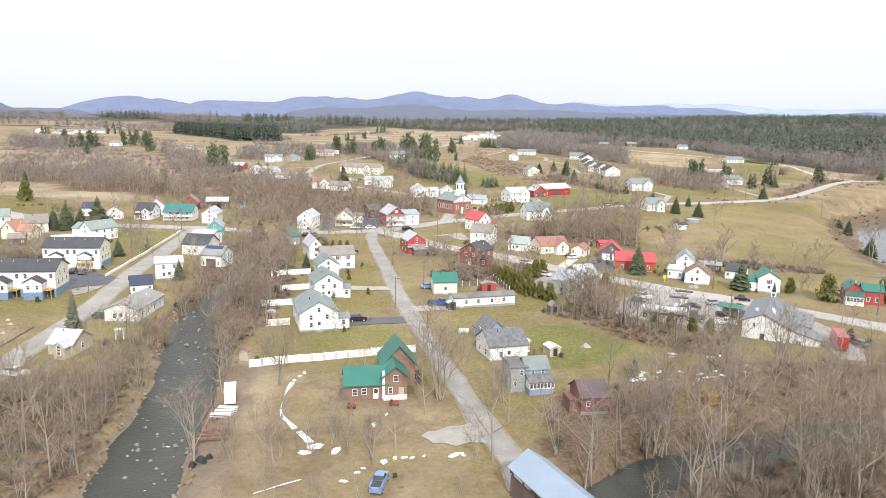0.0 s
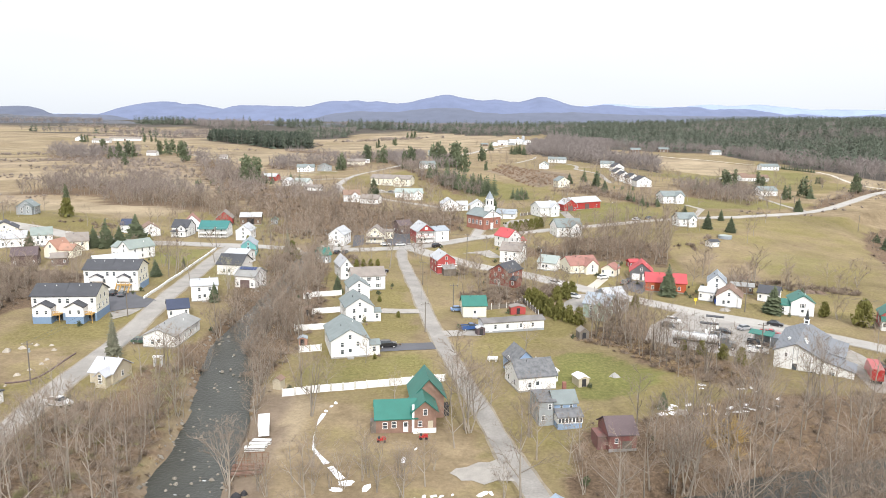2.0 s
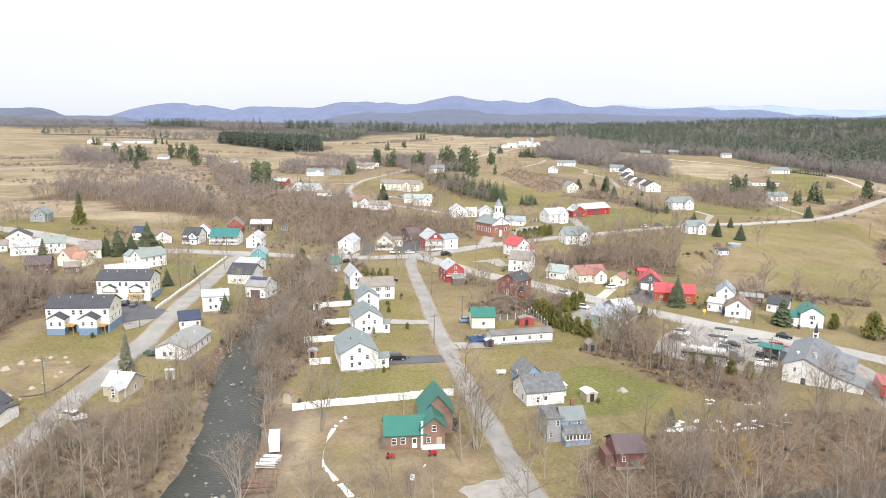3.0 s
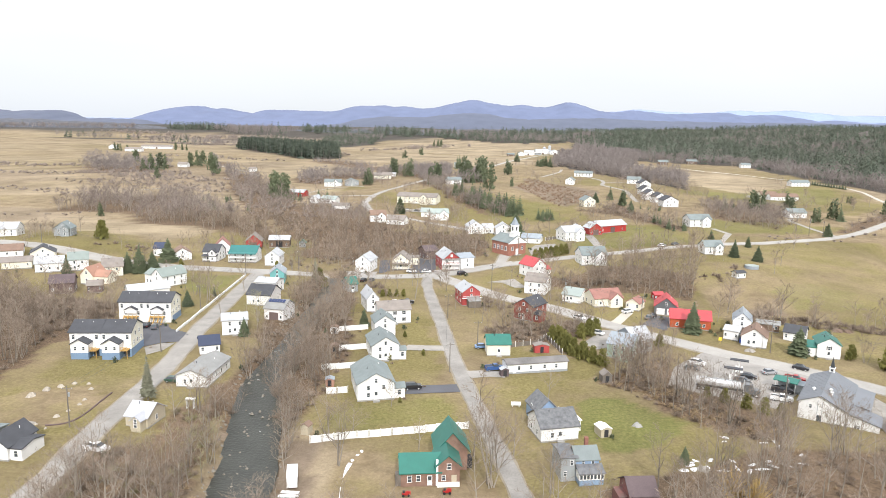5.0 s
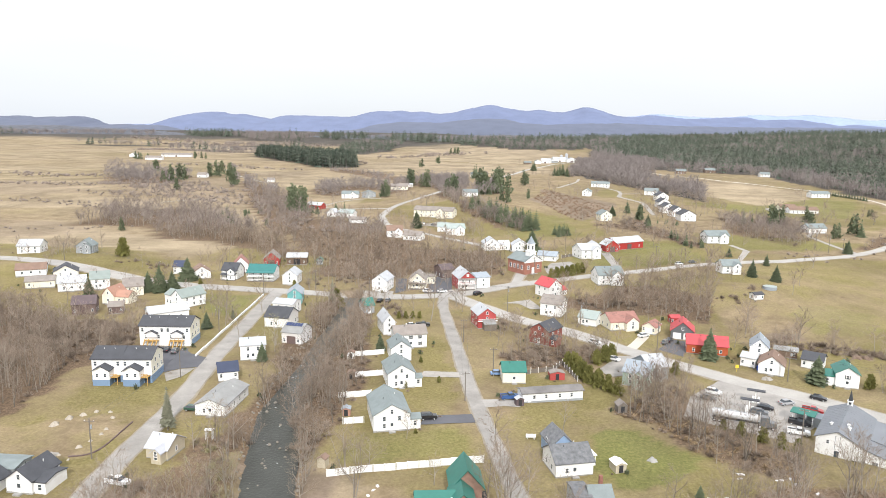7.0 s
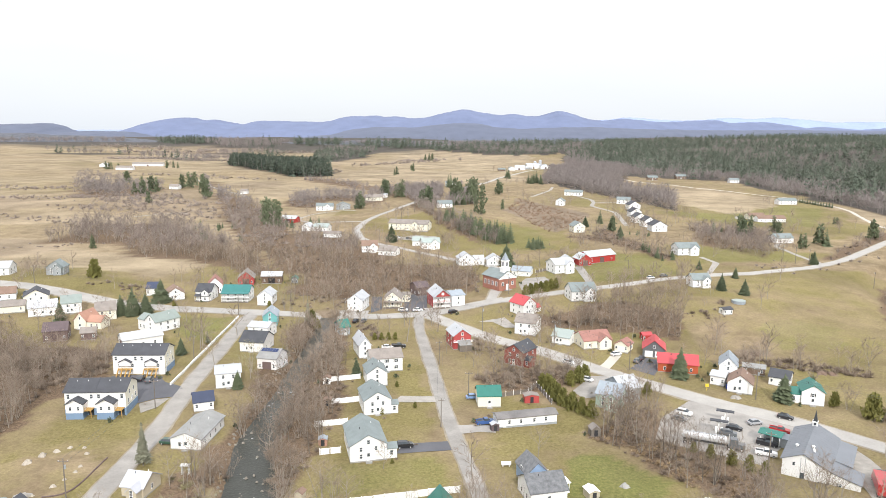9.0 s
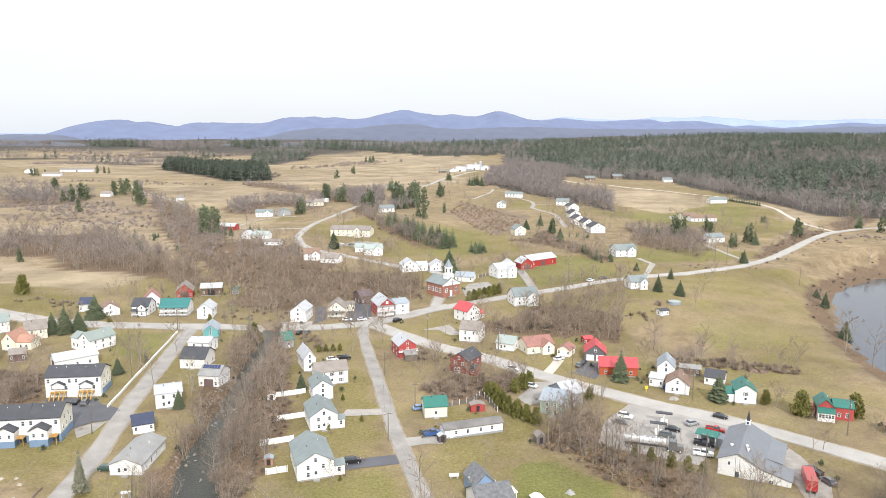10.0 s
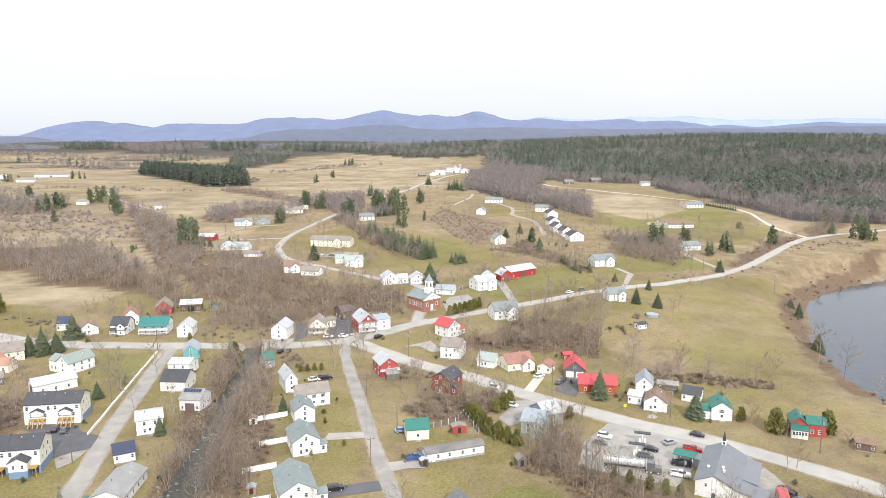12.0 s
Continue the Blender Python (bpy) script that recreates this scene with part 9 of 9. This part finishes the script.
for i, (x, y, h) in enumerate(((65.6, 232.5, 10.5), (93.0, 215.5, 9), (104.0, 221.5, 7), (-176, 273.5, 9), (-156.5, 286, 9), (-151, 285.5, 12), (-146.5, 288, 9), (-148, 306, 11), (-42.6, 223.5, 6), (-108.3, 236.5, 6),
                               (112.5, 341, 8.5), (121, 334, 7.5), (10.6, 394.8, 12.5), (128.9, 371, 6), (115.4, 389, 5), (-77.0, 206.5, 6), (178.3, 291.3, 8), (203.9, 362.7, 5), (198.5, 344.2, 8), (189, 418.5, 8), (40.2, 139.8, 4), (92.1, 499.2, 7), (73.5, 542.4, 8), (90.5, 526.2, 11), (-65.5, 474.9, 12), (-132.8, 520, 9))):
    tree_thing(CON_MESH[i % 5], x, y, h / 10, i * 50, "spruce_tree", "dark green spruce tree among the houses", "tree", "evergreens in the village")
for i, (x, y, s) in enumerate(((18.8, 221.5, 2.4), (20.6, 218.0, 3.0), (21.6, 214.0, 3.0), (22.4, 210.0, 3.1), (24.0, 206.5, 3.0), (26.5, 203.5, 3.0), (29, 201.0, 2.7), (31.5, 198.5, 2.7), (28.0, 222.5, 2.7), (31.0, 225.5, 3.0), (33.5, 228.5, 2.7), (107.0, 212.6, 2.6), (113.6, 203.4, 4.2), (115.6, 206.6, 3.4), (129.0, 201.6, 4.0), (131, 204, 3.4), (58.5, 174.0, 2.0), (66.0, 167.6, 2.2), (69.0, 165.4, 2.0), (62.8, 170.6, 2.1), (55.0, 177.0, 1.6),
                               (-72.9, 285, 3.0), (-70.0, 282, 2.4), (-42.8, 262.4, 1.2), (-40.2, 263.0, 1.2), (-37.6, 263.6, 1.2), (-35.0, 264.2, 1.2), (18.5, 330.5, 2.6), (21.0, 331.4, 2.8), (23.5, 332.4, 2.8), (26, 334, 2.8), (28.5, 336, 2.8), (31, 338.4, 2.8), (33.5, 341, 2.6), (-28, 215.4, .8), (-20.5, 200, .8), (-29.5, 193.5, 1.0), (-29.8, 203.5, .7), (-22.5, 164.2, .6), (51.5, 216.5, 2.2), (-196, 336, 5.0), (-97, 303.5, 1.6), (-139.5, 300.5, 1.6))):
    tree_thing(CED_MESH[i % 3], x, y, s * (.8 if s > 1.5 else 1), i * 40, "cedar_tree", "olive-green clipped cedar beside the houses", "shrub", "cedars and clipped evergreens")

# evergreen groups on the hill, the pine block and the far forest
MIDC = [conifer(700 + i, 10, 2, width=.25 + .05 * (i % 3)) for i in range(5)]
FARC = [conifer(720 + i, 10, 1, width=.30 + .05 * (i % 3), low=.12) for i in range(5)]
groups, pine_groups, plantation, forest_c = Wood(), Wood(), Wood(), Wood()
PINE_MID = [pine(740 + i, 10, 13, 12, width=.19 + .03 * (i % 3), low=.06 + .05 * (i % 3)) for i in range(5)]
PINE_FAR = [pine(760 + i, 10, 6, 6, width=.20 + .03 * (i % 3), low=.16) for i in range(6)]
for x, y, n, r, h, k in ((-113, 769, 3, 5, 18, 1), (-95, 756, 3, 6, 17, 1), (-24, 712, 9, 12, 21, 1), (-12, 697, 4, 6, 18, 1), (-28, 680, 9, 7, 10, 0), (11, 796, 2, 3, 16, 1), (58, 958, 8, 13, 15, 0), (-7, 573, 3, 4, 11, 1), (12, 632, 2, 2, 8, 1), (30, 454, 8, 5, 7, 0), (-54, 648, 6, 9, 17, 1), (-30, 545, 6, 6, 10, 0), (-18, 525, 8, 6, 11, 0), (-6, 508, 9, 6, 12, 0), (4, 490, 9, 5, 13, 0), (11, 474, 6, 4, 14, 0),
                         (87, 565, 2, 3, 9, 0), (90, 520, 3, 4, 9, 1), (90, 483, 1, 1, 8, 0), (-146, 1111, 2, 4, 13, 1), (-132, 1217, 2, 3, 12, 1), (-140, 1590, 5, 14, 14, 1), (27, 1050, 3, 5, 14, 0), (-51, 893, 2, 3, 18, 0), (178, 507, 5, 6, 13, 1), (203, 511, 3, 4, 12, 1), (164, 522, 4, 7, 7, 0), (201, 465, 3, 3, 9, 1), (216, 479, 2, 3, 12, 1), (221, 474, 1, 1, 10, 0), (261, 497, 3, 4, 13, 1), (281, 590, 3, 3, 7, 1), (190, 417, 4, 4, 7, 1),
                         (385, 642, 2, 2, 16, 0), (361, 548, 4, 6, 14, 1), (348, 534, 3, 4, 13, 1), (352, 526, 3, 5, 10, 1), (343, 560, 2, 3, 12, 0), (-372, 749, 7, 16, 16, 1), (-352, 822, 8, 18, 16, 1), (-286, 700, 3, 4, 17, 1), (-322, 648, 2, 3, 10, 1), (-462, 889, 3, 4, 15, 1), (-200, 523, 9, 9, 4, 0), (-219, 519, 3, 5, 7, 0), (-196, 481, 3, 4, 7, 0), (-166, 545, 6, 7, 19, 1), (-174, 562, 5, 6, 18, 1), (100, 440, 5, 5, 5, 0), (104, 412, 6, 7, 5, 0), (104, 508, 3, 7, 3.4, 0), (113, 494, 3, 6, 3.4, 0),
                         (-118, 640, 3, 5, 14, 1), (-126, 515, 2, 4, 10, 0), (-152, 530, 4, 6, 8, 0), (-560, 1220, 4, 14, 12, 1), (-640, 1180, 5, 12, 12, 1), (-255, 440, 2, 4, 8, 1), (-180, 470, 5, 12, 5, 0)):
    for _ in range(n):
        a, d = rng.uniform(0, 6.28), r * math.sqrt(rng.random())
        qx, qy = x + d * math.cos(a), y + d * math.sin(a) * 1.4
        if bool(open_mask(np.array([qx]), np.array([qy]), 1)[0]):
            (groups if k == 0 else pine_groups).plant((MIDC if k == 0 else PINE_MID)[rng.randrange(5)], qx, qy, h / 10 * rng.uniform(.75, 1.15), rng.uniform(0, 6.28), rng.random() * .7)
groups.finish("evergreen_groups", BARK, NEEDLE, "groups of dark spruces on the hill", "evergreens")
pine_groups.finish("pine_groups", BARK, PINE, "groups of tall broad pines among the fields", "pine trees")
hd = Wood()
for i in range(14):
    x, y = 326 + .7 * i, 776 - 4.5 * i
    hd.plant(MIDC[i % 5], x, y, .55, i, .3)
hd.finish("hedge", BARK, NEEDLE, "row of small clipped evergreens by the road", "hedge")
for x, y, z in scatter(PINES, 1300, seed=9):
    plantation.plant((PINE_FAR if rng.random() < .8 else FARC)[rng.randrange(5)], x, y, rng.uniform(1.7, 2.2), rng.uniform(0, 6.28), rng.random() * .6, z)
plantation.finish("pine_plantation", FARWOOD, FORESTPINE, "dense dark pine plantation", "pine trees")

# scattered thickets and hedgerows in the far fields
far_brush = Wood()
for x, y, z in hill_brush:
    far_brush.plant(BUSH_FAR[rng.randrange(4)], x + rng.uniform(-3, 3), y + rng.uniform(-3, 3), rng.uniform(2.2, 4.5), rng.uniform(0, 6.28), rng.random() * .6, z)
for line, n in (([(-610, 1040), (-450, 1060), (-300, 980)], 26), ([(-430, 560), (-350, 548), (-285, 520)], 46), ([(-520, 690), (-430, 680), (-400, 700)], 40), ([(-620, 830), (-520, 780), (-470, 800)], 36), ([(-330, 420), (-290, 440), (-270, 460)], 24), ([(-900, 1650), (-760, 1700), (-600, 1560)], 50), ([(-260, 1420), (-200, 1500), (-90, 1560)], 20), ([(-420, 700), (-330, 655), (-262, 652)], 60), ([(-380, 620), (-300, 600), (-235, 575)], 60), ([(-1100, 2100), (-900, 2180), (-560, 2240)], 60), ([(-800, 1880), (-640, 1900), (-540, 1840)], 40), ([(-330, 1180), (-290, 1210), (-250, 1190)], 8), ([(-1300, 2300), (-1000, 2250), (-700, 2280)], 60), ([(-150, 1580), (-190, 1600), (-80, 1620)], 16),
                ([(150, 392), (205, 424), (240, 458)], 34), ([(262, 478), (300, 500), (330, 505)], 26)):
    for k in range(int(n * (2.2 if line[0][1] > 450 else 1))):
        s = rng.random()
        i = min(len(line) - 2, int(s * (len(line) - 1)))
        f = s * (len(line) - 1) - i
        j = .011 * line[0][1] + 1.5
        x, y = line[i][0] * (1 - f) + line[i + 1][0] * f + rng.gauss(0, j), line[i][1] * (1 - f) + line[i + 1][1] * f + rng.gauss(0, j)
        if bool(open_mask(np.array([x]), np.array([y]), 1)[0]):
            far_brush.plant((BUSH_FAR[rng.randrange(4)] if y > 450 else BUSHES[rng.randrange(6)]), x, y, rng.uniform(.9, 2.0) * (1 + max(0, y - 400) / 350), rng.uniform(0, 6.28), rng.random() * .6)
weeds = Wood()
for x, y, z in scatter([(16, 640), (33, 768), (46, 700), (56, 675), (80, 600), (68, 553), (44, 512), (30, 560)], 700, seed=41):
    weeds.plant(BUSH_FAR[rng.randrange(4)], x, y, rng.uniform(.7, 1.5), rng.uniform(0, 6.28), rng.random() * .8, z)
weeds.finish("brown_weeds", BARK, WEED, "dead red-brown weeds on an unmown field", "weeds")
far_brush.finish("hedgerow_brush", BARK, HARDWOOD, "leafless brush along field edges", "brushwood")

# the wide wooded upland: bare trees and evergreens in drifts
g1 = np.random.default_rng(3)
gx, gy = g1.uniform(150, 2300, 70000), 580 + 2160 * g1.random(70000) ** 1.35
inner = inside(gx, gy, FOREST) & (gx < gy * .78 + 150)
fx, fy = gx[inner][:11500], gy[inner][:11500]
edge_wood = polyline_distance(fx, fy, FOREST[-6:] + FOREST[:5]) < 60
share = wobble(fx, fy, 190, 21) + .6 * wobble(fx, fy, 60, 22) + .35 * g1.normal(size=len(fx))
ever = share > np.where(edge_wood, .55, -.32) + .5 * smooth(450, 900, fx - .25 * fy)
for poly, part_ever in FAR_WOODS:
    px, py = [p[0] for p in poly], [p[1] for p in poly]
    area = abs(sum(a[0] * b[1] - b[0] * a[1] for a, b in zip(poly, poly[1:] + poly[:1]))) / 2
    n = int(area / 330)
    qx, qy = g1.uniform(min(px), max(px), n * 4), g1.uniform(min(py), max(py), n * 4)
    hit = np.flatnonzero(inside(qx, qy, poly))[:n]
    qx, qy = qx[hit], qy[hit]
    fx, fy = np.concatenate([fx, qx]), np.concatenate([fy, qy])
    ever = np.concatenate([ever, .5 * wobble(qx, qy, 150, 23) + .2 * g1.normal(size=len(qx)) < (part_ever - .5) * 1.2])
free = open_mask(fx, fy, 4)
fx, fy, ever = fx[free], fy[free], ever[free]
fz = terrain(fx, fy)
for x, y, z, e in zip(fx, fy, fz, ever):
    turn, tint = rng.uniform(0, 6.28), rng.random() * .7
    grow = 1 + max(0, y - 1300) / 2600
    if e:
        forest_c.plant((PINE_FAR if rng.random() < .6 else FARC)[rng.randrange(5)], x, y, rng.uniform(1.45, 2.15) * grow, turn, tint, z)
    else:
        far_wood.plant(FAR_TREES[rng.randrange(8)], x, y, rng.uniform(.95, 1.4) * grow, turn, tint, z)
for q in spaced(FOREST[-4:] + FOREST[:5], 2.2):
    x, y = q[0] + 7 + rng.gauss(0, 6), q[1] + 4 + rng.gauss(0, 8)
    if q[1] < 1500 and bool(open_mask(np.array([x]), np.array([y]), 3)[0]):
        far_wood.plant((HILL_TREES if y < 800 and rng.random() < .5 else FAR_TREES)[rng.randrange(8)], x, y, rng.uniform(.7, 1.35), rng.uniform(0, 6.28), rng.random() * .7)
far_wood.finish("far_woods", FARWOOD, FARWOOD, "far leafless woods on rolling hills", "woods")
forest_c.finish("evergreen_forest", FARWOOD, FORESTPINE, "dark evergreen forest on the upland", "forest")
